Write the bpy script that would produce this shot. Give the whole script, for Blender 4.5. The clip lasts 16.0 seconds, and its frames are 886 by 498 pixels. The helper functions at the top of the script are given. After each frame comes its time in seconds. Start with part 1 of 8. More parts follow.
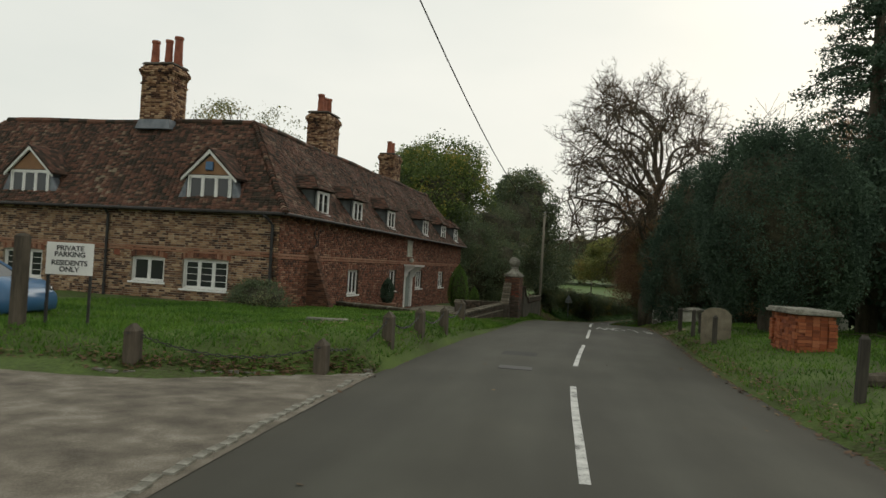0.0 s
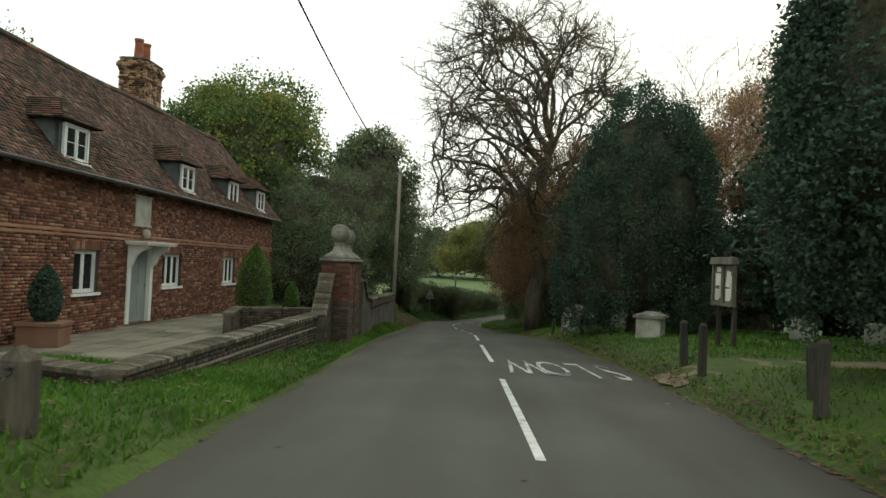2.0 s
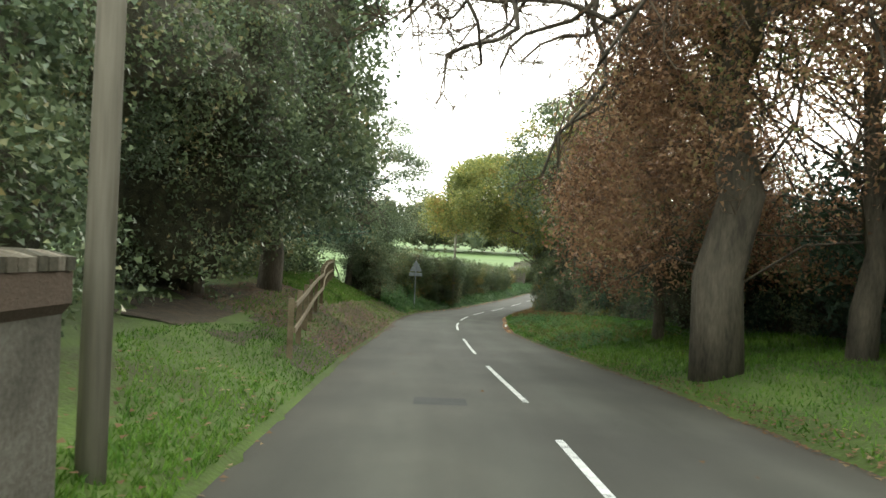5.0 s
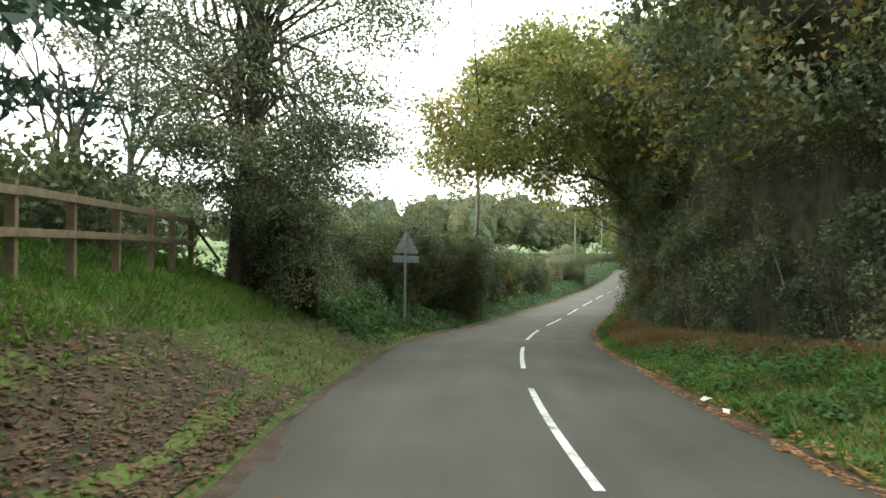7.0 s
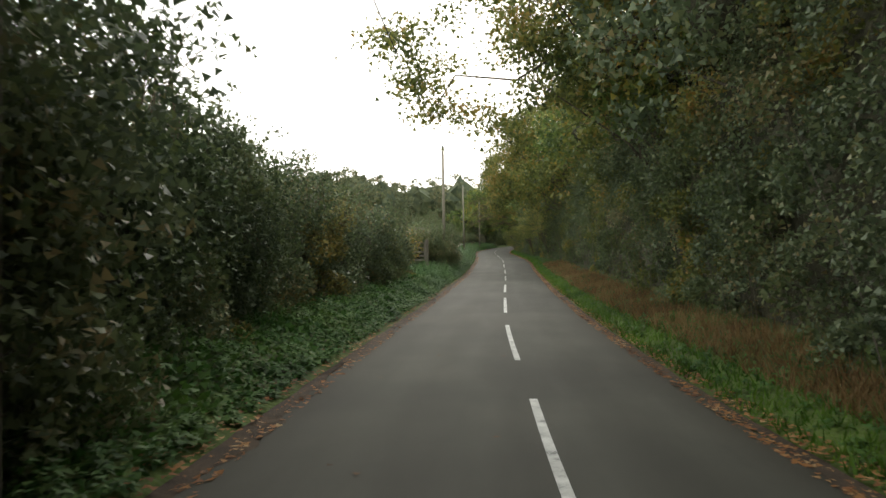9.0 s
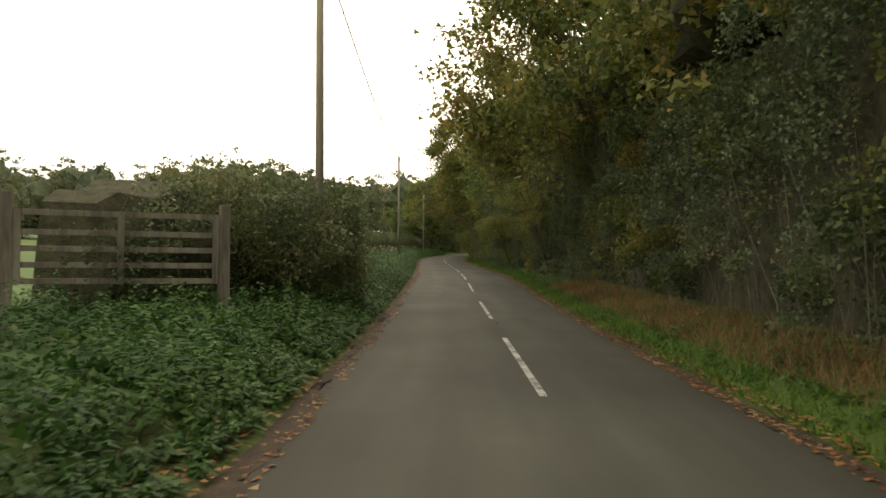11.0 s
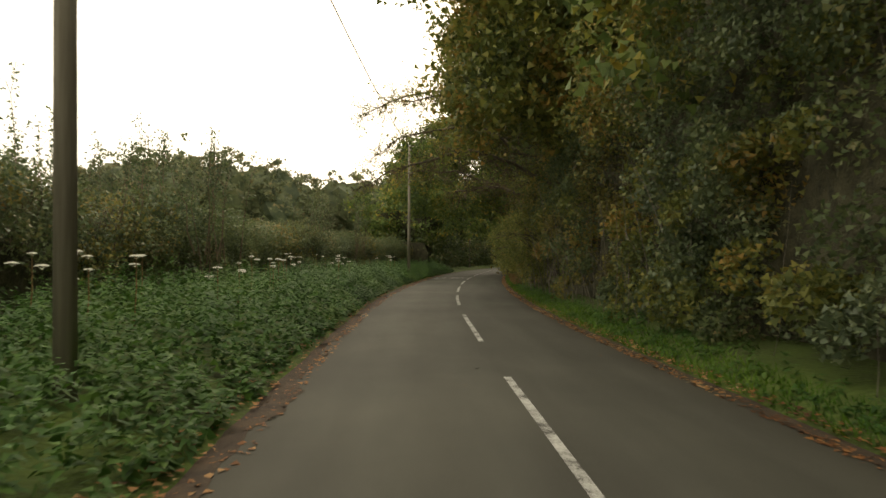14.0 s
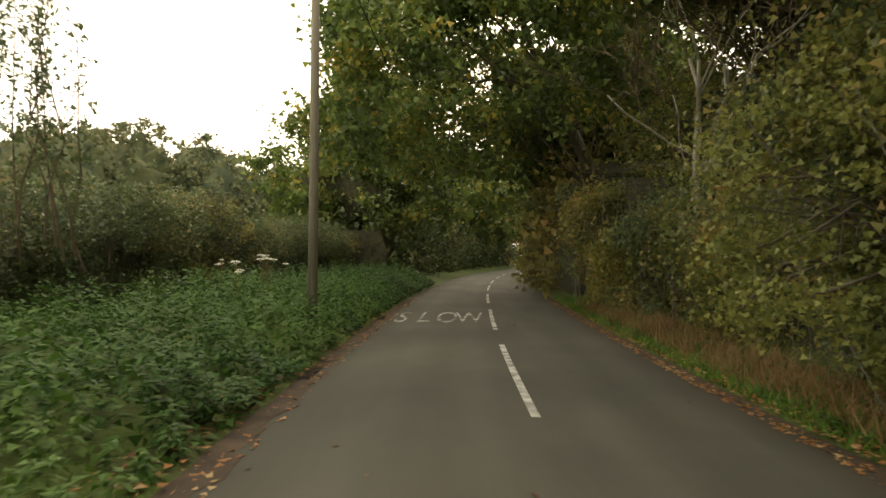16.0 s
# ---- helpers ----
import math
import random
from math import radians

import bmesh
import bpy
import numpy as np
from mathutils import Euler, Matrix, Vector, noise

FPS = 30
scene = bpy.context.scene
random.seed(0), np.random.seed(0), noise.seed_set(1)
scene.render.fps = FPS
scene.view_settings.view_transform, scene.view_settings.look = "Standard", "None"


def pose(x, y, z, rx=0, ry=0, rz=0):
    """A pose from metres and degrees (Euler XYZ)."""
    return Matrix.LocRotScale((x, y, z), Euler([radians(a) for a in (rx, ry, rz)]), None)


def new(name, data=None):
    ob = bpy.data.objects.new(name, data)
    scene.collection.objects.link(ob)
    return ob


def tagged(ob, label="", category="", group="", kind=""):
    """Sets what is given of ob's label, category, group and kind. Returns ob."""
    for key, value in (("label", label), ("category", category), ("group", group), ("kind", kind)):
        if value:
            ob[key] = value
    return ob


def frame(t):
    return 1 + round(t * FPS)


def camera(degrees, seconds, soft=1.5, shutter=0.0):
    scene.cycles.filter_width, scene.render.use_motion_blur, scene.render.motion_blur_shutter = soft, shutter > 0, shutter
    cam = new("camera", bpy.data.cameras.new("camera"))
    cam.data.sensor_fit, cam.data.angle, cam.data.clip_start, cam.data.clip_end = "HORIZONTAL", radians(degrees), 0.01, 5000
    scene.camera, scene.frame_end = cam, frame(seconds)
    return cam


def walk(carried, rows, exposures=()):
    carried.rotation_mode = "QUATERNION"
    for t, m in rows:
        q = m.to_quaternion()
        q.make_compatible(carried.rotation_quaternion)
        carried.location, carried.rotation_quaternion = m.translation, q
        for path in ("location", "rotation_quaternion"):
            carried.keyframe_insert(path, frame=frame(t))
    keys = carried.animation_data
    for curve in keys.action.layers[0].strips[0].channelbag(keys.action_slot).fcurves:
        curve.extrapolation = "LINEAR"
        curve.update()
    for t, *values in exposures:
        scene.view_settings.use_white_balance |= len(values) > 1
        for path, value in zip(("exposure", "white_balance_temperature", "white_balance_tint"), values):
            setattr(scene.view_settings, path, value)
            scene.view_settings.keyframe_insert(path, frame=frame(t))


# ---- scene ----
cam = camera(63.4, 16.0, soft=1.5, shutter=0.06)
PATH = [
    (0, pose(0.000, 0.000, 1.640, 91.20, -3.30, -0.10)),
    (0.5, pose(0.315, 4.140, 1.550, 91.20, -3.20, -4.90)),
    (1, pose(0.900, 8.370, 1.460, 91.20, -3.10, -8.40)),
    (1.5, pose(1.710, 12.780, 1.370, 91.40, -3.00, -10.30)),
    (2, pose(2.610, 17.235, 1.235, 91.30, -2.70, -11.40)),
    (2.5, pose(3.510, 21.825, 1.145, 91.20, -2.40, -11.40)),
    (3, pose(4.410, 26.640, 1.055, 90.90, -2.50, -11.40)),
    (3.5, pose(5.310, 31.230, 0.875, 90.80, -2.70, -11.40)),
    (4, pose(6.345, 36.405, 0.650, 90.10, -3.10, -12.10)),
    (4.5, pose(7.515, 41.940, 0.335, 89.60, -2.90, -12.30)),
    (5, pose(8.659, 47.594, -0.055, 89.32, -2.62, -12.07)),
    (5.5, pose(9.787, 53.498, -0.551, 89.37, -2.23, -11.36)),
    (6, pose(10.958, 59.671, -1.090, 89.57, -1.79, -10.70)),
    (6.5, pose(12.226, 66.132, -1.604, 89.74, -1.36, -10.67)),
    (7, pose(13.650, 72.900, -2.030, 89.70, -1.00, -11.80)),
    (7.5, pose(15.170, 79.828, -2.390, 89.50, -0.70, -13.70)),
    (8, pose(17.191, 86.875, -2.858, 89.40, 0.20, -16.90)),
    (8.5, pose(19.977, 94.427, -3.398, 89.00, 0.20, -21.50)),
    (9, pose(22.993, 101.308, -3.830, 89.00, 0.20, -24.60)),
    (9.5, pose(26.238, 108.259, -4.176, 89.06, 0.04, -27.03)),
    (10, pose(29.883, 115.363, -4.385, 89.22, -0.34, -28.36)),
    (10.5, pose(33.840, 122.636, -4.511, 89.44, -0.78, -28.92)),
    (11, pose(38.023, 130.095, -4.608, 89.68, -1.12, -29.09)),
    (11.5, pose(42.343, 137.758, -4.730, 89.90, -1.20, -29.20)),
    (12, pose(46.703, 145.528, -4.882, 90.10, -1.10, -29.40)),
    (12.5, pose(51.033, 153.409, -4.865, 90.40, -1.20, -29.40)),
    (13, pose(55.362, 161.289, -4.848, 90.60, -1.40, -29.30)),
    (13.5, pose(59.692, 169.169, -4.750, 90.50, -1.20, -29.00)),
    (14, pose(63.642, 176.705, -4.777, 90.60, -0.80, -28.80)),
    (14.5, pose(67.601, 184.422, -4.709, 90.50, -0.40, -28.50)),
    (15, pose(71.560, 192.139, -4.641, 90.50, -0.40, -28.80)),
    (15.5, pose(75.136, 198.677, -4.684, 90.60, -0.60, -30.00)),
    (16, pose(79.122, 205.450, -4.690, 90.50, -1.10, -31.50)),
]
EXPOSURE = [(t, e, k, g) for t, e, k, g in ((0, -0.08, 6800, 6), (1, 0.14, 6700, 0), (1.5, 0.28, 6650, -2), (2.5, 0.8, 6550, -1), (3.5, 1.36, 6500, 0), (4.5, 2.05, 6500, 2), (5.7, 2.2, 6500, 4), (7, 2.15, 6450, 4), (7.5, 2.42, 6400, 6), (8, 1.85, 6500, 7), (8.5, 1.55, 6600, 8), (9, 1.3, 6700, 9), (11.5, 0.88, 8300, 9), (13, 0.9, 8400, 9), (15, 0.98, 8500, 10), (15.5, 1.08, 8550, 10), (16, 1.38, 8600, 10))]
walk(cam, PATH, EXPOSURE)

# ---- sky: flat overcast, brightest low ahead of the lane ----
world = bpy.data.worlds.new("overcast")
scene.world = world
world.use_nodes = True
wn, wl = world.node_tree.nodes, world.node_tree.links
wn.clear()
w_out = wn.new("ShaderNodeOutputWorld")
w_bg = wn.new("ShaderNodeBackground")
w_sky = wn.new("ShaderNodeTexSky")
w_sky.sky_type, w_sky.sun_disc = "NISHITA", False
w_sky.sun_elevation, w_sky.sun_rotation = radians(28), radians(35)
w_sky.air_density, w_sky.dust_density = 1.0, 4.0
w_tc = wn.new("ShaderNodeTexCoord")
w_map = wn.new("ShaderNodeMapping")
w_map.inputs["Scale"].default_value = (1.0, 1.0, 2.6)
w_noise = wn.new("ShaderNodeTexNoise")
w_noise.inputs["Scale"].default_value = 1.3
w_noise.inputs["Detail"].default_value = 5
w_ramp = wn.new("ShaderNodeValToRGB")
w_ramp.color_ramp.elements[0].position, w_ramp.color_ramp.elements[0].color = 0.3, (0.80, 0.84, 0.83, 1)
w_ramp.color_ramp.elements[1].position, w_ramp.color_ramp.elements[1].color = 0.7, (1.0, 1.0, 0.97, 1)
w_dim = wn.new("ShaderNodeMixRGB")
w_dim.blend_type = "MULTIPLY"
w_dim.inputs["Fac"].default_value = 1.0
w_dim.inputs["Color2"].default_value = (0.10, 0.10, 0.10, 1)
w_mix = wn.new("ShaderNodeMixRGB")
w_mix.inputs["Fac"].default_value = 0.92
wl.new(w_tc.outputs["Generated"], w_map.inputs["Vector"])
wl.new(w_map.outputs["Vector"], w_noise.inputs["Vector"])
wl.new(w_noise.outputs["Fac"], w_ramp.inputs["Fac"])
wl.new(w_sky.outputs["Color"], w_dim.inputs["Color1"])
wl.new(w_dim.outputs["Color"], w_mix.inputs["Color1"])
wl.new(w_ramp.outputs["Color"], w_mix.inputs["Color2"])
wl.new(w_mix.outputs["Color"], w_bg.inputs["Color"])
w_bg.inputs["Strength"].default_value = 0.98
wl.new(w_bg.outputs["Background"], w_out.inputs["Surface"])

sun = new("sun", bpy.data.lights.new("sun", "SUN"))
sun.data.energy, sun.data.angle, sun.data.color = 0.6, radians(25), (1.0, 0.96, 0.9)
sun.matrix_world = pose(0, 0, 40, 62, 0, 145)

# ---- the line of the road: x, y, z every 12 m from 24 m behind the start ----
LINE = [(-1.75, -23.94, 0.0),
        (-0.88, -11.97, 0.0),
        (0.0, 0.0, -0.04),
        (1.54, 11.89, -0.26),
        (3.85, 23.66, -0.54),
        (6.15, 35.44, -0.96),
        (8.58, 47.19, -1.69),
        (10.83, 58.98, -2.66),
        (13.18, 70.75, -3.53),
        (15.86, 82.44, -4.21),
        (19.73, 93.8, -4.98),
        (24.56, 104.78, -5.64),
        (29.95, 115.5, -6.02),
        (35.73, 126.02, -6.19),
        (41.62, 136.47, -6.35),
        (47.48, 146.94, -6.5),
        (53.26, 157.46, -6.5),
        (59.04, 167.97, -6.42),
        (64.62, 178.6, -6.39),
        (70.08, 189.28, -6.31),
        (75.8, 199.83, -6.32),
        (81.95, 210.13, -6.33),
        (88.38, 220.26, -6.33),
        (95.12, 230.19, -6.33),
        (102.16, 239.91, -6.33),
        (109.5, 249.4, -6.33),
        (117.13, 258.67, -6.33),
        (125.03, 267.7, -6.33),
        (133.21, 276.48, -6.33),
        (141.66, 285.0, -6.33),
        (150.36, 293.26, -6.33),
        (159.31, 301.25, -6.33),
        (168.51, 308.96, -6.33)]
LK = np.array(LINE)


def spline(vals, x0, step, x):
    """Catmull-Rom through evenly spaced values."""
    vals = np.asarray(vals, float)
    u = np.clip((np.asarray(x, float) - x0) / step, 0, len(vals) - 1.0001)
    i = u.astype(int)
    f = (u - i)
    n = len(vals) - 1
    p0, p1, p2, p3 = vals[np.clip(i - 1, 0, n)], vals[i], vals[np.clip(i + 1, 0, n)], vals[np.clip(i + 2, 0, n)]
    if vals.ndim > 1:
        f = f[..., None]
    return 0.5 * (2 * p1 + (p2 - p0) * f + (2 * p0 - 5 * p1 + 4 * p2 - p3) * f ** 2 + (3 * p1 - p0 - 3 * p2 + p3) * f ** 3)


S_FINE = np.arange(-24, 360.01, 0.5)
P_FINE = spline(LK, -24, 12, S_FINE)
T_FINE = np.gradient(P_FINE[:, :2], axis=0)
T_FINE /= np.linalg.norm(T_FINE, axis=1)[:, None]


def road_z(s):
    return np.interp(s, S_FINE, P_FINE[:, 2])


def edge_l(s):
    return np.interp(s, [-24, 0, 12, 21, 30, 50, 68, 80, 87, 95, 106, 118, 130, 160, 175, 205, 225, 245, 360],
                     [-2.7, -2.7, -2.62, -2.5, -1.95, -1.75, -2.05, -1.85, -2.25, -2.75, -2.2, -1.9, -1.6, -1.6, -1.6, -1.7, -1.85, -1.75, -1.9])


def edge_r(s):
    return np.interp(s, [-24, 10, 20, 30, 38, 43, 50, 63, 72, 80, 90, 96, 104, 112, 120, 138, 160, 172, 182, 195, 206, 230, 245, 360],
                     [3.8, 3.8, 3.85, 4.2, 4.4, 4.7, 4.9, 5.1, 4.5, 3.7, 3.65, 3.25, 3.05, 3.2, 3.4, 3.4, 3.7, 4.0, 4.0, 3.8, 3.5, 3.6, 3.7, 3.4])


def centre_line(s):
    return np.interp(s, [-24, 4, 8, 14, 20, 31, 42, 52, 60, 85, 96, 105, 113, 122, 172, 189, 209, 230, 245, 360],
                     [0.5, 0.54, 0.66, 0.77, 0.92, 1.25, 1.42, 1.62, 1.75, 1.12, 0.82, 0.75, 1.0, 1.05, 1.28, 1.22, 1.05, 1.0, 1.15, 1.0])


def plan(s, l):
    """Plan place of the point s metres along the line and l metres to its right."""
    x = np.interp(s, S_FINE, P_FINE[:, 0]) + np.interp(s, S_FINE, T_FINE[:, 1]) * l
    y = np.interp(s, S_FINE, P_FINE[:, 1]) - np.interp(s, S_FINE, T_FINE[:, 0]) * l
    return x, y


def to_sl(x, y):
    """The nearest s and the offset l of plan points (arrays)."""
    x, y = np.atleast_1d(np.asarray(x, float)), np.atleast_1d(np.asarray(y, float))
    so, lo = np.empty(len(x)), np.empty(len(x))
    for k in range(0, len(x), 4000):
        dx, dy = x[k:k + 4000, None] - P_FINE[None, ::2, 0], y[k:k + 4000, None] - P_FINE[None, ::2, 1]
        i = (dx * dx + dy * dy).argmin(1)
        r = np.arange(len(i))
        t = T_FINE[::2][i]
        along = dx[r, i] * t[:, 0] + dy[r, i] * t[:, 1]
        so[k:k + 4000] = S_FINE[::2][i] + along
        lo[k:k + 4000] = dx[r, i] * t[:, 1] - dy[r, i] * t[:, 0]
    return so, lo


SIDE = [0, 0.5, 1.2, 2.5, 5, 9, 15, 30, 60]
LEFT = {-24: [0.0, 0.06, 0.12, 0.2, 0.3, 0.4, 0.4, 0.4, 0.4], 9: [0.0, 0.06, 0.12, 0.2, 0.3, 0.4, 0.4, 0.4, 0.4],
        11.5: [0.0, 0.33, 0.38, 0.38, 0.38, 0.4, 0.4, 0.4, 0.4], 20: [0.0, 0.34, 0.4, 0.38, 0.38, 0.4, 0.4, 0.4, 0.4],
        25: [0.0, 0.24, 0.3, 0.3, 0.32, 0.38, 0.4, 0.4, 0.4], 29: [0.0, 0.06, 0.12, 0.2, 0.3, 0.4, 0.4, 0.4, 0.4], 40: [0.0, 0.06, 0.12, 0.2, 0.3, 0.4, 0.4, 0.4, 0.4],
        42.5: [0.0, 0.36, 0.42, 0.42, 0.42, 0.42, 0.42, 0.4, 0.4], 54: [0.0, 0.3, 0.42, 0.7, 1.0, 1.2, 1.2, 0.9, 0.6],
        60: [0.0, 0.25, 0.45, 0.8, 1.1, 1.3, 1.3, 1.0, 0.6], 68: [0.0, 0.28, 0.65, 1.1, 1.6, 1.8, 1.6, 0.8, 0.4],
        76: [0.0, 0.22, 0.62, 1.4, 2.0, 2.15, 1.9, 0.6, 0.2],
        90: [0.0, 0.12, 0.42, 1.2, 2.2, 2.35, 2.0, 0.6, 0.2], 98: [0.0, 0.1, 0.25, 0.5, 0.9, 1.0, 0.8, 0.4, 0.2],
        106: [0.0, 0.08, 0.2, 0.35, 0.4, 0.4, 0.3, 0.3, 0.3], 360: [0.0, 0.06, 0.15, 0.25, 0.3, 0.3, 0.3, 0.3, 0.6]}
RIGHT = {-24: [0.0, 0.2, 0.38, 0.45, 0.45, 0.45, 0.45, 0.45, 0.45], 50: [0.0, 0.2, 0.4, 0.5, 0.55, 0.55, 0.6, 0.6, 0.6],
         70: [0.0, 0.1, 0.25, 0.5, 0.8, 1.0, 1.2, 1.4, 1.4], 110: [0.0, 0.08, 0.2, 0.4, 0.6, 0.8, 0.9, 1.0, 1.0],
         360: [0.0, 0.06, 0.15, 0.3, 0.5, 0.6, 0.7, 0.8, 0.8]}


def side_height(table, s, d):
    ks = sorted(table)
    cols = np.stack([np.interp(d, SIDE, table[k]) for k in ks])
    i = np.clip(np.searchsorted(ks, s) - 1, 0, len(ks) - 2)
    k0, k1 = np.array(ks)[i], np.array(ks)[i + 1]
    f = np.clip((s - k0) / (k1 - k0), 0, 1)
    r = np.arange(len(s))
    return cols[i, r] * (1 - f) + cols[i + 1, r] * f


def rise(s, l):
    """Height of the ground over the road's level beside it."""
    s, l = np.atleast_1d(np.asarray(s, float)), np.atleast_1d(np.asarray(l, float))
    a, b = edge_l(s), edge_r(s)
    s_b = np.interp(-l, [2.7, 4.3, 6.0, 30.0], [12.0, 10.6, 9.7, 11.0])
    on_drive = np.clip((s_b + 0.9 - s) / 1.3, 0, 1) * (l < a)
    h = np.where(l < a, side_height(LEFT, s, np.clip(a - l, 0, 60)), np.where(l > b, side_height(RIGHT, s, np.clip(l - b, 0, 60)), 0.0))
    bump = 0.05 * np.sin(s * 0.9 + l * 0.7) * np.sin(l * 1.3 - s * 0.37)
    court = np.clip((s - 28.0) / 1.0, 0, 1) * np.clip((44.0 - s) / 2.0, 0, 1) * np.clip((-l - np.interp(s, [26, 36, 40], [4.4, 3.7, 4.2])) / 0.4, 0, 1) * (l > -13)
    h = h * (1 - court) - 0.10 * court
    bank = 0.17 * np.clip((a - l) / 0.22, 0, 1) * np.clip(1.6 - (a - l) / 2.5, 0, 1) * np.clip((s - 11.0) / 1.0, 0, 1) * np.clip((26.0 - s) / 4.0, 0, 1)
    h = h + bank * (l < a)
    return (h + bump * np.clip(np.maximum(a - l, l - b) / 2.0, 0, 1)) * (1 - on_drive) - 0.12 * on_drive


def ground(s, l):
    s, l = np.atleast_1d(np.asarray(s, float)), np.atleast_1d(np.asarray(l, float))
    return road_z(s) + rise(s, l)


def ground_at(x, y):
    s, l = to_sl([x], [y])
    return float(ground(s, l)[0])


# ---- materials ----
def material(name):
    m = bpy.data.materials.new(name)
    m.use_nodes = True
    return m, m.node_tree.nodes, m.node_tree.links, m.node_tree.nodes["Principled BSDF"]


def ramp(nodes, stops):
    r = nodes.new("ShaderNodeValToRGB")
    e = r.color_ramp.elements
    while len(e) < len(stops):
        e.new(0.5)
    for k, (pos, col) in enumerate(stops):
        e[k].position, e[k].color = pos, (*col, 1)
    return r


def surface(name, stops, scale=3.0, fine=40.0, rough=0.9, bump=0.2, distance=0.01, metal=0.0, spread=0.5, pick="noise", detail=6, spec=0.3, stretch=(1, 1, 1)):
    """A weathered surface: a broad mottle (or a tone for every piece) with fine grain over it, and relief from the grain."""
    m, n, l, b = material(name)
    tc = n.new("ShaderNodeTexCoord")
    mp = n.new("ShaderNodeMapping")
    mp.inputs["Scale"].default_value = stretch
    l.new(tc.outputs["Object"], mp.inputs["Vector"])
    broad = n.new("ShaderNodeTexNoise")
    broad.inputs["Scale"].default_value, broad.inputs["Detail"].default_value = scale, detail
    grain = n.new("ShaderNodeTexNoise")
    grain.inputs["Scale"].default_value, grain.inputs["Detail"].default_value = fine, 4
    l.new(mp.outputs["Vector"], broad.inputs["Vector"])
    l.new(mp.outputs["Vector"], grain.inputs["Vector"])
    add = n.new("ShaderNodeMath")
    add.operation = "MULTIPLY_ADD"
    l.new(grain.outputs["Fac"], add.inputs[0])
    add.inputs[1].default_value = spread
    if pick == "noise":
        sub = n.new("ShaderNodeMath")
        sub.operation = "SUBTRACT"
        l.new(broad.outputs["Fac"], sub.inputs[0])
        sub.inputs[1].default_value = spread * 0.5
        l.new(sub.outputs[0], add.inputs[2])
    else:
        src = n.new("ShaderNodeNewGeometry").outputs["Random Per Island"] if pick == "island" else n.new("ShaderNodeObjectInfo").outputs["Random"]
        mixv = n.new("ShaderNodeMath")
        mixv.operation = "MULTIPLY_ADD"
        l.new(src, mixv.inputs[0])
        mixv.inputs[1].default_value = 0.75
        off = n.new("ShaderNodeMath")
        off.operation = "MULTIPLY_ADD"
        l.new(broad.outputs["Fac"], off.inputs[0])
        off.inputs[1].default_value, off.inputs[2].default_value = 0.5, -0.125 - spread * 0.5
        l.new(off.outputs[0], mixv.inputs[2])
        l.new(mixv.outputs[0], add.inputs[2])
    r = ramp(n, stops)
    l.new(add.outputs[0], r.inputs["Fac"])
    l.new(r.outputs["Color"], b.inputs["Base Color"])
    b.inputs["Roughness"].default_value, b.inputs["Metallic"].default_value = rough, metal
    b.inputs["Specular IOR Level"].default_value = spec
    if bump:
        bp = n.new("ShaderNodeBump")
        bp.inputs["Strength"].default_value, bp.inputs["Distance"].default_value = bump, distance
        l.new(grain.outputs["Fac"], bp.inputs["Height"])
        l.new(bp.outputs["Normal"], b.inputs["Normal"])
    return m


def leaf_material(name, stops, glow=0.35, rough=0.55):
    """Leaves, each with a tone of its own, some light passing through."""
    m, n, l, b = material(name)
    geo = n.new("ShaderNodeNewGeometry")
    tc = n.new("ShaderNodeTexCoord")
    broad = n.new("ShaderNodeTexNoise")
    broad.inputs["Scale"].default_value, broad.inputs["Detail"].default_value = 0.45, 3
    l.new(tc.outputs["Object"], broad.inputs["Vector"])
    a = n.new("ShaderNodeMath")
    a.operation = "MULTIPLY_ADD"
    l.new(geo.outputs["Random Per Island"], a.inputs[0])
    a.inputs[1].default_value = 0.6
    c = n.new("ShaderNodeMath")
    c.operation = "MULTIPLY_ADD"
    l.new(broad.outputs["Fac"], c.inputs[0])
    c.inputs[1].default_value, c.inputs[2].default_value = 1.7, -0.65
    l.new(c.outputs[0], a.inputs[2])
    r = ramp(n, stops)
    l.new(a.outputs[0], r.inputs["Fac"])
    l.new(r.outputs["Color"], b.inputs["Base Color"])
    b.inputs["Roughness"].default_value = rough
    b.inputs["Specular IOR Level"].default_value = 0.35
    tr = n.new("ShaderNodeBsdfTranslucent")
    l.new(r.outputs["Color"], tr.inputs["Color"])
    mx = n.new("ShaderNodeMixShader")
    mx.inputs["Fac"].default_value = glow
    l.new(b.outputs[0], mx.inputs[1])
    l.new(tr.outputs[0], mx.inputs[2])
    l.new(mx.outputs[0], n["Material Output"].inputs["Surface"])
    return m


M = {}
M["asphalt"] = surface("asphalt", [(0.25, (0.043, 0.042, 0.035)), (0.5, (0.054, 0.054, 0.044)), (0.75, (0.070, 0.069, 0.056))], 0.35, 90, 0.85, 0.35, 0.006, spread=0.35)
M["old_asphalt"] = surface("old_asphalt", [(0.25, (0.062, 0.052, 0.040)), (0.42, (0.105, 0.090, 0.068)), (0.58, (0.155, 0.135, 0.105)), (0.72, (0.24, 0.22, 0.18))], 2.2, 60, 0.85, 0.5, 0.012, spread=0.55)
an, al = M["asphalt"].node_tree.nodes, M["asphalt"].node_tree.links
a_uv = an.new("ShaderNodeUVMap")
a_uv.uv_map = "lane"
a_sep = an.new("ShaderNodeSeparateXYZ")
al.new(a_uv.outputs["UV"], a_sep.inputs[0])
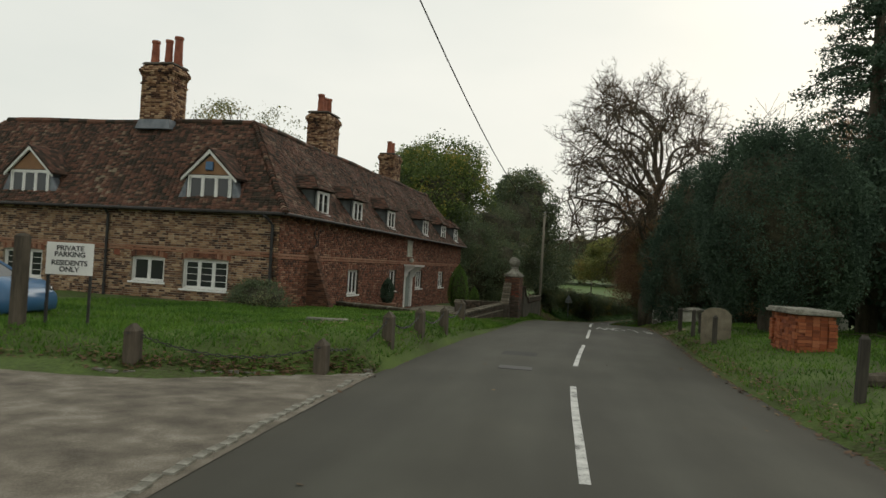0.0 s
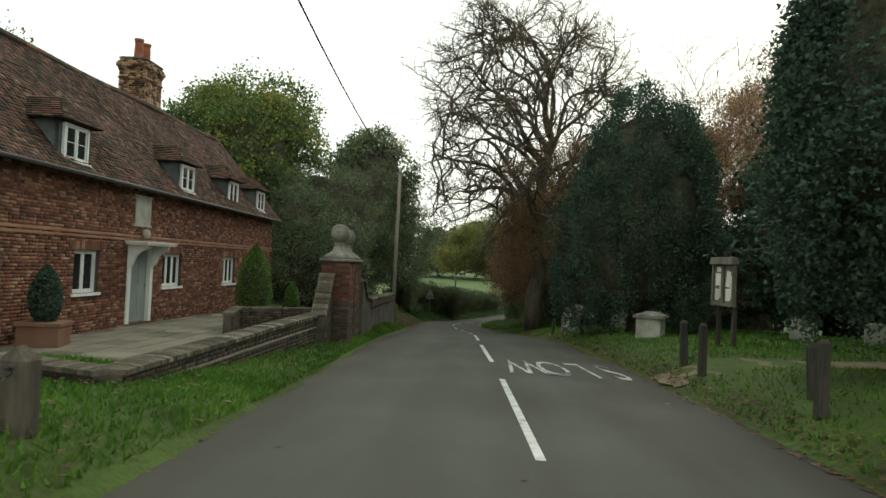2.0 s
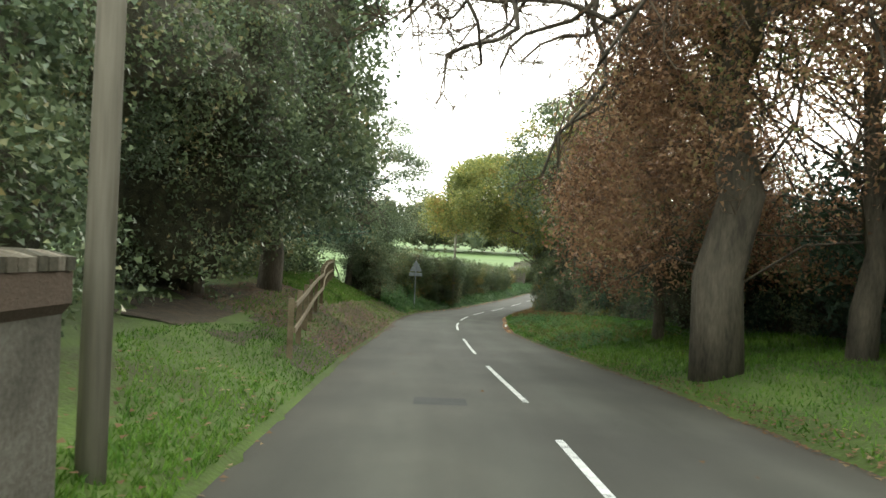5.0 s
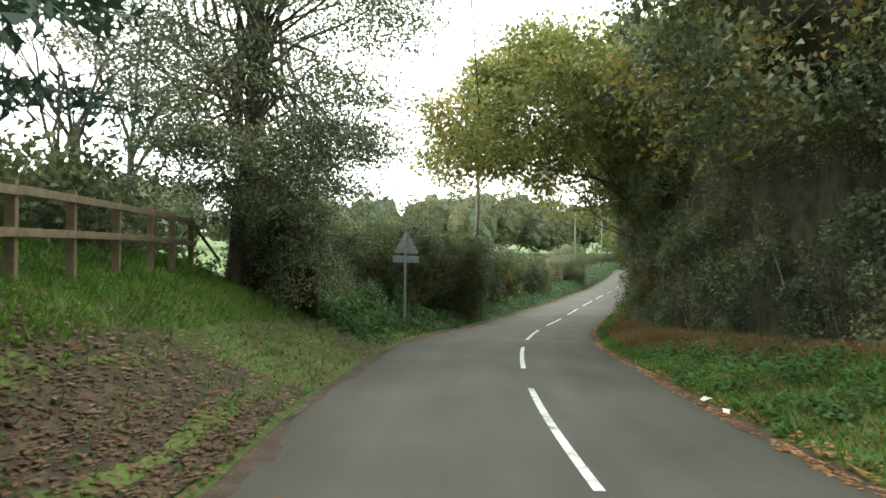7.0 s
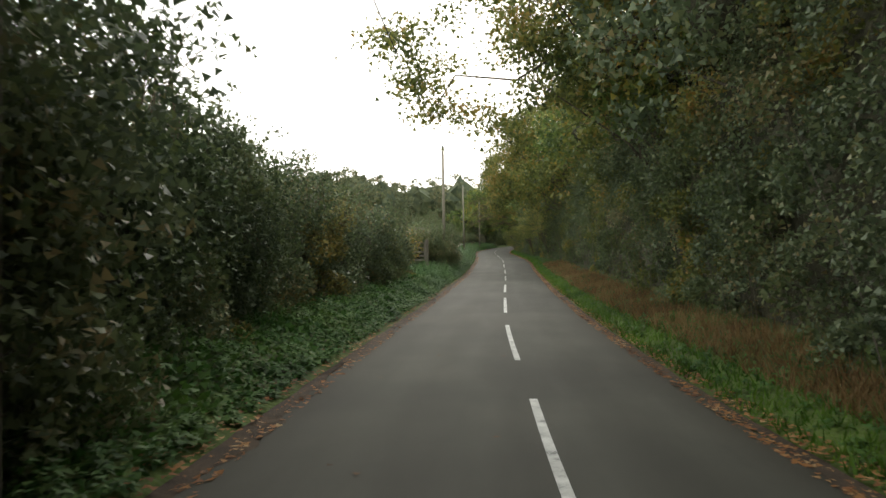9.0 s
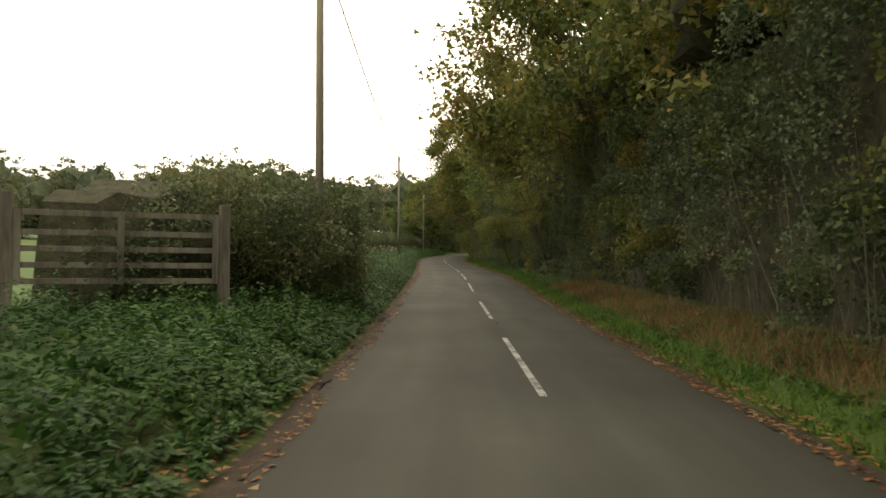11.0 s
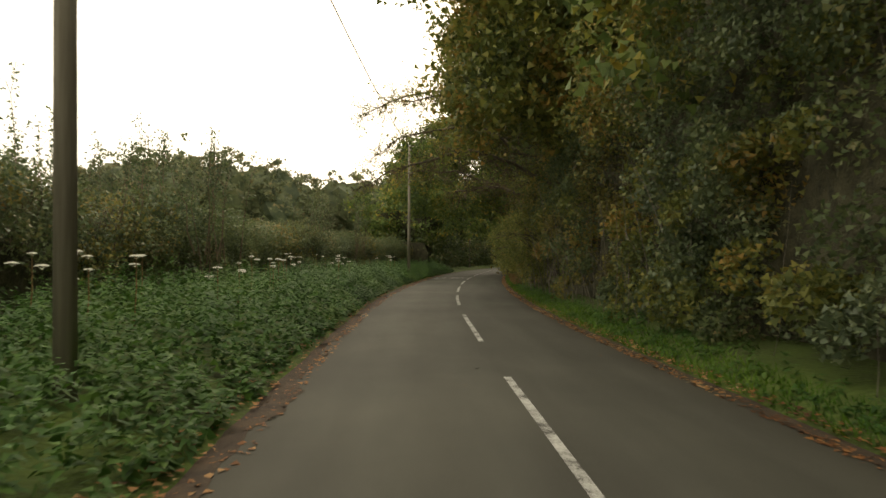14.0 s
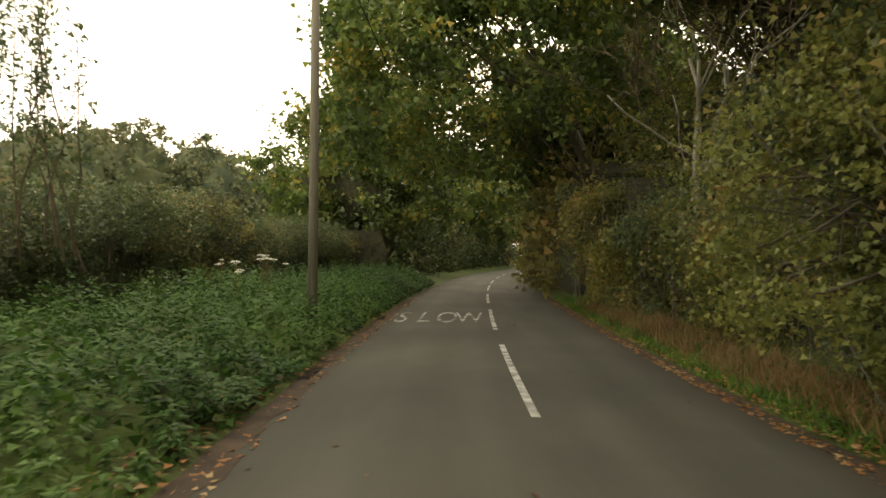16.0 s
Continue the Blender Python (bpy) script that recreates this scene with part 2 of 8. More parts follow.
a_track = ramp(an, [(0.0, (0.78, 0.74, 0.68)), (0.10, (0.92, 0.91, 0.88)), (0.22, (1.12, 1.12, 1.10)), (0.34, (0.98, 0.97, 0.94)), (0.44, (1.10, 1.10, 1.09)), (0.53, (0.93, 0.92, 0.90)), (0.64, (1.10, 1.10, 1.09)), (0.75, (0.97, 0.96, 0.93)), (0.86, (1.08, 1.07, 1.05)), (1.0, (0.74, 0.69, 0.62))])
a_map = an.new("ShaderNodeMapping")
a_map.inputs["Scale"].default_value = (9.0, 0.22, 1.0)
al.new(a_uv.outputs["UV"], a_map.inputs["Vector"])
a_streak = an.new("ShaderNodeTexNoise")
a_streak.inputs["Scale"].default_value, a_streak.inputs["Detail"].default_value = 1.0, 5
al.new(a_map.outputs["Vector"], a_streak.inputs["Vector"])
a_tone = ramp(an, [(0.3, (0.84, 0.83, 0.81)), (0.7, (1.14, 1.14, 1.13))])
al.new(a_streak.outputs["Fac"], a_tone.inputs["Fac"])
al.new(a_sep.outputs[0], a_track.inputs["Fac"])
a_from = an["Principled BSDF"].inputs["Base Color"].links[0].from_socket
for tone in (a_track, a_tone):
    a_mul = an.new("ShaderNodeMixRGB")
    a_mul.blend_type = "MULTIPLY"
    a_mul.inputs["Fac"].default_value = 1.0
    al.new(a_from, a_mul.inputs["Color1"])
    al.new(tone.outputs["Color"], a_mul.inputs["Color2"])
    a_from = a_mul.outputs["Color"]
al.new(a_from, an["Principled BSDF"].inputs["Base Color"])
M["dirt"] = surface("road_edge_soil", [(0.25, (0.034, 0.025, 0.018)), (0.5, (0.054, 0.038, 0.026)), (0.75, (0.085, 0.057, 0.036))], 3.0, 40, 0.95, 0.7, 0.02, spread=0.6)
M["patch"] = surface("patch", [(0.3, (0.029, 0.029, 0.028)), (0.7, (0.046, 0.046, 0.042))], 2, 80, 0.85, 0.3, 0.005)
M["paint"] = surface("road_paint", [(0.28, (0.12, 0.12, 0.115)), (0.40, (0.42, 0.42, 0.40)), (0.7, (0.62, 0.62, 0.59))], 5, 55, 0.75, 0.3, 0.004, spread=0.55)
M["worn_dash"] = surface("worn_dash_paint", [(0.36, (0.07, 0.067, 0.06)), (0.46, (0.26, 0.26, 0.24)), (0.7, (0.5, 0.5, 0.47))], 4, 45, 0.75, 0.3, 0.004, spread=0.6)
M["worn_paint"] = surface("worn_road_paint", [(0.42, (0.09, 0.088, 0.083)), (0.52, (0.38, 0.38, 0.36)), (0.75, (0.6, 0.6, 0.57))], 3, 45, 0.75, 0.3, 0.004, spread=0.5)
M["soil"] = surface("soil_and_turf", [(0.25, (0.0370, 0.0400, 0.0114)), (0.5, (0.0522, 0.0824, 0.0152)), (0.75, (0.0789, 0.1200, 0.0209))], 0.5, 14, 0.95, 0.6, 0.05, spread=0.6)
M["brown_stone"] = surface("brown_headstone", [(0.25, (0.10, 0.085, 0.06)), (0.7, (0.20, 0.175, 0.125))], 4, 30, 0.95, 0.3)
M["field"] = surface("pasture", [(0.3, (0.060, 0.100, 0.026)), (0.7, (0.088, 0.138, 0.036))], 0.05, 2, 0.95, 0.3, 0.05)
M["path_earth"] = surface("path_earth", [(0.25, (0.10, 0.075, 0.045)), (0.5, (0.17, 0.13, 0.08)), (0.75, (0.25, 0.20, 0.13))], 3, 30, 0.95, 0.6, 0.02, spread=0.6)
M["litter"] = surface("leaf_litter", [(0.25, (0.022, 0.018, 0.010)), (0.5, (0.042, 0.031, 0.017)), (0.75, (0.075, 0.054, 0.029))], 4, 30, 0.95, 0.7, 0.03, spread=0.6)
M["bark"] = surface("bark", [(0.3, (0.0473, 0.0405, 0.0297)), (0.7, (0.1350, 0.1148, 0.0837))], 3, 22, 0.95, 0.9, 0.03, spread=0.5, stretch=(1, 1, 0.25))
M["grey_bark"] = surface("grey_bark", [(0.3, (0.17, 0.155, 0.125)), (0.7, (0.36, 0.335, 0.275))], 3, 22, 0.95, 0.7, 0.02, spread=0.5, stretch=(1, 1, 0.3))
M["twig"] = surface("twig", [(0.3, (0.0650, 0.0494, 0.0338)), (0.7, (0.1560, 0.1170, 0.0780))], 3, 20, 0.95, 0.3, 0.01)
# Twig tone for inner hulls: shade put into the colour, lightened for veiling haze.
M["shade_twigs"] = surface("inner_twigs_and_shade", [(0.3, (0.030, 0.030, 0.018)), (0.7, (0.085, 0.080, 0.048))], 4, 25, 1.0, 0.8, 0.05)
M["brick"] = surface("red_brick", [(0.06, (0.045, 0.025, 0.019)), (0.35, (0.13, 0.054, 0.033)), (0.65, (0.21, 0.080, 0.046)), (0.95, (0.34, 0.21, 0.14))], 1.2, 60, 0.92, 0.4, 0.006, spread=0.3, pick="island")
M["stock_brick"] = surface("stock_brick", [(0.08, (0.030, 0.018, 0.014)), (0.36, (0.125, 0.062, 0.037)), (0.62, (0.27, 0.155, 0.085)), (0.92, (0.46, 0.33, 0.21))], 1.2, 60, 0.92, 0.4, 0.006, spread=0.3, pick="island")
M["mortar"] = surface("mortar", [(0.3, (0.208, 0.169, 0.130)), (0.7, (0.390, 0.338, 0.260))], 3, 50, 0.95, 0.4, 0.008)
M["dark_mortar"] = surface("sooty_mortar", [(0.3, (0.05, 0.042, 0.034)), (0.7, (0.11, 0.095, 0.075))], 3, 50, 0.95, 0.4, 0.008)
M["tile"] = surface("clay_tile", [(0.05, (0.022, 0.021, 0.014)), (0.3, (0.046, 0.034, 0.023)), (0.58, (0.098, 0.051, 0.036)), (0.8, (0.15, 0.070, 0.047)), (0.97, (0.23, 0.20, 0.14))], 0.6, 45, 0.9, 0.4, 0.006, spread=0.5, pick="island")
M["under_tile"] = surface("roof_underlay", [(0.3, (0.03, 0.02, 0.016)), (0.7, (0.06, 0.04, 0.03))], 2, 30, 0.95, 0.2)
M["white"] = surface("white_paint", [(0.3, (0.62, 0.62, 0.59)), (0.7, (0.78, 0.78, 0.75))], 2, 30, 0.5, 0.08, 0.003, spread=0.3)
M["grey_paint"] = surface("grey_green_paint", [(0.3, (0.20, 0.23, 0.21)), (0.7, (0.28, 0.31, 0.28))], 1.5, 30, 0.55, 0.08, 0.003)
M["lead"] = surface("lead_sheet", [(0.3, (0.10, 0.115, 0.13)), (0.7, (0.19, 0.21, 0.23))], 3, 30, 0.6, 0.2, 0.004, spec=0.4)
M["slate_cheek"] = surface("grey_render", [(0.3, (0.075, 0.085, 0.085)), (0.7, (0.14, 0.15, 0.15))], 3, 30, 0.8, 0.2, 0.004)
M["iron"] = surface("black_iron", [(0.3, (0.012, 0.012, 0.012)), (0.7, (0.035, 0.032, 0.03))], 6, 40, 0.55, 0.2, 0.003, spec=0.4)
M["stone"] = surface("weathered_stone", [(0.25, (0.072, 0.070, 0.058)), (0.5, (0.176, 0.168, 0.136)), (0.75, (0.304, 0.296, 0.256))], 3.5, 35, 0.92, 0.5, 0.012, spread=0.5)
M["pale_stone"] = surface("pale_stone", [(0.25, (0.238, 0.230, 0.184)), (0.5, (0.383, 0.374, 0.312)), (0.75, (0.493, 0.484, 0.416))], 2.5, 35, 0.9, 0.4, 0.008)
M["paving"] = surface("paving_stone", [(0.05, (0.090, 0.083, 0.061)), (0.5, (0.165, 0.150, 0.112)), (0.95, (0.232, 0.210, 0.158))], 1.5, 40, 0.9, 0.4, 0.008, spread=0.3, pick="object")
M["render"] = surface("stained_render", [(0.25, (0.051, 0.047, 0.035)), (0.5, (0.102, 0.093, 0.073)), (0.75, (0.170, 0.156, 0.128))], 1.1, 25, 0.95, 0.5, 0.015, spread=0.5)
M["wood"] = surface("weathered_wood", [(0.3, (0.085, 0.075, 0.058)), (0.7, (0.20, 0.18, 0.145))], 4, 30, 0.9, 0.5, 0.006, stretch=(1, 1, 0.12))
M["dark_wood"] = surface("dark_wood", [(0.3, (0.022, 0.020, 0.016)), (0.7, (0.065, 0.058, 0.046))], 4, 30, 0.9, 0.5, 0.006, stretch=(1, 1, 0.12))
M["rail_wood"] = surface("fence_wood", [(0.3, (0.105, 0.081, 0.045)), (0.7, (0.203, 0.161, 0.098))], 3, 30, 0.9, 0.4, 0.006)
M["pole_wood"] = surface("pole_wood", [(0.3, (0.13, 0.115, 0.088)), (0.7, (0.27, 0.245, 0.19))], 2, 24, 0.9, 0.5, 0.008, stretch=(1, 1, 0.06))
M["galvanised"] = surface("galvanised", [(0.3, (0.180, 0.198, 0.205)), (0.7, (0.264, 0.285, 0.291))], 5, 40, 0.5, 0.1, 0.002, metal=0.4)
M["terracotta"] = surface("terracotta", [(0.3, (0.17, 0.055, 0.035)), (0.7, (0.33, 0.12, 0.07))], 3, 30, 0.85, 0.3, 0.005)
M["car_blue"] = surface("blue_car_paint", [(0.3, (0.035, 0.10, 0.20)), (0.7, (0.045, 0.125, 0.24))], 1, 60, 0.28, 0.0, spec=0.5)
M["rubber"] = surface("rubber", [(0.3, (0.012, 0.012, 0.012)), (0.7, (0.03, 0.03, 0.03))], 8, 60, 0.85, 0.2, 0.003)
M["sign_white"] = surface("sign_white", [(0.3, (0.66, 0.66, 0.63)), (0.7, (0.76, 0.76, 0.73))], 3, 30, 0.5, 0.03)
M["black_text"] = surface("black_lettering", [(0.3, (0.015, 0.015, 0.015)), (0.7, (0.03, 0.03, 0.03))], 5, 30, 0.6, 0.0)
M["paper"] = surface("notice_paper", [(0.3, (0.52, 0.50, 0.42)), (0.7, (0.72, 0.70, 0.62))], 9, 40, 0.9, 0.05, pick="object")
M["curtain"] = surface("net_curtain", [(0.3, (0.22, 0.23, 0.22)), (0.7, (0.42, 0.43, 0.41))], 2, 20, 0.9, 0.2, 0.01, stretch=(6, 6, 0.5))
glass_m, gn, gl, gb = material("window_glass")
gb.inputs["Base Color"].default_value = (0.02, 0.024, 0.025, 1)
gb.inputs["Roughness"].default_value, gb.inputs["Specular IOR Level"].default_value = 0.06, 0.6
M["glass"] = glass_m
M["dark_leaf"] = leaf_material("yew_needles", [(0.1, (0.030, 0.054, 0.036)), (0.5, (0.046, 0.080, 0.050)), (0.9, (0.066, 0.108, 0.062))], 0.15, 0.85)
M["green_leaf"] = leaf_material("green_leaves", [(0.1, (0.043, 0.072, 0.022)), (0.45, (0.094, 0.143, 0.036)), (0.75, (0.167, 0.210, 0.048)), (0.95, (0.362, 0.285, 0.054))])
M["turning_leaf"] = leaf_material("turning_leaves", [(0.1, (0.058, 0.080, 0.024)), (0.4, (0.120, 0.142, 0.036)), (0.7, (0.205, 0.202, 0.048)), (0.95, (0.310, 0.195, 0.050))])
M["copper_leaf"] = leaf_material("copper_leaves", [(0.1, (0.1032, 0.0648, 0.0396)), (0.45, (0.2352, 0.1296, 0.0720)), (0.75, (0.3588, 0.2184, 0.1176)), (0.95, (0.1788, 0.1944, 0.0720))])
M["hedge_leaf"] = leaf_material("hedge_leaves", [(0.1, (0.045, 0.068, 0.032)), (0.45, (0.082, 0.116, 0.046)), (0.75, (0.128, 0.155, 0.060)), (0.95, (0.200, 0.165, 0.073))])
M["brown_hedge_leaf"] = leaf_material("browning_hedge_leaves", [(0.1, (0.0782, 0.0661, 0.0264)), (0.4, (0.1472, 0.1389, 0.0418)), (0.7, (0.2415, 0.2173, 0.0594)), (0.95, (0.3450, 0.2083, 0.0726))])
M["ivy_leaf"] = leaf_material("ivy_leaves", [(0.1, (0.058, 0.084, 0.046)), (0.5, (0.108, 0.144, 0.072)), (0.8, (0.165, 0.196, 0.092)), (0.97, (0.26, 0.21, 0.095))], 0.25, 0.5)
M["nettle_leaf"] = leaf_material("nettle_leaves", [(0.1, (0.024, 0.070, 0.014)), (0.5, (0.048, 0.122, 0.022)), (0.9, (0.090, 0.170, 0.034))], 0.3, 0.68)
M["grass_blade"] = leaf_material("grass_blades", [(0.1, (0.036, 0.088, 0.009)), (0.5, (0.072, 0.160, 0.016)), (0.9, (0.130, 0.228, 0.030))], 0.3, 0.7)
M["dry_grass"] = leaf_material("dry_grass", [(0.1, (0.095, 0.056, 0.024)), (0.5, (0.20, 0.122, 0.052)), (0.9, (0.30, 0.20, 0.100))], 0.3, 0.8)
M["fallen_leaf"] = leaf_material("fallen_leaves", [(0.1, (0.046, 0.023, 0.010)), (0.4, (0.100, 0.050, 0.021)), (0.7, (0.130, 0.078, 0.034)), (0.95, (0.235, 0.180, 0.098))], 0.1, 0.8)
M["conifer"] = leaf_material("golden_conifer", [(0.1, (0.042, 0.090, 0.016)), (0.5, (0.091, 0.173, 0.029)), (0.9, (0.168, 0.255, 0.052))], 0.2, 0.7)
# Far crowns: haze of distance put into the colour, paler than near leaves.
M["hazed_far_leaf"] = leaf_material("hazed_far_trees", [(0.1, (0.070, 0.090, 0.055)), (0.45, (0.115, 0.135, 0.072)), (0.75, (0.160, 0.165, 0.085)), (0.95, (0.21, 0.165, 0.085))], 0.25, 0.9)
M["old_brick"] = surface("sooty_brick", [(0.05, (0.045, 0.028, 0.020)), (0.35, (0.095, 0.048, 0.032)), (0.65, (0.15, 0.068, 0.042)), (0.95, (0.23, 0.14, 0.095))], 1.6, 45, 0.95, 0.5, 0.01, spread=0.4, pick="island")
M["old_brick_piece"] = surface("sooty_brick_piece", [(0.05, (0.08, 0.030, 0.020)), (0.35, (0.145, 0.044, 0.027)), (0.65, (0.20, 0.058, 0.035)), (0.97, (0.30, 0.20, 0.15))], 1.6, 45, 0.95, 0.5, 0.01, spread=0.6, pick="object")
M["mossy_brick"] = surface("mossy_brick", [(0.05, (0.030, 0.027, 0.018)), (0.4, (0.058, 0.048, 0.034)), (0.7, (0.085, 0.060, 0.042)), (0.95, (0.13, 0.10, 0.075))], 2.2, 45, 0.95, 0.6, 0.012, spread=0.5, pick="island")
M["mossy_brick_piece"] = surface("mossy_brick_piece", [(0.05, (0.044, 0.036, 0.027)), (0.4, (0.072, 0.056, 0.042)), (0.7, (0.100, 0.070, 0.052)), (0.95, (0.160, 0.120, 0.094))], 2.2, 45, 0.95, 0.6, 0.012, spread=0.5, pick="object")
M["oak_post"] = surface("oak_post", [(0.3, (0.04, 0.034, 0.025)), (0.7, (0.11, 0.09, 0.066))], 5, 30, 0.92, 0.6, 0.008, stretch=(1, 1, 0.15))
M["faint_paint"] = surface("faint_road_paint", [(0.40, (0.065, 0.062, 0.056)), (0.52, (0.19, 0.187, 0.175)), (0.66, (0.46, 0.46, 0.43))], 3, 45, 0.8, 0.3, 0.004, spread=0.6)
M["rust_leaf"] = leaf_material("rust_leaves", [(0.1, (0.08, 0.034, 0.014)), (0.4, (0.19, 0.080, 0.028)), (0.7, (0.30, 0.14, 0.045)), (0.95, (0.36, 0.25, 0.13))], 0.1, 0.8)
M["lime_leaf"] = leaf_material("yellow_green_leaves", [(0.1, (0.09, 0.11, 0.03)), (0.5, (0.19, 0.21, 0.055)), (0.8, (0.29, 0.28, 0.075)), (0.97, (0.34, 0.22, 0.06))])
M["umbel"] = surface("dead_flower_heads", [(0.3, (0.5460, 0.5200, 0.4455)), (0.7, (0.8060, 0.7800, 0.7020))], 5, 30, 0.95, 0.2)

# ---- mesh building ----
class Form:
    """Gathers pieces into one mesh."""

    def __init__(self):
        self.v, self.f = [], []

    def add(self, verts, faces, m=None):
        k = len(self.v)
        self.v += [tuple(m @ Vector(p)) for p in verts] if m is not None else [tuple(p) for p in verts]
        self.f += [tuple(i + k for i in f) for f in faces]
        return self

    def box(self, a, b, m=None, taper=0.0):
        (x0, y0, z0), (x1, y1, z1) = a, b
        t = taper
        return self.add([(x0, y0, z0), (x1, y0, z0), (x1, y1, z0), (x0, y1, z0), (x0 + t, y0 + t, z1), (x1 - t, y0 + t, z1), (x1 - t, y1 - t, z1), (x0 + t, y1 - t, z1)],
                        [(3, 2, 1, 0), (4, 5, 6, 7), (0, 1, 5, 4), (1, 2, 6, 5), (2, 3, 7, 6), (3, 0, 4, 7)], m)

    def lathe(self, profile, sides=16, m=None):
        v = [(r * math.cos(2 * math.pi * k / sides), r * math.sin(2 * math.pi * k / sides), z) for r, z in profile for k in range(sides)]
        f = [(j * sides + k, j * sides + (k + 1) % sides, (j + 1) * sides + (k + 1) % sides, (j + 1) * sides + k) for j in range(len(profile) - 1) for k in range(sides)]
        f += [tuple(range(sides))[::-1], tuple((len(profile) - 1) * sides + k for k in range(sides))]
        return self.add(v, f, m)

    def tube(self, path, radii, sides=6):
        pts = [Vector(p) for p in path]
        v, n = [], len(pts)
        for k, p in enumerate(pts):
            d = (pts[min(k + 1, n - 1)] - pts[max(k - 1, 0)]).normalized()
            a = d.cross(Vector((0.31, 0.9, 0.12) if abs(d.y) < 0.9 else (1, 0, 0))).normalized()
            b = d.cross(a)
            r = radii[k] if hasattr(radii, "__len__") else radii
            v += [p + (a * math.cos(2 * math.pi * j / sides) + b * math.sin(2 * math.pi * j / sides)) * r for j in range(sides)]
        f = [(k * sides + j, k * sides + (j + 1) % sides, (k + 1) * sides + (j + 1) % sides, (k + 1) * sides + j) for k in range(n - 1) for j in range(sides)]
        f += [tuple(range(sides))[::-1], tuple((n - 1) * sides + j for j in range(sides))]
        return self.add(v, f)

    def prism(self, outline, depth, m=None):
        """A flat outline in x and z, drawn out along y from 0 to depth."""
        n = len(outline)
        v = [(x, 0, z) for x, z in outline] + [(x, depth, z) for x, z in outline]
        f = [tuple(range(n)), tuple(range(n, 2 * n))[::-1]] + [(k, k + n, (k + 1) % n + n, (k + 1) % n) for k in range(n)]
        return self.add(v, f, m)

    def mesh(self, name, mat, smooth=False, bevel=0.0):
        me = bpy.data.meshes.new(name)
        me.from_pydata(self.v, [], self.f)
        bm = bmesh.new()
        bm.from_mesh(me)
        bmesh.ops.recalc_face_normals(bm, faces=bm.faces)
        if bevel:
            bmesh.ops.bevel(bm, geom=[e for e in bm.edges if len(e.link_faces) == 2 and e.calc_face_angle() > 0.6], offset=bevel, segments=1, affect="EDGES", clamp_overlap=True)
        bm.to_mesh(me)
        bm.free()
        me.materials.append(mat)
        if smooth:
            me.polygons.foreach_set("use_smooth", [True] * len(me.polygons))
        return me


def thing(name, label, category, at=None, group="", kind=""):
    """An Empty that carries the parts of one thing."""
    ob = new(name)
    if at is not None:
        ob.matrix_world = at if isinstance(at, Matrix) else Matrix.Translation(at)
    return tagged(ob, label, category, group, kind)


def part(name, form, mat, parent, label="", smooth=False, bevel=0.0, m=None, kind=""):
    ob = new(name, form.mesh(name, mat, smooth, bevel) if isinstance(form, Form) else form)
    if parent is not None:
        ob.parent = parent
    if m is not None:
        ob.matrix_local = m
    return tagged(ob, label, kind=kind)


def solo(name, form, mat, label, category, at=None, smooth=False, bevel=0.0, kind="", group=""):
    ob = new(name, form.mesh(name, mat, smooth, bevel) if isinstance(form, Form) else form)
    if at is not None:
        ob.matrix_world = at if isinstance(at, Matrix) else Matrix.Translation(at)
    return tagged(ob, label, category, group, kind)


def quads(name, v, mat):
    """A mesh of loose pieces of three or four corners from an array n x k x 3."""
    n, k = v.shape[:2]
    me = bpy.data.meshes.new(name)
    me.vertices.add(n * k)
    me.vertices.foreach_set("co", np.ascontiguousarray(v, dtype=np.float32).ravel())
    me.loops.add(n * k)
    me.loops.foreach_set("vertex_index", np.arange(n * k, dtype=np.int32))
    me.polygons.add(n)
    me.polygons.foreach_set("loop_start", np.arange(0, n * k, k, dtype=np.int32))
    me.update(calc_edges=True)
    me.materials.append(mat)
    return me


def boxes(name, lo, hi, turn, mat):
    """Many loose boxes in one mesh: corners lo and hi (n x 3) in a frame that the 4x4 matrix turn lays into place."""
    lo, hi = np.asarray(lo, float), np.asarray(hi, float)
    n = len(lo)
    c = np.array([[0, 0, 0], [1, 0, 0], [1, 1, 0], [0, 1, 0], [0, 0, 1], [1, 0, 1], [1, 1, 1], [0, 1, 1]])
    v = lo[:, None] + (hi - lo)[:, None] * c[None]
    if turn is not None:
        r = np.array(turn)
        v = v @ r[:3, :3].T + r[:3, 3]
    f = np.array([[3, 2, 1, 0], [4, 5, 6, 7], [0, 1, 5, 4], [1, 2, 6, 5], [2, 3, 7, 6], [3, 0, 4, 7]])
    idx = (np.arange(n)[:, None, None] * 8 + f[None]).reshape(-1)
    me = bpy.data.meshes.new(name)
    me.vertices.add(n * 8)
    me.vertices.foreach_set("co", np.ascontiguousarray(v, dtype=np.float32).ravel())
    me.loops.add(n * 24)
    me.loops.foreach_set("vertex_index", idx.astype(np.int32))
    me.polygons.add(n * 6)
    me.polygons.foreach_set("loop_start", np.arange(0, n * 24, 4, dtype=np.int32))
    me.update(calc_edges=True)
    me.materials.append(mat)
    return me


# ---- foliage ----
def unit(rng, n):
    d = rng.normal(size=(n, 3))
    return d / np.linalg.norm(d, axis=1)[:, None]


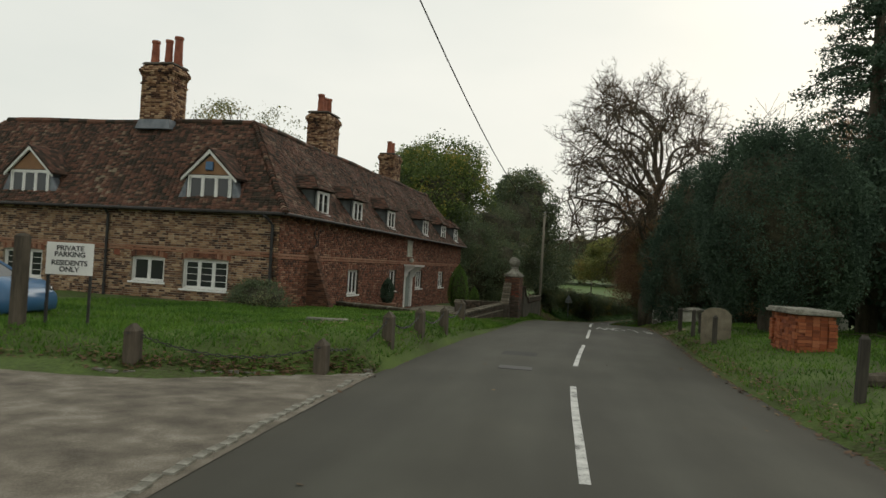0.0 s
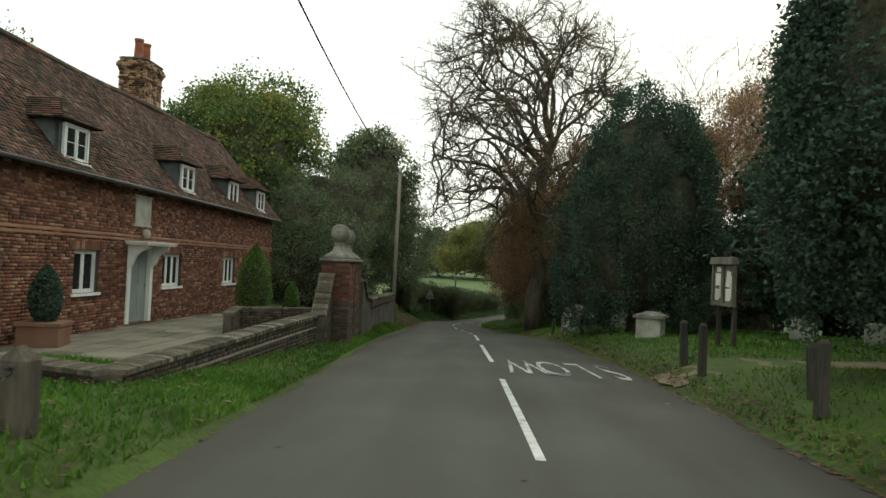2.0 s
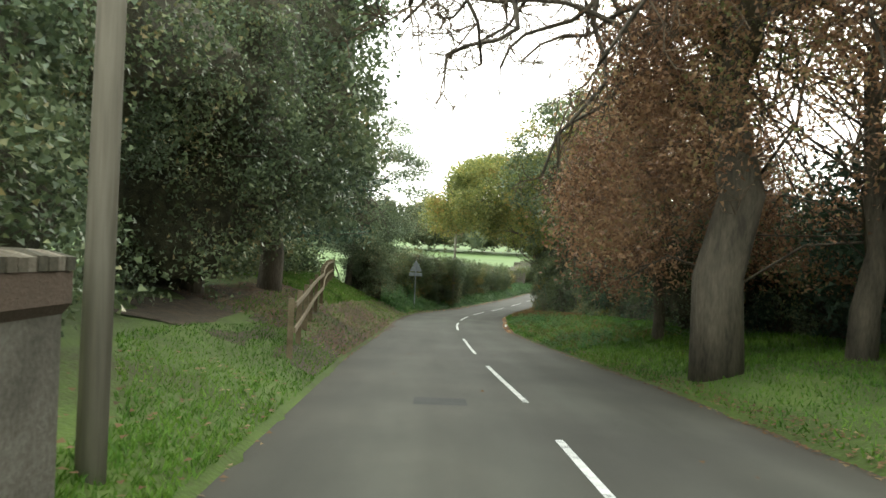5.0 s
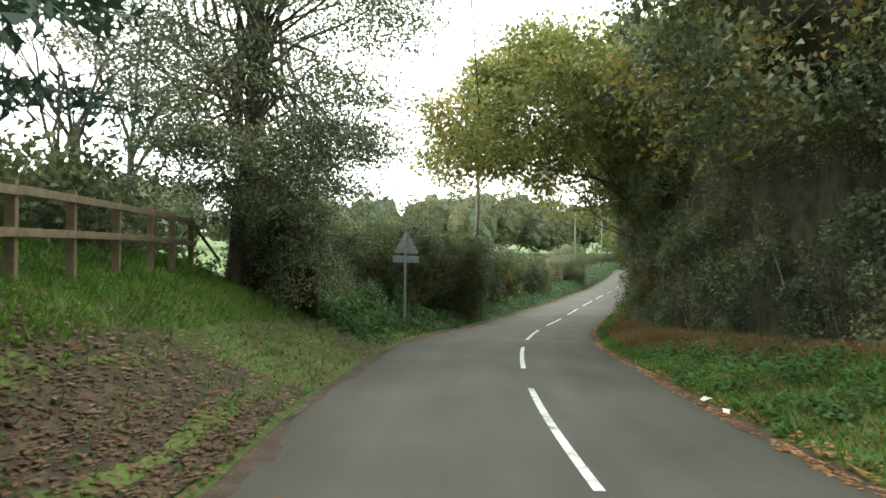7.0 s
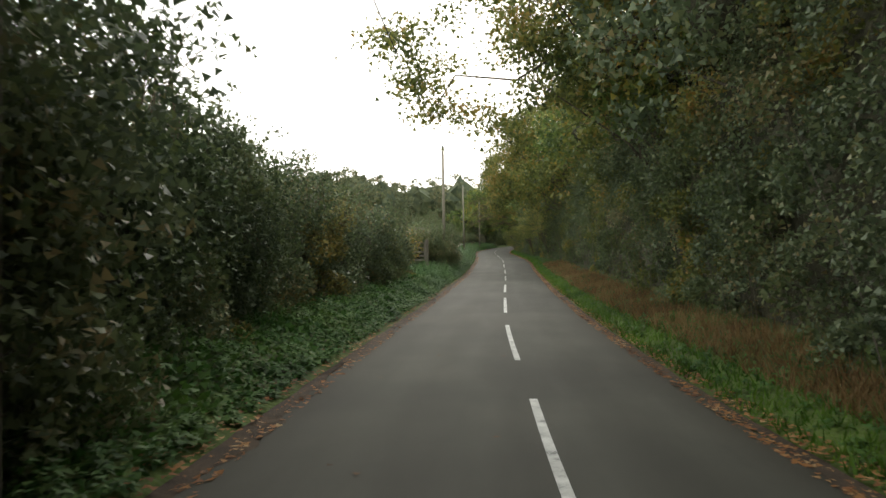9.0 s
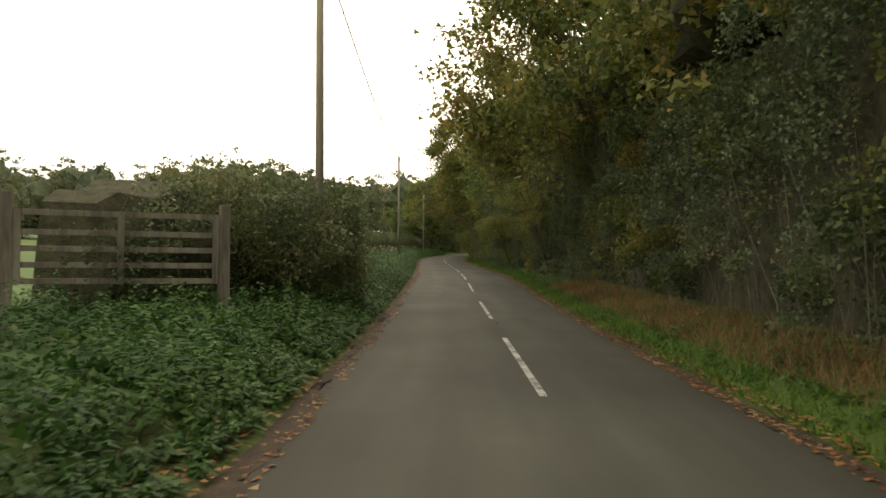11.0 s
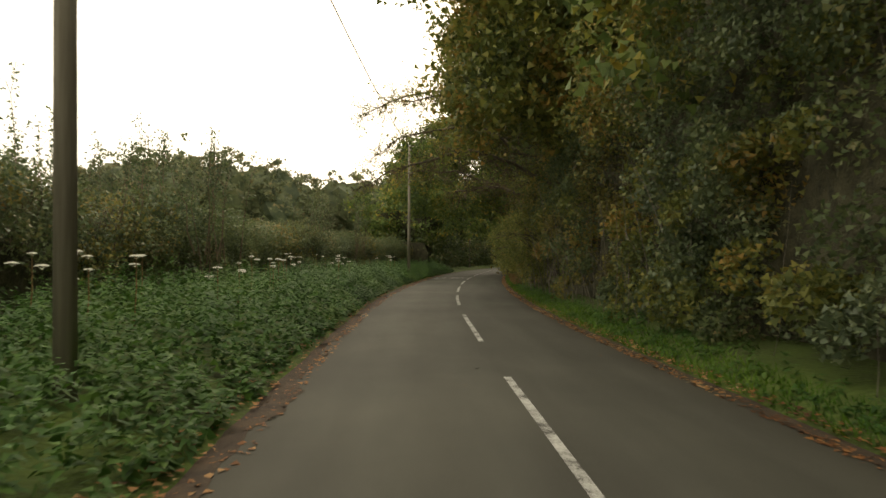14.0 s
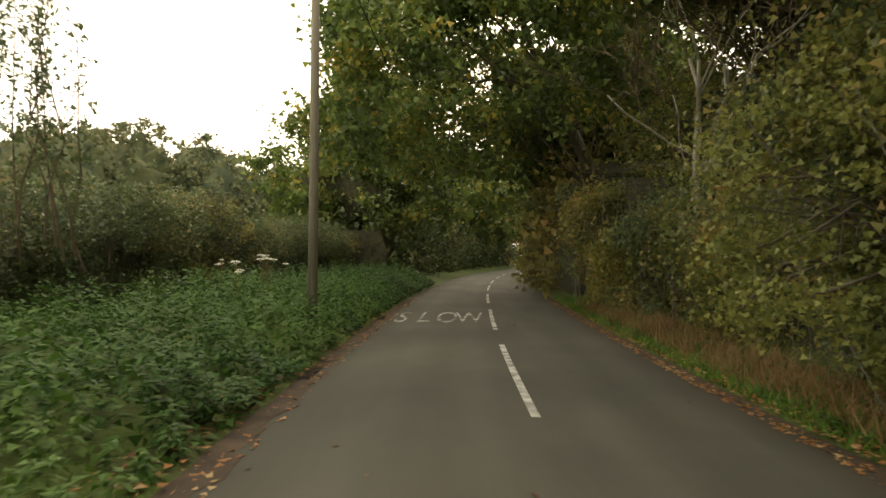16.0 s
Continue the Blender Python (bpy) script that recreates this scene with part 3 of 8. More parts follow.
def leaf_quads(rng, p, size, up=0.25, slim=0.5, fold=0.25):
    """A tilted three-cornered leaf for every point, facing any way but rather upwards."""
    n = len(p)
    nrm = unit(rng, n)
    nrm[:, 2] += up
    nrm /= np.linalg.norm(nrm, axis=1)[:, None]
    a = np.cross(nrm, unit(rng, n))
    a /= np.linalg.norm(a, axis=1)[:, None]
    b = np.cross(nrm, a)
    s = (size * rng.uniform(0.65, 1.35, n))[:, None]
    return np.stack([p - a * s * 0.55, p + a * s * 0.3 + b * s * slim * 0.55 + nrm * s * fold, p + a * s * 0.3 - b * s * slim * 0.55], axis=1)


def lobes(rng, amount=0.28):
    """An uneven reach for every direction, as a function."""
    waves = [(rng.normal(size=3) * (1.6 + k * 0.9), rng.uniform(0, 6.3), amount / (1 + 0.35 * k)) for k in range(5)]
    return lambda d: np.clip(1 + sum(w * np.sin(d @ v + o) for v, o, w in waves), 0.45, 1.6)


def crown_points(rng, centre, radii, clumps, each, clump, hollow=0.5, low=-0.7, reach=None, stretch=(1, 1, 0.6), boughs=0):
    """Leaf places of a crown: clumps at the twig ends, thinner inside, gathered on billowing boughs where asked."""
    reach = reach or lobes(rng)
    if boughs:
        i = np.arange(boughs) + 0.5
        z = 1 - (1 - low) * i / boughs
        az = i * 2.39996 + rng.uniform(-0.3, 0.3, boughs)
        ring_r = np.sqrt(np.clip(1 - z * z, 0, 1))
        dk = np.stack([np.cos(az) * ring_r, np.sin(az) * ring_r, z], axis=1)
        ck = dk * (reach(dk) * rng.uniform(0.58, 0.76, boughs))[:, None]
        rk = rng.uniform(0.26, 0.44, boughs) * math.sqrt(30 / boughs)
        j = rng.integers(0, boughs, clumps)
        u = unit(rng, clumps)
        u[(u * dk[j]).sum(axis=1) < -0.15] *= -1
        u[:, 2] += 0.25
        u /= np.linalg.norm(u, axis=1)[:, None]
        c = np.asarray(centre) + (ck[j] + u * (rk[j] * (hollow + (1 - hollow) * rng.uniform(0, 1, clumps) ** 0.5))[:, None]) * np.asarray(radii)
    else:
        d = unit(rng, clumps * 3)
        d = d[d[:, 2] > low][:clumps]
        r = reach(d) * (hollow + (1 - hollow) * rng.uniform(0, 1, len(d)) ** 0.5)
        c = np.asarray(centre) + d * r[:, None] * np.asarray(radii)
    k = np.repeat(np.arange(len(c)), each)
    off = rng.normal(size=(len(k), 3)) * clump * np.array(stretch)
    return c[k] + off, c


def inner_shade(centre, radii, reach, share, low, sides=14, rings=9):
    """A closed hull in a crown, standing for the depth where leaves shut out the light."""
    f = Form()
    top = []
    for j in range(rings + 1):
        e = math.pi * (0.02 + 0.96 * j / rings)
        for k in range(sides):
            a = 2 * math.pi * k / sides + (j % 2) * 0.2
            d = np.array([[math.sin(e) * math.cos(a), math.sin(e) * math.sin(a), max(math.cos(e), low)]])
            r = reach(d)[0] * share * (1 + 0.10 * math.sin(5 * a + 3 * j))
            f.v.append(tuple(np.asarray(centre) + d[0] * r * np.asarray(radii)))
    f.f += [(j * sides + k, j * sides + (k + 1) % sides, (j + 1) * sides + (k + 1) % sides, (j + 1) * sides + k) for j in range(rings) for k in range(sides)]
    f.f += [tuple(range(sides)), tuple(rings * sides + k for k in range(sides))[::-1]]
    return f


def limb_path(rng, a, b, sag, n=6, wild=0.08):
    a, b = np.asarray(a, float), np.asarray(b, float)
    t = np.linspace(0, 1, n)[:, None]
    p = a + (b - a) * t
    p[:, 2] += (sag * np.sin(np.pi * t[:, 0]))
    p[1:-1] += rng.normal(size=(n - 2, 3)) * wild * np.linalg.norm(b - a)
    return [tuple(q) for q in p]


def tree(name, label, foot, height, radii, centre_z, mat, rng, clumps=160, each=60, clump=0.45, size=0.16, trunk=0.3, bark="bark", limbs=9, lean=(0, 0), low=-0.7, amount=0.28, category="tree", group="", hollow=0.5, slim=0.5, shade=0.62, up=0.25, corners=4, thick=1.0, stretch=(1, 1, 0.6)):
    """A broad-leaved tree: tapered trunk, limbs to the clumps, and a crown of single leaves."""
    ob = thing(name, label, category, Vector(foot), group)
    c = (lean[0], lean[1], centre_z)
    reach = lobes(rng, amount)
    dense, fine = (1.5, 0.8) if corners == 4 else (1.2, 0.86)
    boughs = int(np.clip(14 + 3 * max(radii), 16, 36)) if amount > 0.105 else 0
    pts, cl = crown_points(rng, c, radii, clumps, int(each * dense), clump, hollow, low, reach, stretch, boughs)
    pts = pts[pts[:, 2] > 0.05]
    f = Form()
    top = (lean[0] * 0.8, lean[1] * 0.8, min(height * 0.85, centre_z + radii[2] * 0.5))
    f.tube(limb_path(rng, (0, 0, -0.3), top, 0, 8, 0.012), list(np.linspace(trunk * 1.15, trunk * 0.25, 8)), 9)
    part("trunk", f, M[bark], ob, smooth=True)
    g = Form()
    far = cl[rng.permutation(len(cl))[:limbs * 3]]
    for q in far:
        z0 = rng.uniform(0.25, 0.8) * top[2]
        a = (top[0] * z0 / top[2], top[1] * z0 / top[2], z0)
        w = thick * trunk * rng.uniform(0.16, 0.34)
        g.tube(limb_path(rng, a, q, 0.3, 5, 0.06), list(np.linspace(w, 0.02, 5)), 5)
    part("branchwork", g, M[bark], ob, smooth=True)
    # Opaque hull whose dark colour stands in for shade inside the crown.
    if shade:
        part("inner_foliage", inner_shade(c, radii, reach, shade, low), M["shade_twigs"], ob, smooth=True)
    part("crown", quads("crown", leaf_quads(rng, pts, size * fine, up=up, slim=slim), M[mat]), None, ob)
    return ob


def bare_tree(name, label, foot, height, spread, rng, trunk=0.4, bark="bark", depth=5, droop=0.0, rise_at=0.25, fans=4, twig=0.012, category="tree", top_lean=(0, 0)):
    """A leafless tree, forked again and again down to fine twigs."""
    ob = thing(name, label, category, Vector(foot))
    f, g = Form(), Form()

    def grow(p, d, length, w, level):
        n = 4 if level < 4 else 3
        path, q, v = [tuple(p)], Vector(p), Vector(d)
        for k in range(n):
            v = (v + Vector(rng.normal(size=3)) * 0.16 + Vector((0, 0, (0.06 if level < 2 else -droop) - 0.02))).normalized()
            q = q + v * length / n
            path.append(tuple(q))
        w1 = max(w * 0.62, twig * 0.7)
        (f if level < 3 else g).tube(path, list(np.linspace(w, w1, n + 1)), 7 if level < 2 else (5 if level < 3 else 3))
        if level >= depth:
            return
        for k in range(fans if level < depth - 1 else fans + 1):
            at = Vector(path[rng.integers(1, n + 1)]) if k else Vector(path[-1])
            side = Vector(rng.normal(size=3))
            side = (side - v * side.dot(v)).normalized()
            nd = (v * rng.uniform(0.6, 1.0) + side * rng.uniform(0.45, 0.95) * spread).normalized()
            grow(at, nd, length * rng.uniform(0.55, 0.8), max(w1 * rng.uniform(0.55, 0.8), twig), level + 1)

    base = Vector((0, 0, -0.3))
    path = [tuple(base), (0.02, 0, height * rise_at * 0.5), (top_lean[0], top_lean[1], height * rise_at)]
    f.tube(path, [trunk * 1.25, trunk, trunk * 0.85], 10)
    for k in range(fans + 1):
        a = k * 2.4 + rng.uniform(-0.4, 0.4)
        v = Vector((math.cos(a) * 0.55 * spread, math.sin(a) * 0.55 * spread, 1.0)).normalized()
        grow(Vector(path[-1]) - Vector((0, 0, rng.uniform(0, 0.12) * height)), v, height * rng.uniform(0.24, 0.34), trunk * rng.uniform(0.4, 0.6), 1)
    part("trunk", f, M[bark], ob, smooth=True)
    part("twig_crown", g, M["twig"], ob)
    return ob


def spread_tree(name, label, foot, height, radii, trunk, rng, limbs=16, subs=9, twigs=8, twiglets=5, twig=0.012, lowest=0.24, shift=(0, 0)):
    """A leafless tree with a rounded head: limbs bent outwards from a leader, then boughs, twigs and fine ends."""
    ob = thing(name, label, "tree", Vector(foot))
    f, g = Form(), Form()
    lead = limb_path(rng, (0, 0, -0.3), (0.2, 0.1, height * 0.72), 0, 9, 0.012)
    f.tube(lead, list(np.linspace(trunk * 1.2, trunk * 0.3, 9)), 10)
    lead = np.array(lead)
    mid = np.array((*shift, height - radii[2]))

    def shell(d, r):
        return mid + d * np.array(radii) * r

    def bend(a, b, sag, w0, w1, n, sides, wild, into):
        a, b, u = np.asarray(a, float), np.asarray(b, float), np.linspace(0, 1, n)
        v = b - a
        e1 = np.cross(v, (0.13, 0.21, 0.97))
        e1 /= np.linalg.norm(e1) + 1e-9
        e2 = np.cross(v, e1) / (np.linalg.norm(v) + 1e-9)
        p = a + v * u[:, None]
        for e, turns in ((e1, rng.uniform(0.7, 1.4)), (e2, rng.uniform(0.7, 1.4))):
            p += e * (wild * np.linalg.norm(v) * np.sin(6.283 * turns * u + rng.uniform(0, 6.3)) * np.sin(np.pi * u) ** 0.7)[:, None]
        p[:, 2] += sag * np.sin(np.pi * u)
        into.tube([tuple(q) for q in p], list(np.linspace(w0, w1, n)), sides)
        return p

    for k in range(limbs):
        u = lowest + (0.66 - lowest) * k / limbs
        a = np.array([np.interp(u * height, lead[:, 2], lead[:, i]) for i in range(3)])
        az, el = k * 2.4 + rng.uniform(-0.3, 0.3), -0.62 + 1.68 * k / limbs
        d = np.array((math.cos(az) * math.cos(el), math.sin(az) * math.cos(el), math.sin(el)))
        w = trunk * (0.46 - 0.2 * k / limbs)
        limb = bend(a, shell(d, 0.8), height * rng.uniform(0.03, 0.09), w, w * 0.3, 13, 7, 0.085, f)
        for j in range(subs):
            i = rng.integers(3, 13)
            e = d + rng.normal(size=3) * 0.42
            bough = bend(limb[i], shell(e / np.linalg.norm(e), rng.uniform(0.82, 1.0)), rng.uniform(-0.1, 0.5), w * 0.36, twig * 2.2, 8, 4, 0.09, f)
            way = bough[-1] - bough[0]
            for q in range(twigs):
                p = bough[rng.integers(2, 8)]
                v = way / (np.linalg.norm(way) + 1e-6) * 0.5 + rng.normal(size=3) * 0.6
                v /= np.linalg.norm(v)
                tip = p + v * rng.uniform(0.7, 1.5)
                t = bend(p, tip, rng.uniform(-0.15, 0.1), twig * 1.7, twig, 4, 3, 0.08, g)
                for m in range(twiglets):
                    o = t[rng.integers(1, 4)]
                    z = v * 0.5 + rng.normal(size=3) * 0.6 + np.array((0, 0, 0.25))
                    o2 = o + z / np.linalg.norm(z) * rng.uniform(0.3, 0.65)
                    g.tube([tuple(o), tuple((o + o2) / 2 + rng.normal(size=3) * 0.03), tuple(o2)], [twig, twig * 0.85, twig * 0.6], 3)
    part("trunk", f, M["bark"], ob, smooth=True)
    part("twig_crown", g, M["twig"], ob)
    return ob


def hedge_form(rng, s0, s1, inner, outer, height, n, size, bumps=0.25, back=0.25, base=0.0, clump=8):
    """Leaf places on the road side and top of a hedge whose edges and height are functions of s, and its inner core."""
    k = n // clump
    s = rng.uniform(s0, s1, k)
    ht, li, lo = height(s), inner(s), outer(s)
    wide = np.abs(lo - li)
    u = rng.uniform(0, 1, k)
    face = ht / (ht + wide * (1 - back) + back * ht)
    on_face, on_back = u < face, u > 1 - back * 0.5
    v = rng.uniform(0, 1, k)
    sign = np.sign(lo - li)
    wob = bumps * (np.sin(s * 1.7 + v * 5) + np.sin(s * 0.63 - v * 3 + 1) + 0.7 * np.sin(s * 4.1 + v * 9))
    belly = 0.35 * np.sin(np.pi * np.clip(v, 0, 1)) * np.minimum(1.0, wide * 0.3)
    l = np.where(on_face, li - sign * (belly + wob * 0.6), np.where(on_back, lo, li + sign * wide * v))
    z = np.where(on_face | on_back, base + (ht - base) * v, ht + wob * 0.8 - 0.3 * np.abs(2 * v - 1) ** 3)
    x, y = plan(s, l)
    c = np.stack([x, y, road_z(s) + rise(s, l) * 0.6 + z], axis=1)
    c += rng.normal(size=c.shape) * 0.12
    i = np.repeat(np.arange(k), clump)
    return c[i] + rng.normal(size=(len(i), 3)) * size * 1.5


def hedge_core(s0, s1, inner, outer, height, inset=0.45, step=1.2):
    f = Form()
    s = np.arange(s0 + inset, s1 - inset + 0.01, step)
    rows = []
    for k, q in enumerate(s):
        q = np.array([q])
        li, lo, h = inner(q)[0], outer(q)[0], height(q)[0]
        sg = np.sign(lo - li)
        ins = min(inset, abs(lo - li) * 0.35)
        a, b = li + sg * ins, lo - sg * ins
        w = 0.12 * math.sin(k * 1.9)
        rows.append([(a, -0.2), (a - sg * 0.15 + w, h * 0.5), (a + sg * 0.2 - w, h - ins), (b - sg * 0.2, h - ins), (b, -0.2)])
    v = []
    for q, row in zip(s, rows):
        for l, z in row:
            x, y = plan(q, l)
            v.append((float(x), float(y), float(road_z(q) + rise(q, l)[0] * 0.6 + z)))
    m = 5
    fc = [(r * m + j, r * m + j + 1, (r + 1) * m + j + 1, (r + 1) * m + j) for r in range(len(s) - 1) for j in range(m - 1)]
    fc += [tuple(range(m)), tuple((len(s) - 1) * m + j for j in range(m))[::-1]]
    return f.add(v, fc)


def hedge(name, label, rng, s0, s1, inner, outer, height, n, size, mat="hedge_leaf", bumps=0.25, inset=0.45, category="hedge"):
    as_f = lambda q: q if callable(q) else (lambda s: np.full(np.shape(s), float(q)))
    inner, outer, height = as_f(inner), as_f(outer), as_f(height)
    ob = thing(name, label, category)
    # Solid core coloured dark for the shade deep in the hedge.
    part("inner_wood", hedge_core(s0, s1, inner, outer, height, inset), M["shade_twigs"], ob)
    pts = hedge_form(rng, s0, s1, inner, outer, height, n, size, bumps)
    part("foliage", quads("foliage", leaf_quads(rng, pts, size, slim=0.7), M[mat]), None, ob)
    return ob


def thicket(name, label, rng, s0, s1, inner, outer, height, lumps, each, size, mats, weights, over=0.5, stems=0, category="hedge", sprigs=0, crowd=0.95):
    """A wood's edge: many leafy lumps before a dark hull that stands for the hollow, boughs hanging out above, bare
    stems between.
    """
    ob = thing(name, label, category)
    # Dark hull behind the lumps: the hollow's shade is in its colour.
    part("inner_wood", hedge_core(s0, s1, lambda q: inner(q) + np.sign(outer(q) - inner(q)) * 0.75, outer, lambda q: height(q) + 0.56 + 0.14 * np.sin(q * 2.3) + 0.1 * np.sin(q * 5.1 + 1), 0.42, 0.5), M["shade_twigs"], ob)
    s = rng.uniform(s0, s1, lumps)
    li, ht = inner(s), height(s)
    sg = np.sign(outer(s) - li)
    u = rng.uniform(0, 1, lumps) ** crowd
    r = rng.uniform(0.45, 1.1, lumps) * (0.75 + 0.35 * u)
    l = li + sg * (rng.uniform(0.0, 1.1, lumps) + r * 0.55 - over * (u ** 2) * rng.uniform(0, 1.6, lumps))
    z = np.minimum(0.15 + u * ht, ht + 0.5 - 0.6 * r)
    x, y = plan(s, l)
    x1, y1 = plan(s, l - sg)
    c = np.stack([x, y, road_z(s) + rise(s, l) * 0.6 + z], axis=1)
    out = np.stack([x1 - x, y1 - y, np.full(lumps, 0.45)], axis=1)
    each, size = int(each * 1.6), size * 0.74
    k = np.repeat(np.arange(lumps), each)
    d = unit(rng, len(k))
    back = (d * out[k]).sum(axis=1) < -0.25
    d[back] *= -1
    p = c[k] + d * (r[k] * rng.uniform(0.6, 1.12, len(k)))[:, None] * np.array([1, 1, 0.8])
    tone = np.sin(s * 0.31 + 1.3) * 0.22 + np.sin(s * 0.83) * 0.16 + rng.uniform(0, 1, lumps)
    rank = np.argsort(np.argsort(tone)) / lumps
    kind = np.searchsorted(np.cumsum(weights)[:-1], rank)
    for j, mat in enumerate(mats):
        q = p[kind[k] == j]
        part("foliage", quads("foliage", leaf_quads(rng, q, size * (1.0 + 0.12 * j), slim=0.6), M[mat]), None, ob)
    if sprigs:
        g, at = Form(), []
        for q in range(sprigs):
            a = rng.uniform(s0 + 0.5, s1 - 0.5)
            side, h = float(sg[0]), float(height(np.array([a]))[0])
            b = float(inner(np.array([a]))[0]) + side * rng.uniform(0.1, 1.6)
            up, out, run = rng.uniform(0.25, 0.8), -side * rng.uniform(-0.2, 0.7), rng.normal() * 0.6
            path = []
            for w in np.linspace(0, 1, 6):
                ss, ll = a + run * w, b + out * w
                px, py = plan(ss, ll)
                path.append((float(px), float(py), float(road_z(ss)) + float(rise(ss, ll)[0]) * 0.6 + h - 0.25 + (up + 0.25) * math.sin(w * 2.0)))
            g.tube(path, list(np.linspace(0.008, 0.003, 6)), 3)
            w = rng.uniform(0.1, 1, 26)
            at.append(np.stack([np.interp(w, np.linspace(0, 1, 6), [v[i] for v in path]) for i in range(3)], axis=1) + rng.normal(size=(26, 3)) * 0.05)
        part("shoot", g, M["twig"], ob, "arching bramble shoots", kind="stuff")
        part("shoot_leaves", quads("shoot_leaves", leaf_quads(rng, np.concatenate(at), 0.085, slim=0.6), M[mats[0]]), None, ob, kind="stuff")
    if stems:
        g = Form()
        for q in range(stems):
            a = rng.uniform(s0, s1)
            b = float(inner(np.array([a]))[0])
            side = float(sg[0])
            lo = (a, b + side * rng.uniform(0.1, 0.9), 0.0)
            hi = (a + rng.normal() * 0.9, b + side * rng.uniform(-0.7, 0.6), rng.uniform(1.6, 4.4))
            path = []
            for t in np.linspace(0, 1, 5):
                ss, ll, zz = (lo[m] + (hi[m] - lo[m]) * (t ** (1.5 if m == 1 else 1)) for m in range(3))
                px, py = plan(ss, ll)
                path.append((float(px) + rng.normal() * 0.04, float(py) + rng.normal() * 0.04, float(road_z(ss)) + zz))
            w = rng.uniform(0.006, 0.017)
            g.tube(path, list(np.linspace(w, w * 0.35, 5)), 4)
        part("stem", g, M["wood"], ob, "bare grey stems", kind="stuff")
    return ob


def bough_tree(name, label, foot, trunk, boughs, rng, leaf, leaves, size, bark="bark", twig=0.011, sprays=11):
    """A tree known by its boughs: a trunk and long limbs through given places, with forked sprays of twigs and sparse leaves."""
    ob = thing(name, label, "tree", Vector(foot))
    o = Vector(foot)
    tops = [Vector(b[0]) - o for b in boughs]
    head = max(t.z for t in tops) + 1.5
    f, g, pts = Form(), Form(), []
    f.tube([(0, 0, -0.3), (0.05, 0.02, head * 0.5), (0, 0.05, head)], [trunk * 1.2, trunk, trunk * 0.5], 9)
    for b in boughs:
        p = [Vector(q) - o for q in b]
        p = [Vector((0, 0, p[0].z - 0.9))] + p
        fine = []
        for a, c in zip(p, p[1:]):
            for t in np.linspace(0, 1, 4)[:-1]:
                fine.append(a.lerp(c, t) + Vector(rng.normal(size=3)) * 0.07)
        fine.append(p[-1])
        w = np.linspace(trunk * 0.42, twig * 1.5, len(fine))
        f.tube(fine, list(w), 6)
        for k in range(2, len(fine)):
            way = (fine[k] - fine[k - 1]).normalized()
            for j in range(sprays if k > 3 else sprays // 2):
                q = fine[k - 1].lerp(fine[k], rng.uniform(0, 1))
                d = (way * rng.uniform(0.2, 1.0) + Vector(rng.normal(size=3)) * 0.7 + Vector((0, 0, -0.15))).normalized()
                n = rng.uniform(0.5, 1.5) * (0.6 + 0.6 * (1 - k / len(fine)))
                path, v = [q], d
                for m in range(4):
                    v = (v + Vector(rng.normal(size=3)) * 0.25 + Vector((0, 0, 0.16 * (m - 1)))).normalized()
                    path.append(path[-1] + v * n / 4)
                g.tube(path, [twig * 1.3, twig * 1.1, twig, twig * 0.8, twig * 0.6], 3)
                for m in (1, 2, 3, 3):
                    e = path[m] + (v * 0.5 + Vector(rng.normal(size=3)) * 0.6).normalized() * n * 0.4
                    mid = path[m].lerp(e, 0.5) - Vector((0, 0, 0.05))
                    g.tube([path[m], mid, e], [twig * 0.8, twig * 0.7, twig * 0.5], 3)
                    pts.append(e)
                pts.append(path[-1])
    part("trunk", f, M[bark], ob, smooth=True)
    part("twig_crown", g, M["twig"], ob)
    ends = np.array([tuple(q) for q in pts])
    i = rng.integers(0, len(ends), leaves)
    part("leaf_spray", quads("leaf_spray", leaf_quads(rng, ends[i] + rng.normal(size=(leaves, 3)) * 0.13, size, slim=0.5), M[leaf]), None, ob)
    return ob


def blades(rng, p, height, width, lean=0.5):
    """Grass blades: a slim kite standing on every point."""
    n = len(p)
    a = rng.uniform(0, 2 * np.pi, n)
    side = np.stack([np.cos(a), np.sin(a), np.zeros(n)], axis=1) * (width * rng.uniform(0.6, 1.4, n))[:, None]
    h = (height * rng.uniform(0.45, 1.25, n))[:, None]
    tip = np.stack([rng.normal(size=n) * lean, rng.normal(size=n) * lean, np.ones(n)], axis=1) * h
    return np.stack([p - side * 0.6, p + side * 0.6, p + tip], axis=1)


def scatter(rng, s0, s1, l0, l1, n):
    """Places on the ground between two stretches and two offsets, which may be functions of s."""
    s = rng.uniform(s0, s1, n)
    a = l0(s) if callable(l0) else l0
    b = l1(s) if callable(l1) else l1
    l = a + (b - a) * rng.uniform(0, 1, n)
    x, y = plan(s, l)
    return np.stack([x, y, ground(s, l)], axis=1)


# ---- ground: one sheet to the horizon ----
def axis_steps(a, b, step, reach):
    mid = list(np.arange(a, b + 0.01, step))
    lo, hi, d = [], [], step
    while (d := d * 1.35) and (not lo or lo[-1] > -reach):
        lo.append((lo[-1] if lo else a) - d)
    d = step
    while (d := d * 1.35) and (not hi or hi[-1] < reach):
        hi.append((hi[-1] if hi else b) + d)
    return np.array(lo[::-1] + mid + hi)


gx, gy = axis_steps(-30, 125, 1.3, 1500), axis_steps(-20, 290, 1.3, 1500)
GX, GY = np.meshgrid(gx, gy)
gs, gl_ = to_sl(GX.ravel(), GY.ravel())
gs_c = np.clip(gs, -24, 360)
g_near = np.clip(1 - np.maximum(np.abs(gl_) - 60, 0) / 140, 0, 1)
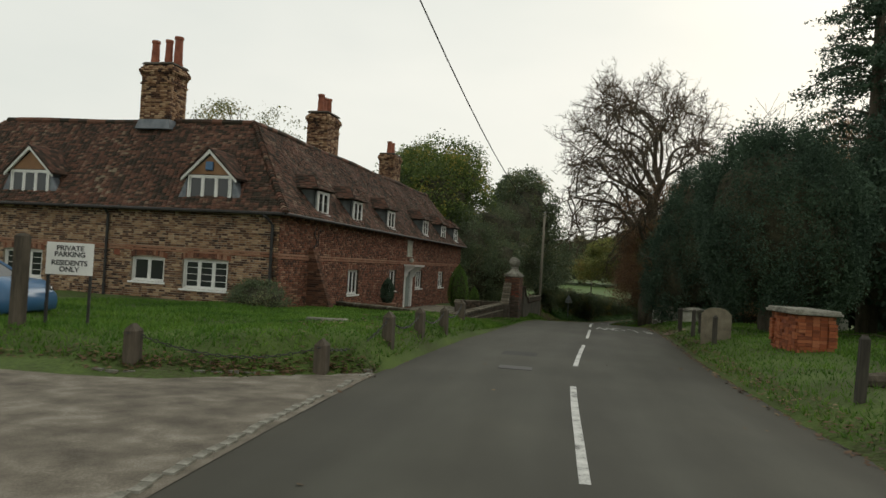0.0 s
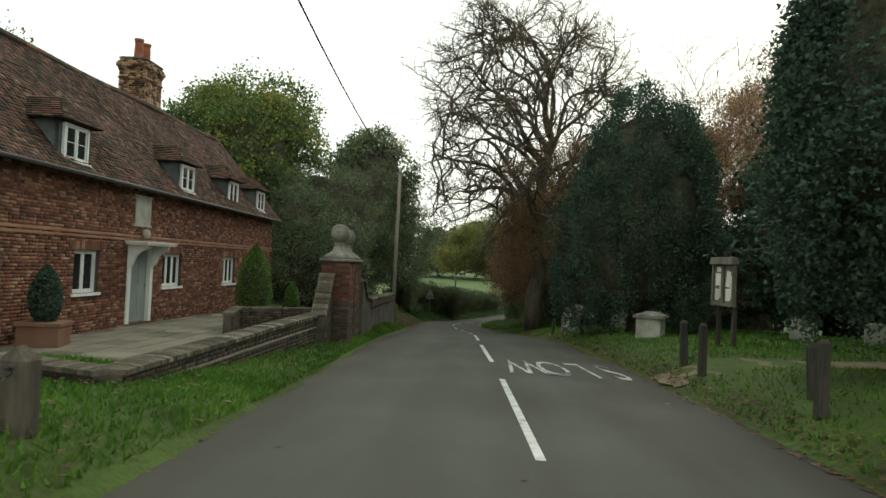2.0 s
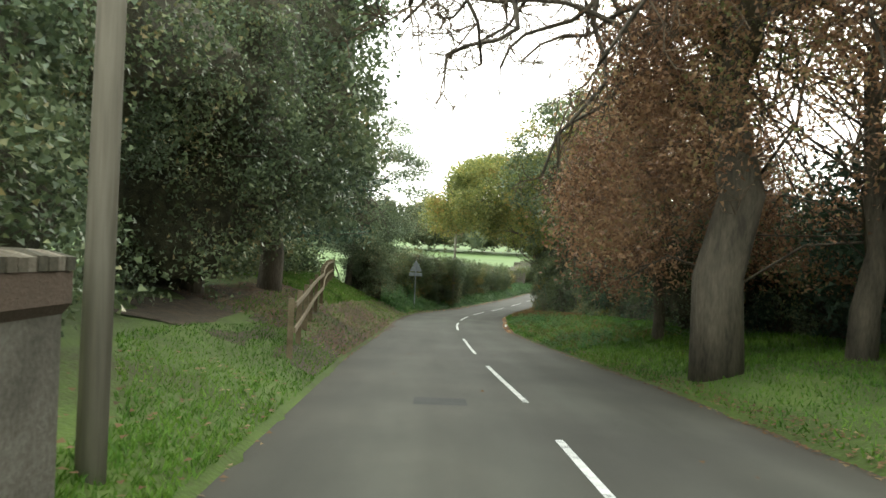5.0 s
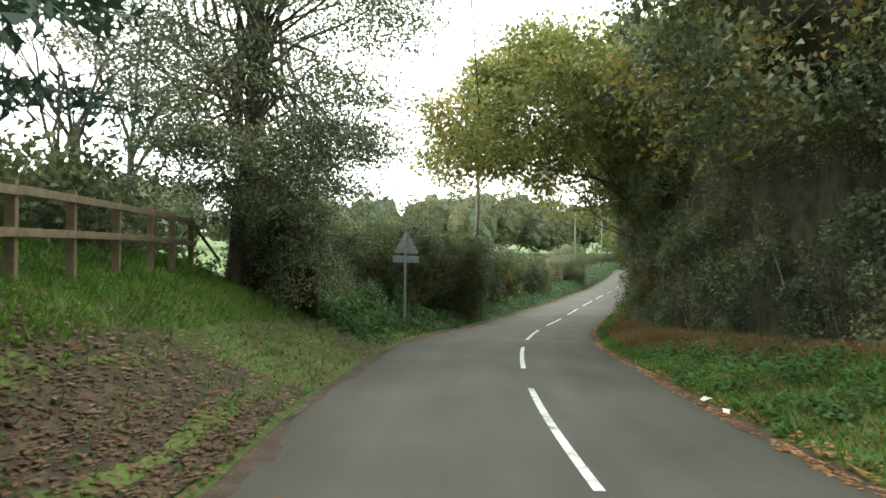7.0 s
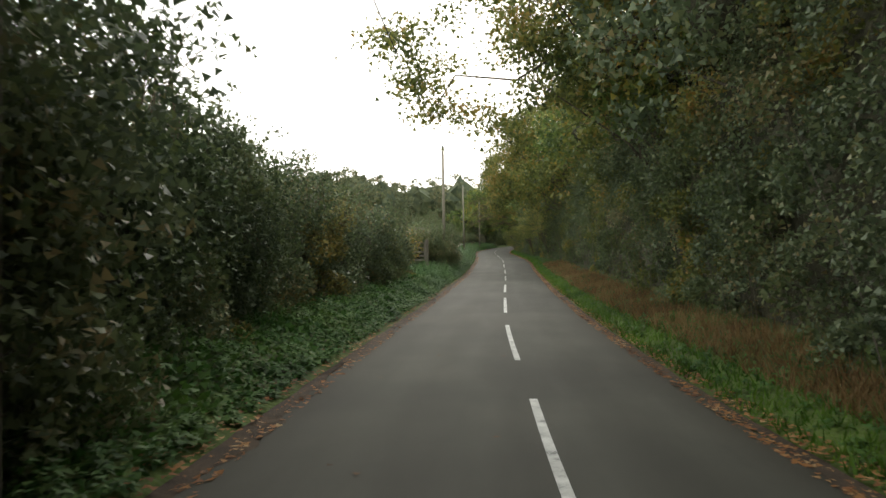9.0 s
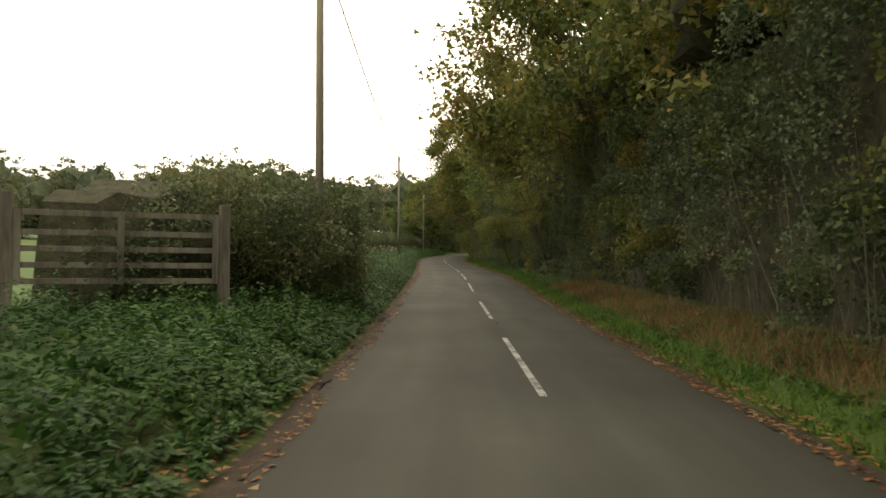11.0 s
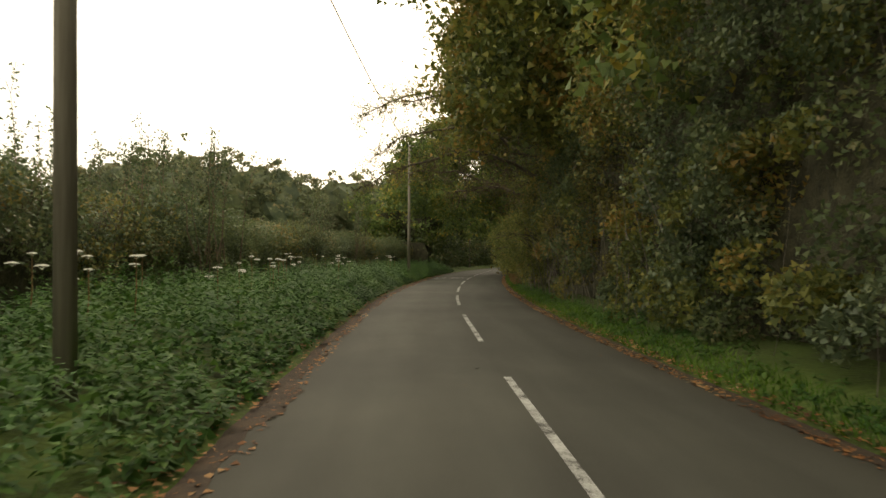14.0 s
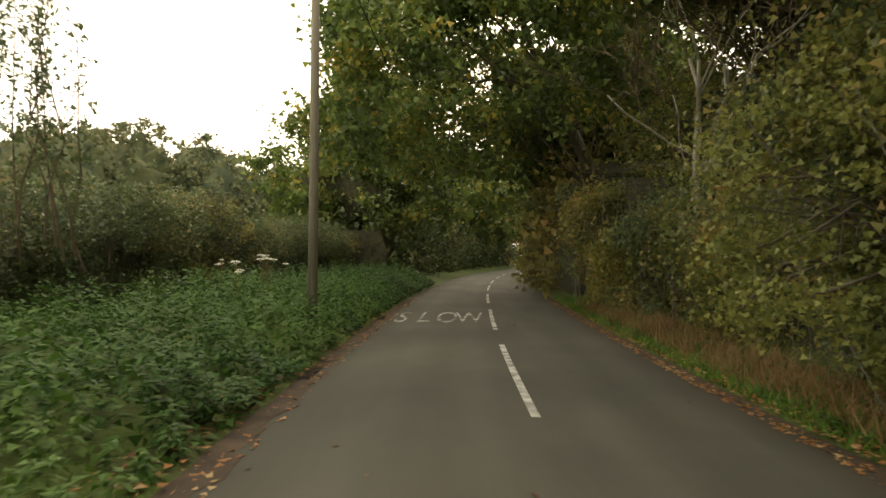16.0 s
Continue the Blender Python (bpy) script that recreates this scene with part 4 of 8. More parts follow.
gz = ground(gs_c, np.clip(gl_, -60, 60)) * g_near + (1 - g_near) * -5.0
inside = (gl_ > edge_l(gs_c) - 1.1) & (gl_ < edge_r(gs_c) + 1.1)
gz = np.where(inside, road_z(gs_c) - 0.35, gz)
gz += 9.0 * np.clip((np.hypot(GX.ravel() - 40, GY.ravel() - 140) - 260) / 600, 0, 3)
nx, ny = len(gx), len(gy)
gf = [(j * nx + i, j * nx + i + 1, (j + 1) * nx + i + 1, (j + 1) * nx + i) for j in range(ny - 1) for i in range(nx - 1)]
g_me = bpy.data.meshes.new("ground")
g_me.from_pydata(np.stack([GX.ravel(), GY.ravel(), gz], axis=1).tolist(), [], gf)
g_me.materials.append(M["soil"])
g_me.materials.append(M["field"])
fc = np.array(gf)
fl, fs_ = gl_[fc].mean(1), gs_c[fc].mean(1)
is_field = ((fl < -9) & (fs_ > 100)) | (np.abs(fl) > 70)
g_me.polygons.foreach_set("material_index", is_field.astype(np.int32))
g_me.polygons.foreach_set("use_smooth", [True] * len(gf))
tagged(new("ground", g_me), "grassy ground with pasture beyond the hedges", "ground", kind="structure")


def strip(name, s0, s1, step, cols, mat, label, category, kind="structure", lift=0.0):
    """A strip along the road from columns of (offset function, height function)."""
    s = np.arange(s0, s1 + 0.01, step)
    v = []
    for lf, hf in cols:
        l = lf(s)
        x, y = plan(s, l)
        v.append(np.stack([x, y, hf(s, l) + lift], axis=1))
    v = np.stack(v, axis=1).reshape(-1, 3)
    m, n = len(cols), len(s)
    f = [(r * m + j, r * m + j + 1, (r + 1) * m + j + 1, (r + 1) * m + j) for r in range(n - 1) for j in range(m - 1)]
    me = bpy.data.meshes.new(name)
    me.from_pydata(v.tolist(), [], f)
    me.materials.append(mat)
    me.polygons.foreach_set("use_smooth", [True] * len(f))
    return tagged(new(name, me), label, category, kind=kind)


def crowned(s, l):
    a, b = edge_l(s), edge_r(s)
    u = np.clip((l - a) / (b - a), 0, 1)
    return road_z(s) + 0.05 * np.sin(np.pi * u) ** 0.8 - 0.03


def ragged(s):
    return 0.06 * np.sin(s * 2.3) + 0.05 * np.sin(s * 5.1 + 1) + 0.04 * np.sin(s * 11.7)


LANES = (0, 0.04, 0.15, 0.3, 0.5, 0.7, 0.85, 0.96, 1)
road = strip("road", -24, 355, 0.5, [((lambda s, u=u: edge_l(s) + (edge_r(s) - edge_l(s)) * u + (ragged(s) if u in (0, 1) else 0)), crowned) for u in LANES],
             M["asphalt"], "worn grey asphalt lane with leaves along its edges", "road")
corner = np.empty(len(road.data.loops), dtype=np.int32)
road.data.loops.foreach_get("vertex_index", corner)
road.data.uv_layers.new(name="lane").data.foreach_set("uv", np.stack([np.array(LANES)[corner % 9], (corner // 9) * 0.5], axis=1).astype(np.float32).ravel())


def margin(s, phase):
    return 0.10 * np.sin(s * 0.8 + phase) + 0.08 * np.sin(s * 2.1 + phase * 2) + 0.05 * np.sin(s * 5.3) + 0.03 * np.sin(s * 13.0 + phase)


strip("road_edge_dirt", 78, 262, 0.25, [(lambda s: edge_l(s) - 0.3, lambda s, l: crowned(s, l) + 0.006), (lambda s: edge_l(s) + 0.1, lambda s, l: crowned(s, l) + 0.012), (lambda s: edge_l(s) + 0.18 + 0.8 * margin(s, 0.4), lambda s, l: crowned(s, l) + 0.004)], M["dirt"], "brown soil and rotted leaves washed along the road edge", "road edge")
strip("road_edge_dirt", 78, 262, 0.25, [(lambda s: edge_r(s) + 0.3, lambda s, l: crowned(s, l) + 0.006), (lambda s: edge_r(s) - 0.02, lambda s, l: crowned(s, l) + 0.012), (lambda s: edge_r(s) - 0.12 - 0.5 * margin(s, 2.1), lambda s, l: crowned(s, l) + 0.004)], M["dirt"], "brown soil and rotted leaves washed along the road edge", "road edge")
for sgn, edge, name in ((-1, edge_l, "verge_left"), (1, edge_r, "verge_right")):
    strip(name, -24, 355, 0.5, [((lambda s, d=d, e=edge, k=sgn: e(s) + k * (d + (0.5 * ragged(s + 40 * k) if d == 0.1 else 0))), (lambda s, l, d=d: road_z(s) + rise(s, l) + (-0.12 if d < 0 else -0.015 if d == 0.1 else 0.02 if d < 3 else -0.08)))
          for d in (-0.25, 0.1, 0.35, 0.7, 1.2, 1.8, 2.5, 3.4)], M["soil"], "grass verge sprinkled with fallen leaves", "verge")


def mark(s0, s1, l0, l1, name="dash"):
    """A painted bar between two stretches of the road, following its line."""
    f = Form()
    n = max(2, int((s1 - s0) / 0.5) + 1)
    for s in np.linspace(s0, s1, n):
        for l in (l0, l1):
            q = l(s) if callable(l) else l
            x, y = plan(s, q)
            f.v.append((float(x), float(y), float(crowned(np.array([s]), np.array([q]))[0]) + 0.004))
    f.f += [(2 * k, 2 * k + 1, 2 * k + 3, 2 * k + 2) for k in range(n - 1)]
    return f


lines = thing("road_markings", "worn white painted centre dashes", "road marking", kind="structure")
starts = [6.1 + 9.0 * k for k in range(-3, 7)] + [69.4, 79.9, 88.9, 97.9, 107.0, 116.2, 125.5, 134.8, 145.0, 155.0] + [166.0, 175.0, 184.1, 193.2, 202.7, 212.4, 221.1, 229.8] + [238.4 + 9.0 * k for k in range(12)]
for s in starts:
    part("dash", mark(s, s + 5.9, lambda q: centre_line(q) - 0.05, lambda q: centre_line(q) + 0.05), M["worn_dash" if s > 135 else "paint"], lines)
# ---- almshouse row: x runs along the long wing, y along the front, from the corner by the lawn ----
HC = Vector((-5.40, 23.67, 0.0))
HT = Matrix.Translation(HC) @ Matrix(((0.2447, -0.9696, 0, 0), (0.9696, 0.2447, 0, 0), (0, 0, 1, 0), (0, 0, 0, 1)))
HOUSE = Matrix.Translation(HC) @ Matrix(((0.2320 * 1.05, -0.9727, 0, 0), (0.9727 * 1.05, 0.2320, 0, 0), (0, 0, 1, 0), (0, 0, 0, 1)))
house = thing("almshouse", "long brick almshouse row with tiled roof and dormers", "house", HOUSE)
EAVE, RIDGE, DEEP = 3.02, 6.55, 5.6
M["brick_piece"] = surface("red_brick_piece", [(0.06, (0.045, 0.025, 0.019)), (0.35, (0.13, 0.054, 0.033)), (0.65, (0.21, 0.080, 0.046)), (0.95, (0.34, 0.21, 0.14))], 1.2, 60, 0.92, 0.4, 0.006, spread=0.3, pick="object")
M["stock_piece"] = surface("stock_brick_piece", [(0.08, (0.030, 0.018, 0.014)), (0.36, (0.125, 0.062, 0.037)), (0.62, (0.27, 0.155, 0.085)), (0.92, (0.46, 0.33, 0.21))], 1.2, 60, 0.92, 0.4, 0.006, spread=0.3, pick="object")


def brick_courses(rng, length, z0, z1, openings, proud=0.006, long=0.225, high=0.075, joint=0.010):
    """Corners of the bricks of a wall, x along it, y inwards from its face, cut short at the openings."""
    lo, hi = [], []
    for row in range(int((z1 - z0) / high)):
        z = z0 + row * high
        spans = [(0.0, length)]
        for a, b, c, d in openings:
            if z + high > c + 0.01 and z < d - 0.01:
                spans = [q for s, e in spans for q in ((s, min(e, a)), (max(s, b), e)) if q[1] - q[0] > 0.03]
        for s, e in spans:
            x = s - (long * 0.5 * (row % 2) if s == 0.0 else rng.uniform(0, long * 0.6))
            while x < e - 0.02:
                w = long if rng.random() < 0.62 else long * 0.5
                a, b = max(x, s), min(x + w - joint, e)
                if b - a > 0.03:
                    y = -proud - rng.uniform(-0.003, 0.006)
                    lo.append((a, y, z + rng.uniform(0, 0.003)))
                    hi.append((b, 0.04, z + high - joint - 0.001 + rng.uniform(-0.002, 0.003)))
                x += w
    return np.array(lo), np.array(hi)


def backing(length, z0, z1, openings, thick=0.32):
    """The wall behind the bricks, with its openings going through."""
    f = Form()
    zs = sorted({z0, z1, *[q for o in openings for q in o[2:] if z0 < q < z1]})
    for c, d in zip(zs, zs[1:]):
        mid = (c + d) / 2
        spans = [(0.0, length)]
        for a, b, e, g in openings:
            if e < mid < g:
                spans = [q for s, t in spans for q in ((s, min(t, a)), (max(s, b), t)) if q[1] - q[0] > 0.001]
        for s, t in spans:
            f.box((s, 0, c), (t, thick, d))
    return f


def ring(w, h, t, deep):
    """A rectangular frame: x across, y inwards, z up."""
    f = Form()
    for y in (0, deep):
        f.v += [(0, y, 0), (w, y, 0), (w, y, h), (0, y, h), (t, y, t), (w - t, y, t), (w - t, y, h - t), (t, y, h - t)]
    for k in range(4):
        j = (k + 1) % 4
        f.f += [(k, j, j + 4, k + 4), (k + 8, k + 12, j + 12, j + 8), (k, k + 8, j + 8, j), (k + 4, j + 4, j + 12, k + 12)]
    return f


def window(parent, m, w, h, lights, bars=0, curtain=True, head=0.0, deep=0.09):
    """A white painted window at the foot of its opening: x across, y inwards, z up."""
    t = 0.06
    win = part("window", ring(w, h, t, 0.07), M["white"], parent, "white painted casement window", m=m @ Matrix.Translation((0, deep, 0)))
    step = (w - 2 * t) / lights
    for k in range(1, lights):
        part("mullion", Form().box((t + step * k - 0.025, -0.002, t), (t + step * k + 0.025, 0.068, h - t)), M["white"], win)
    for k in range(lights):
        part("casement", ring(step - 0.055, h - 2 * t - 0.004, 0.035, 0.04), M["white"], win, m=Matrix.Translation((t + step * k + 0.0275, 0.012, t + 0.002)))
    if head:
        n = 8
        part("head", Form().prism([(w * k / n, h + head * math.sin(math.pi * k / n) + 0.001) for k in range(n + 1)], 0.06), M["white"], win)
    part("sill", Form().box((-0.06, -deep - 0.06, -0.07), (w + 0.06, 0.03, -0.001)), M["white"], win)
    for k in range(lights):
        x0, x1 = t + step * k + 0.02, t + step * (k + 1) - 0.02
        part("pane", Form().box((x0, 0.03, t), (x1, 0.036, h - t)), M["glass"], win)
        if bars:
            for j in range(1, bars):
                z = t + (h - 2 * t) * j / bars
                part("glazing_bar", Form().box((x0, 0.022, z - 0.008), (x1, 0.042, z + 0.008)), M["white"], win)
    return win


def hang(f_lo, f_hi, m, name, mat_rest, mat_piece, parent, near=None):
    """Bricks of one wall: those in the near stretch as pieces, the rest joined."""
    pick = np.zeros(len(f_lo), bool) if near is None else (f_lo[:, 0] > near[0]) & (f_lo[:, 0] < near[1]) & (f_lo[:, 2] > near[2]) & (f_lo[:, 2] < near[3])
    pick[np.flatnonzero(pick)[300:]] = False
    ob = part(name + "work", boxes(name + "work", f_lo[~pick], f_hi[~pick], m, M[mat_rest]), None, parent, kind="stuff")
    shared = {}
    for a, b in zip(f_lo[pick], f_hi[pick]):
        w = round(float(b[0] - a[0]), 2)
        if w not in shared:
            shared[w] = Form().box((0, 0, 0), (w, 0.046, 0.064)).mesh("brick", M[mat_piece])
        part("brick", shared[w], None, parent, m=m @ Matrix.Translation(a))
    return ob


rb = np.random.default_rng(100)
LONG = 27.6
# long wall: x along the wing; the face looks to -y
long_open = [(6.15, 7.45, 0.12, 1.18), (11.6, 12.7, 0.15, 1.2), (16.3, 17.65, 0.17, 1.2), (21.4, 22.75, 0.14, 1.15), (25.2, 26.3, 0.14, 1.12), (14.2, 15.5, -0.78, 1.38)]
lw = Matrix.Translation((0, 0, 0))
part("wall", backing(LONG, -1.4, EAVE, long_open), M["dark_mortar"], house, "red brick wall")
lo, hi = brick_courses(rb, LONG, -1.38, 2.98, long_open)
hang(lo, hi, lw, "brick", "brick", "brick_piece", house, (14.0, 19.5, -0.4, 2.0))
# front wall: y along it; the face looks to -x
fw = Matrix(((0, 1, 0, 0), (-1, 0, 0, 0), (0, 0, 1, 0), (0, 0, 0, 1)))
FRONT = 16.4
fw = Matrix.Translation((0, FRONT, 0)) @ fw


def fo(a, b, c, d):
    return (FRONT - b, FRONT - a, c, d)


front_open = [fo(1.79, 3.53, 0.31, 1.32), fo(4.21, 5.54, 0.46, 1.3), fo(9.2, 10.9, 0.31, 1.32)]
part("wall", backing(FRONT - 0.33, -1.0, EAVE, front_open), M["mortar"], house, "yellow stock brick wall", m=fw)
lo, hi = brick_courses(rb, FRONT - 0.02, -0.98, 2.98, front_open, joint=0.015)
hang(lo, hi, fw, "stock_brick", "stock_brick", "stock_piece", house)
part("gable_wall", Form().box((LONG - 0.3, 0.33, -1.4), (LONG, DEEP, EAVE)).box((0.4, DEEP - 0.3, -1.2), (LONG - 0.31, DEEP, EAVE)).box((DEEP - 0.3, DEEP + 0.01, -1), (DEEP, FRONT, EAVE)).box((0.33, FRONT - 0.3, -1), (DEEP - 0.31, FRONT, EAVE)), M["brick"], house)
# string courses and arches
f = Form()
for z in (1.50, 1.60):
    f.box((-0.035, -0.035, z), (LONG, -0.001, z + 0.07))
part("string_course", f, M["brick"], house, bevel=0.008)
f = Form()
for z in (1.53, 1.63):
    f.box((-0.033, 0.0, z), (-0.001, FRONT, z + 0.07))
part("string_course", f, M["brick"], house, bevel=0.008)
for a, b, c, d in long_open[:5]:
    f = Form()
    n = int((b - a + 0.2) / 0.075)
    for k in range(n):
        f.box((a - 0.1 + k * 0.075, -0.014, d + 0.005), (a - 0.1 + k * 0.075 + 0.064, 0.03, d + 0.215))
    part("arch", f, M["brick"], house, "brick arch over the window", kind="stuff")
for a, b, c, d in ((1.79, 3.53, 0.31, 1.32), (4.21, 5.54, 0.46, 1.3), (9.2, 10.9, 0.31, 1.32)):
    f = Form()
    n = int((b - a + 0.16) / 0.075)
    for k in range(n):
        u = (k + 0.5) / n
        z = d + 0.01 + 0.10 * math.sin(math.pi * u)
        y = a - 0.08 + k * 0.075
        f.box((-0.016, y, z - 0.03), (0.03, y + 0.063, z + 0.16))
    part("arch", f, M["brick"], house, "brick arch over the window", kind="stuff")
# windows
for a, b, c, d in long_open[:5]:
    window(house, Matrix.Translation((a, 0, c)), b - a, d - c, 3 if b - a > 1.2 else 2)
for k, (a, b, c, d) in enumerate(front_open):
    window(house, fw @ Matrix.Translation((a, 0, c)), b - a, d - c, 3 if b - a > 1.5 else 2, bars=4 if b - a > 1.5 else 0, head=0.08)
part("curtain", Form().box((0.18, 0.3, 0.3), (0.2, 15.8, 1.35)), M["curtain"], house, "pale net curtains behind the panes")
part("curtain", Form().box((1.0, 0.2, 0.1), (13.9, 0.22, 1.2)).box((15.6, 0.2, 0.1), (27, 0.22, 1.2)), M["curtain"], house, "pale net curtains behind the panes")
# door with a bracketed canopy
door = part("door", Form().box((14.3, 0.06, -0.76), (15.4, 0.11, 1.3)), M["grey_paint"], house, "grey-green panelled door")
for z0, z1 in ((-0.55, 0.15), (0.3, 1.1)):
    for x0 in (14.42, 14.9):
        part("panel", Form().box((x0, 0.045, z0), (x0 + 0.38, 0.059, z1), taper=0.0), M["grey_paint"], door, bevel=0.006)
part("door_handle", Form().lathe([(0.0, 0), (0.025, 0.01), (0.03, 0.03), (0.0, 0.045)], 10, Matrix.Translation((15.3, 0.06, 0.25)) @ Matrix.Rotation(radians(90), 4, "X")), M["iron"], door)
part("door_frame", Form().box((14.12, -0.05, -0.78), (14.29, 0.12, 1.38)).box((15.41, -0.05, -0.78), (15.58, 0.12, 1.38)).box((14.29, -0.05, 1.3), (15.41, 0.12, 1.38)), M["white"], house)
canopy = part("canopy", Form().box((13.95, -0.62, 1.40), (15.75, -0.03, 1.46)).box((13.9, -0.66, 1.461), (15.8, -0.02, 1.50)), M["white"], house, "white door canopy")
for x in (14.12, 15.46):
    part("bracket", Form().prism([(0, 0), (0, 0.62), (0.5, 0.62), (0.44, 0.5), (0.3, 0.44), (0.16, 0.3), (0.1, 0.12)], 0.12, Matrix.Translation((x, -0.05, 0.775)) @ Matrix.Rotation(radians(-90), 4, "Z")), M["white"], canopy)
part("plaque", Form().box((14.4, -0.035, 1.98), (15.3, -0.007, 2.74)).box((14.34, -0.045, 2.741), (15.36, -0.007, 2.80)).box((14.34, -0.045, 1.92), (15.36, -0.007, 1.979)), M["pale_stone"], house, "white stone tablet")
part("lamp", Form().lathe([(0.02, 0), (0.10, 0.02), (0.13, 0.1), (0.10, 0.2), (0.03, 0.24)], 14, Matrix.Translation((14.85, -0.14, 1.62))), M["pale_stone"], house, "round lamp over the door", smooth=True)
f = Form()
f.tube([(3.0 + 0.02 * math.sin(k), -0.03, 2.05 + 0.06 * k) for k in range(9)], 0.018, 6)
f.tube([(3.0 + 0.1 - 0.1 * math.cos(a), -0.03, 2.53 + 0.1 * math.sin(a)) for a in np.linspace(0, math.pi * 1.1, 8)], 0.018, 6)
part("iron_tie", f, M["iron"], house, "black S-shaped wall tie")
# sloping brick buttress against the long wall
f, rb = Form(), np.random.default_rng(77)
for k in range(34):
    z = -0.6 + k * 0.075
    d = float(np.interp(z, [-0.6, -0.1, 1.9], [0.95, 0.9, 0.16]))
    y = -0.01 - (0.11 if k % 2 else 0.0)
    edges = [0.0] + list(np.arange(y, -d + 0.06, -0.225))[1:] + [-d]
    for a, b in zip(edges, edges[1:]):
        for x0, x1 in ((2.3, 2.49), (2.5, 2.69)):
            f.box((x0 + rb.uniform(-0.006, 0.006), b + 0.008, z), (x1 + rb.uniform(-0.006, 0.006), a - 0.002, z + 0.066))
part("buttress", f, M["old_brick"], house, "sloping brick buttress", kind="stuff")


# roof: clay tiles in courses on every slope
def tile_slope(rng, origin, along, up, width, left, right, rows, gauge=0.112, tw=0.172):
    """Tiles on a slope: origin at the eave's left end, unit ways along the eave and up the slope; left and right cut the rows."""
    o, a, u = np.array(origin, float), np.array(along, float), np.array(up, float)
    n = np.cross(a, u)
    lo, hi = [], []
    for r in range(rows):
        y = r * gauge
        x0, x1 = left(y), width - right(y)
        x = x0 - (tw / 2 if r % 2 else 0) + rng.uniform(-0.01, 0.01)
        sag = 0.02 * math.sin(r * 0.8)
        while x < x1:
            p, q = max(x, x0), min(x + tw - 0.006, x1)
            if q - p > 0.03:
                z = 0.02 + rng.uniform(0, 0.014) + 0.018 * math.sin(x * 0.9 + r * 0.13) + 0.012 * math.sin(x * 2.3 + 1)
                lo.append((p, y + rng.uniform(-0.012, 0.012), z))
                hi.append((q, y + gauge * 1.25, z + 0.016))
            x += tw
    m = np.eye(4)
    tilt = 0.10
    u2 = u * math.cos(tilt) - n * math.sin(tilt)
    # each tile leans a little out of the slope: shear in the slope's own frame
    lo, hi = np.array(lo), np.array(hi)
    c = np.array([[0, 0, 0], [1, 0, 0], [1, 1, 0], [0, 1, 0], [0, 0, 1], [1, 0, 1], [1, 1, 1], [0, 1, 1]])
    v = lo[:, None] + (hi - lo)[:, None] * c[None]
    v[..., 2] -= (c[None, :, 1] * (hi - lo)[:, None, 1]) * 0.12
    w = o + v[..., :1] * a + v[..., 1:2] * u + v[..., 2:] * n
    f = np.array([[3, 2, 1, 0], [4, 5, 6, 7], [0, 1, 5, 4], [1, 2, 6, 5], [2, 3, 7, 6], [3, 0, 4, 7]])
    me = bpy.data.meshes.new("tiles")
    me.vertices.add(len(w) * 8)
    me.vertices.foreach_set("co", np.ascontiguousarray(w, dtype=np.float32).ravel())
    me.loops.add(len(w) * 24)
    me.loops.foreach_set("vertex_index", (np.arange(len(w))[:, None, None] * 8 + f[None]).reshape(-1).astype(np.int32))
    me.polygons.add(len(w) * 6)
    me.polygons.foreach_set("loop_start", np.arange(0, len(w) * 24, 4, dtype=np.int32))
    me.update(calc_edges=True)
    me.materials.append(M["tile"])
    return me


OV = 0.3
half = DEEP / 2 + OV
run = math.hypot(half, RIDGE - EAVE + 0.07)
cs, sn = half / run, (RIDGE - EAVE + 0.07) / run
rows = int(run / 0.112)
E0 = EAVE - 0.07
roof_base = Form().add([(-OV, -OV, E0), (DEEP / 2, DEEP / 2, RIDGE), (LONG - 0.1, DEEP / 2, RIDGE), (LONG + OV, -OV, E0), (LONG + OV, DEEP + OV, E0), (DEEP + OV, DEEP + OV, E0), (DEEP + OV, FRONT + OV, E0), (-OV, FRONT + OV, E0), (DEEP / 2, FRONT - 2.4, RIDGE), (LONG + OV, DEEP / 2, RIDGE - 0.9)],
                       [(0, 3, 2, 1), (3, 9, 2), (9, 4, 2), (4, 5, 1, 2), (5, 6, 8, 1), (6, 7, 8), (7, 0, 1, 8)])
roof = part("roof", roof_base, M["under_tile"], house, "old clay-tiled roof, mossy in places")
part("tiling", tile_slope(rb, (-OV, -OV, E0), (1, 0, 0), (0, cs, sn), LONG + 2 * OV, lambda y: y * cs, lambda y: 0.0, rows), None, roof, kind="stuff")
part("tiling", tile_slope(rb, (-OV, FRONT + OV, E0), (0, -1, 0), (cs, 0, sn), FRONT + 2 * OV, lambda y: y * cs * 0.84, lambda y: y * cs, rows), None, roof, kind="stuff")
part("tiling", tile_slope(rb, (DEEP + OV, FRONT + OV, E0), (-1, 0, 0), (0, -cs, sn), DEEP + 2 * OV, lambda y: y * cs, lambda y: y * cs, rows), None, roof, kind="stuff")
# bonnet tiles on the hip, half-round ridge tiles
f = Form()
for k in range(38):
    t = k / 38
    p = Vector((-OV, -OV, E0 + 0.06)).lerp(Vector((DEEP / 2, DEEP / 2, RIDGE + 0.06)), t)
    q = Vector((-OV, -OV, E0 + 0.06)).lerp(Vector((DEEP / 2, DEEP / 2, RIDGE + 0.06)), t + 0.035)
    f.tube([p, q], [0.13, 0.07], 7)
part("hip_tile", f, M["tile"], roof, "row of bonnet hip tiles", kind="stuff")
f = Form()
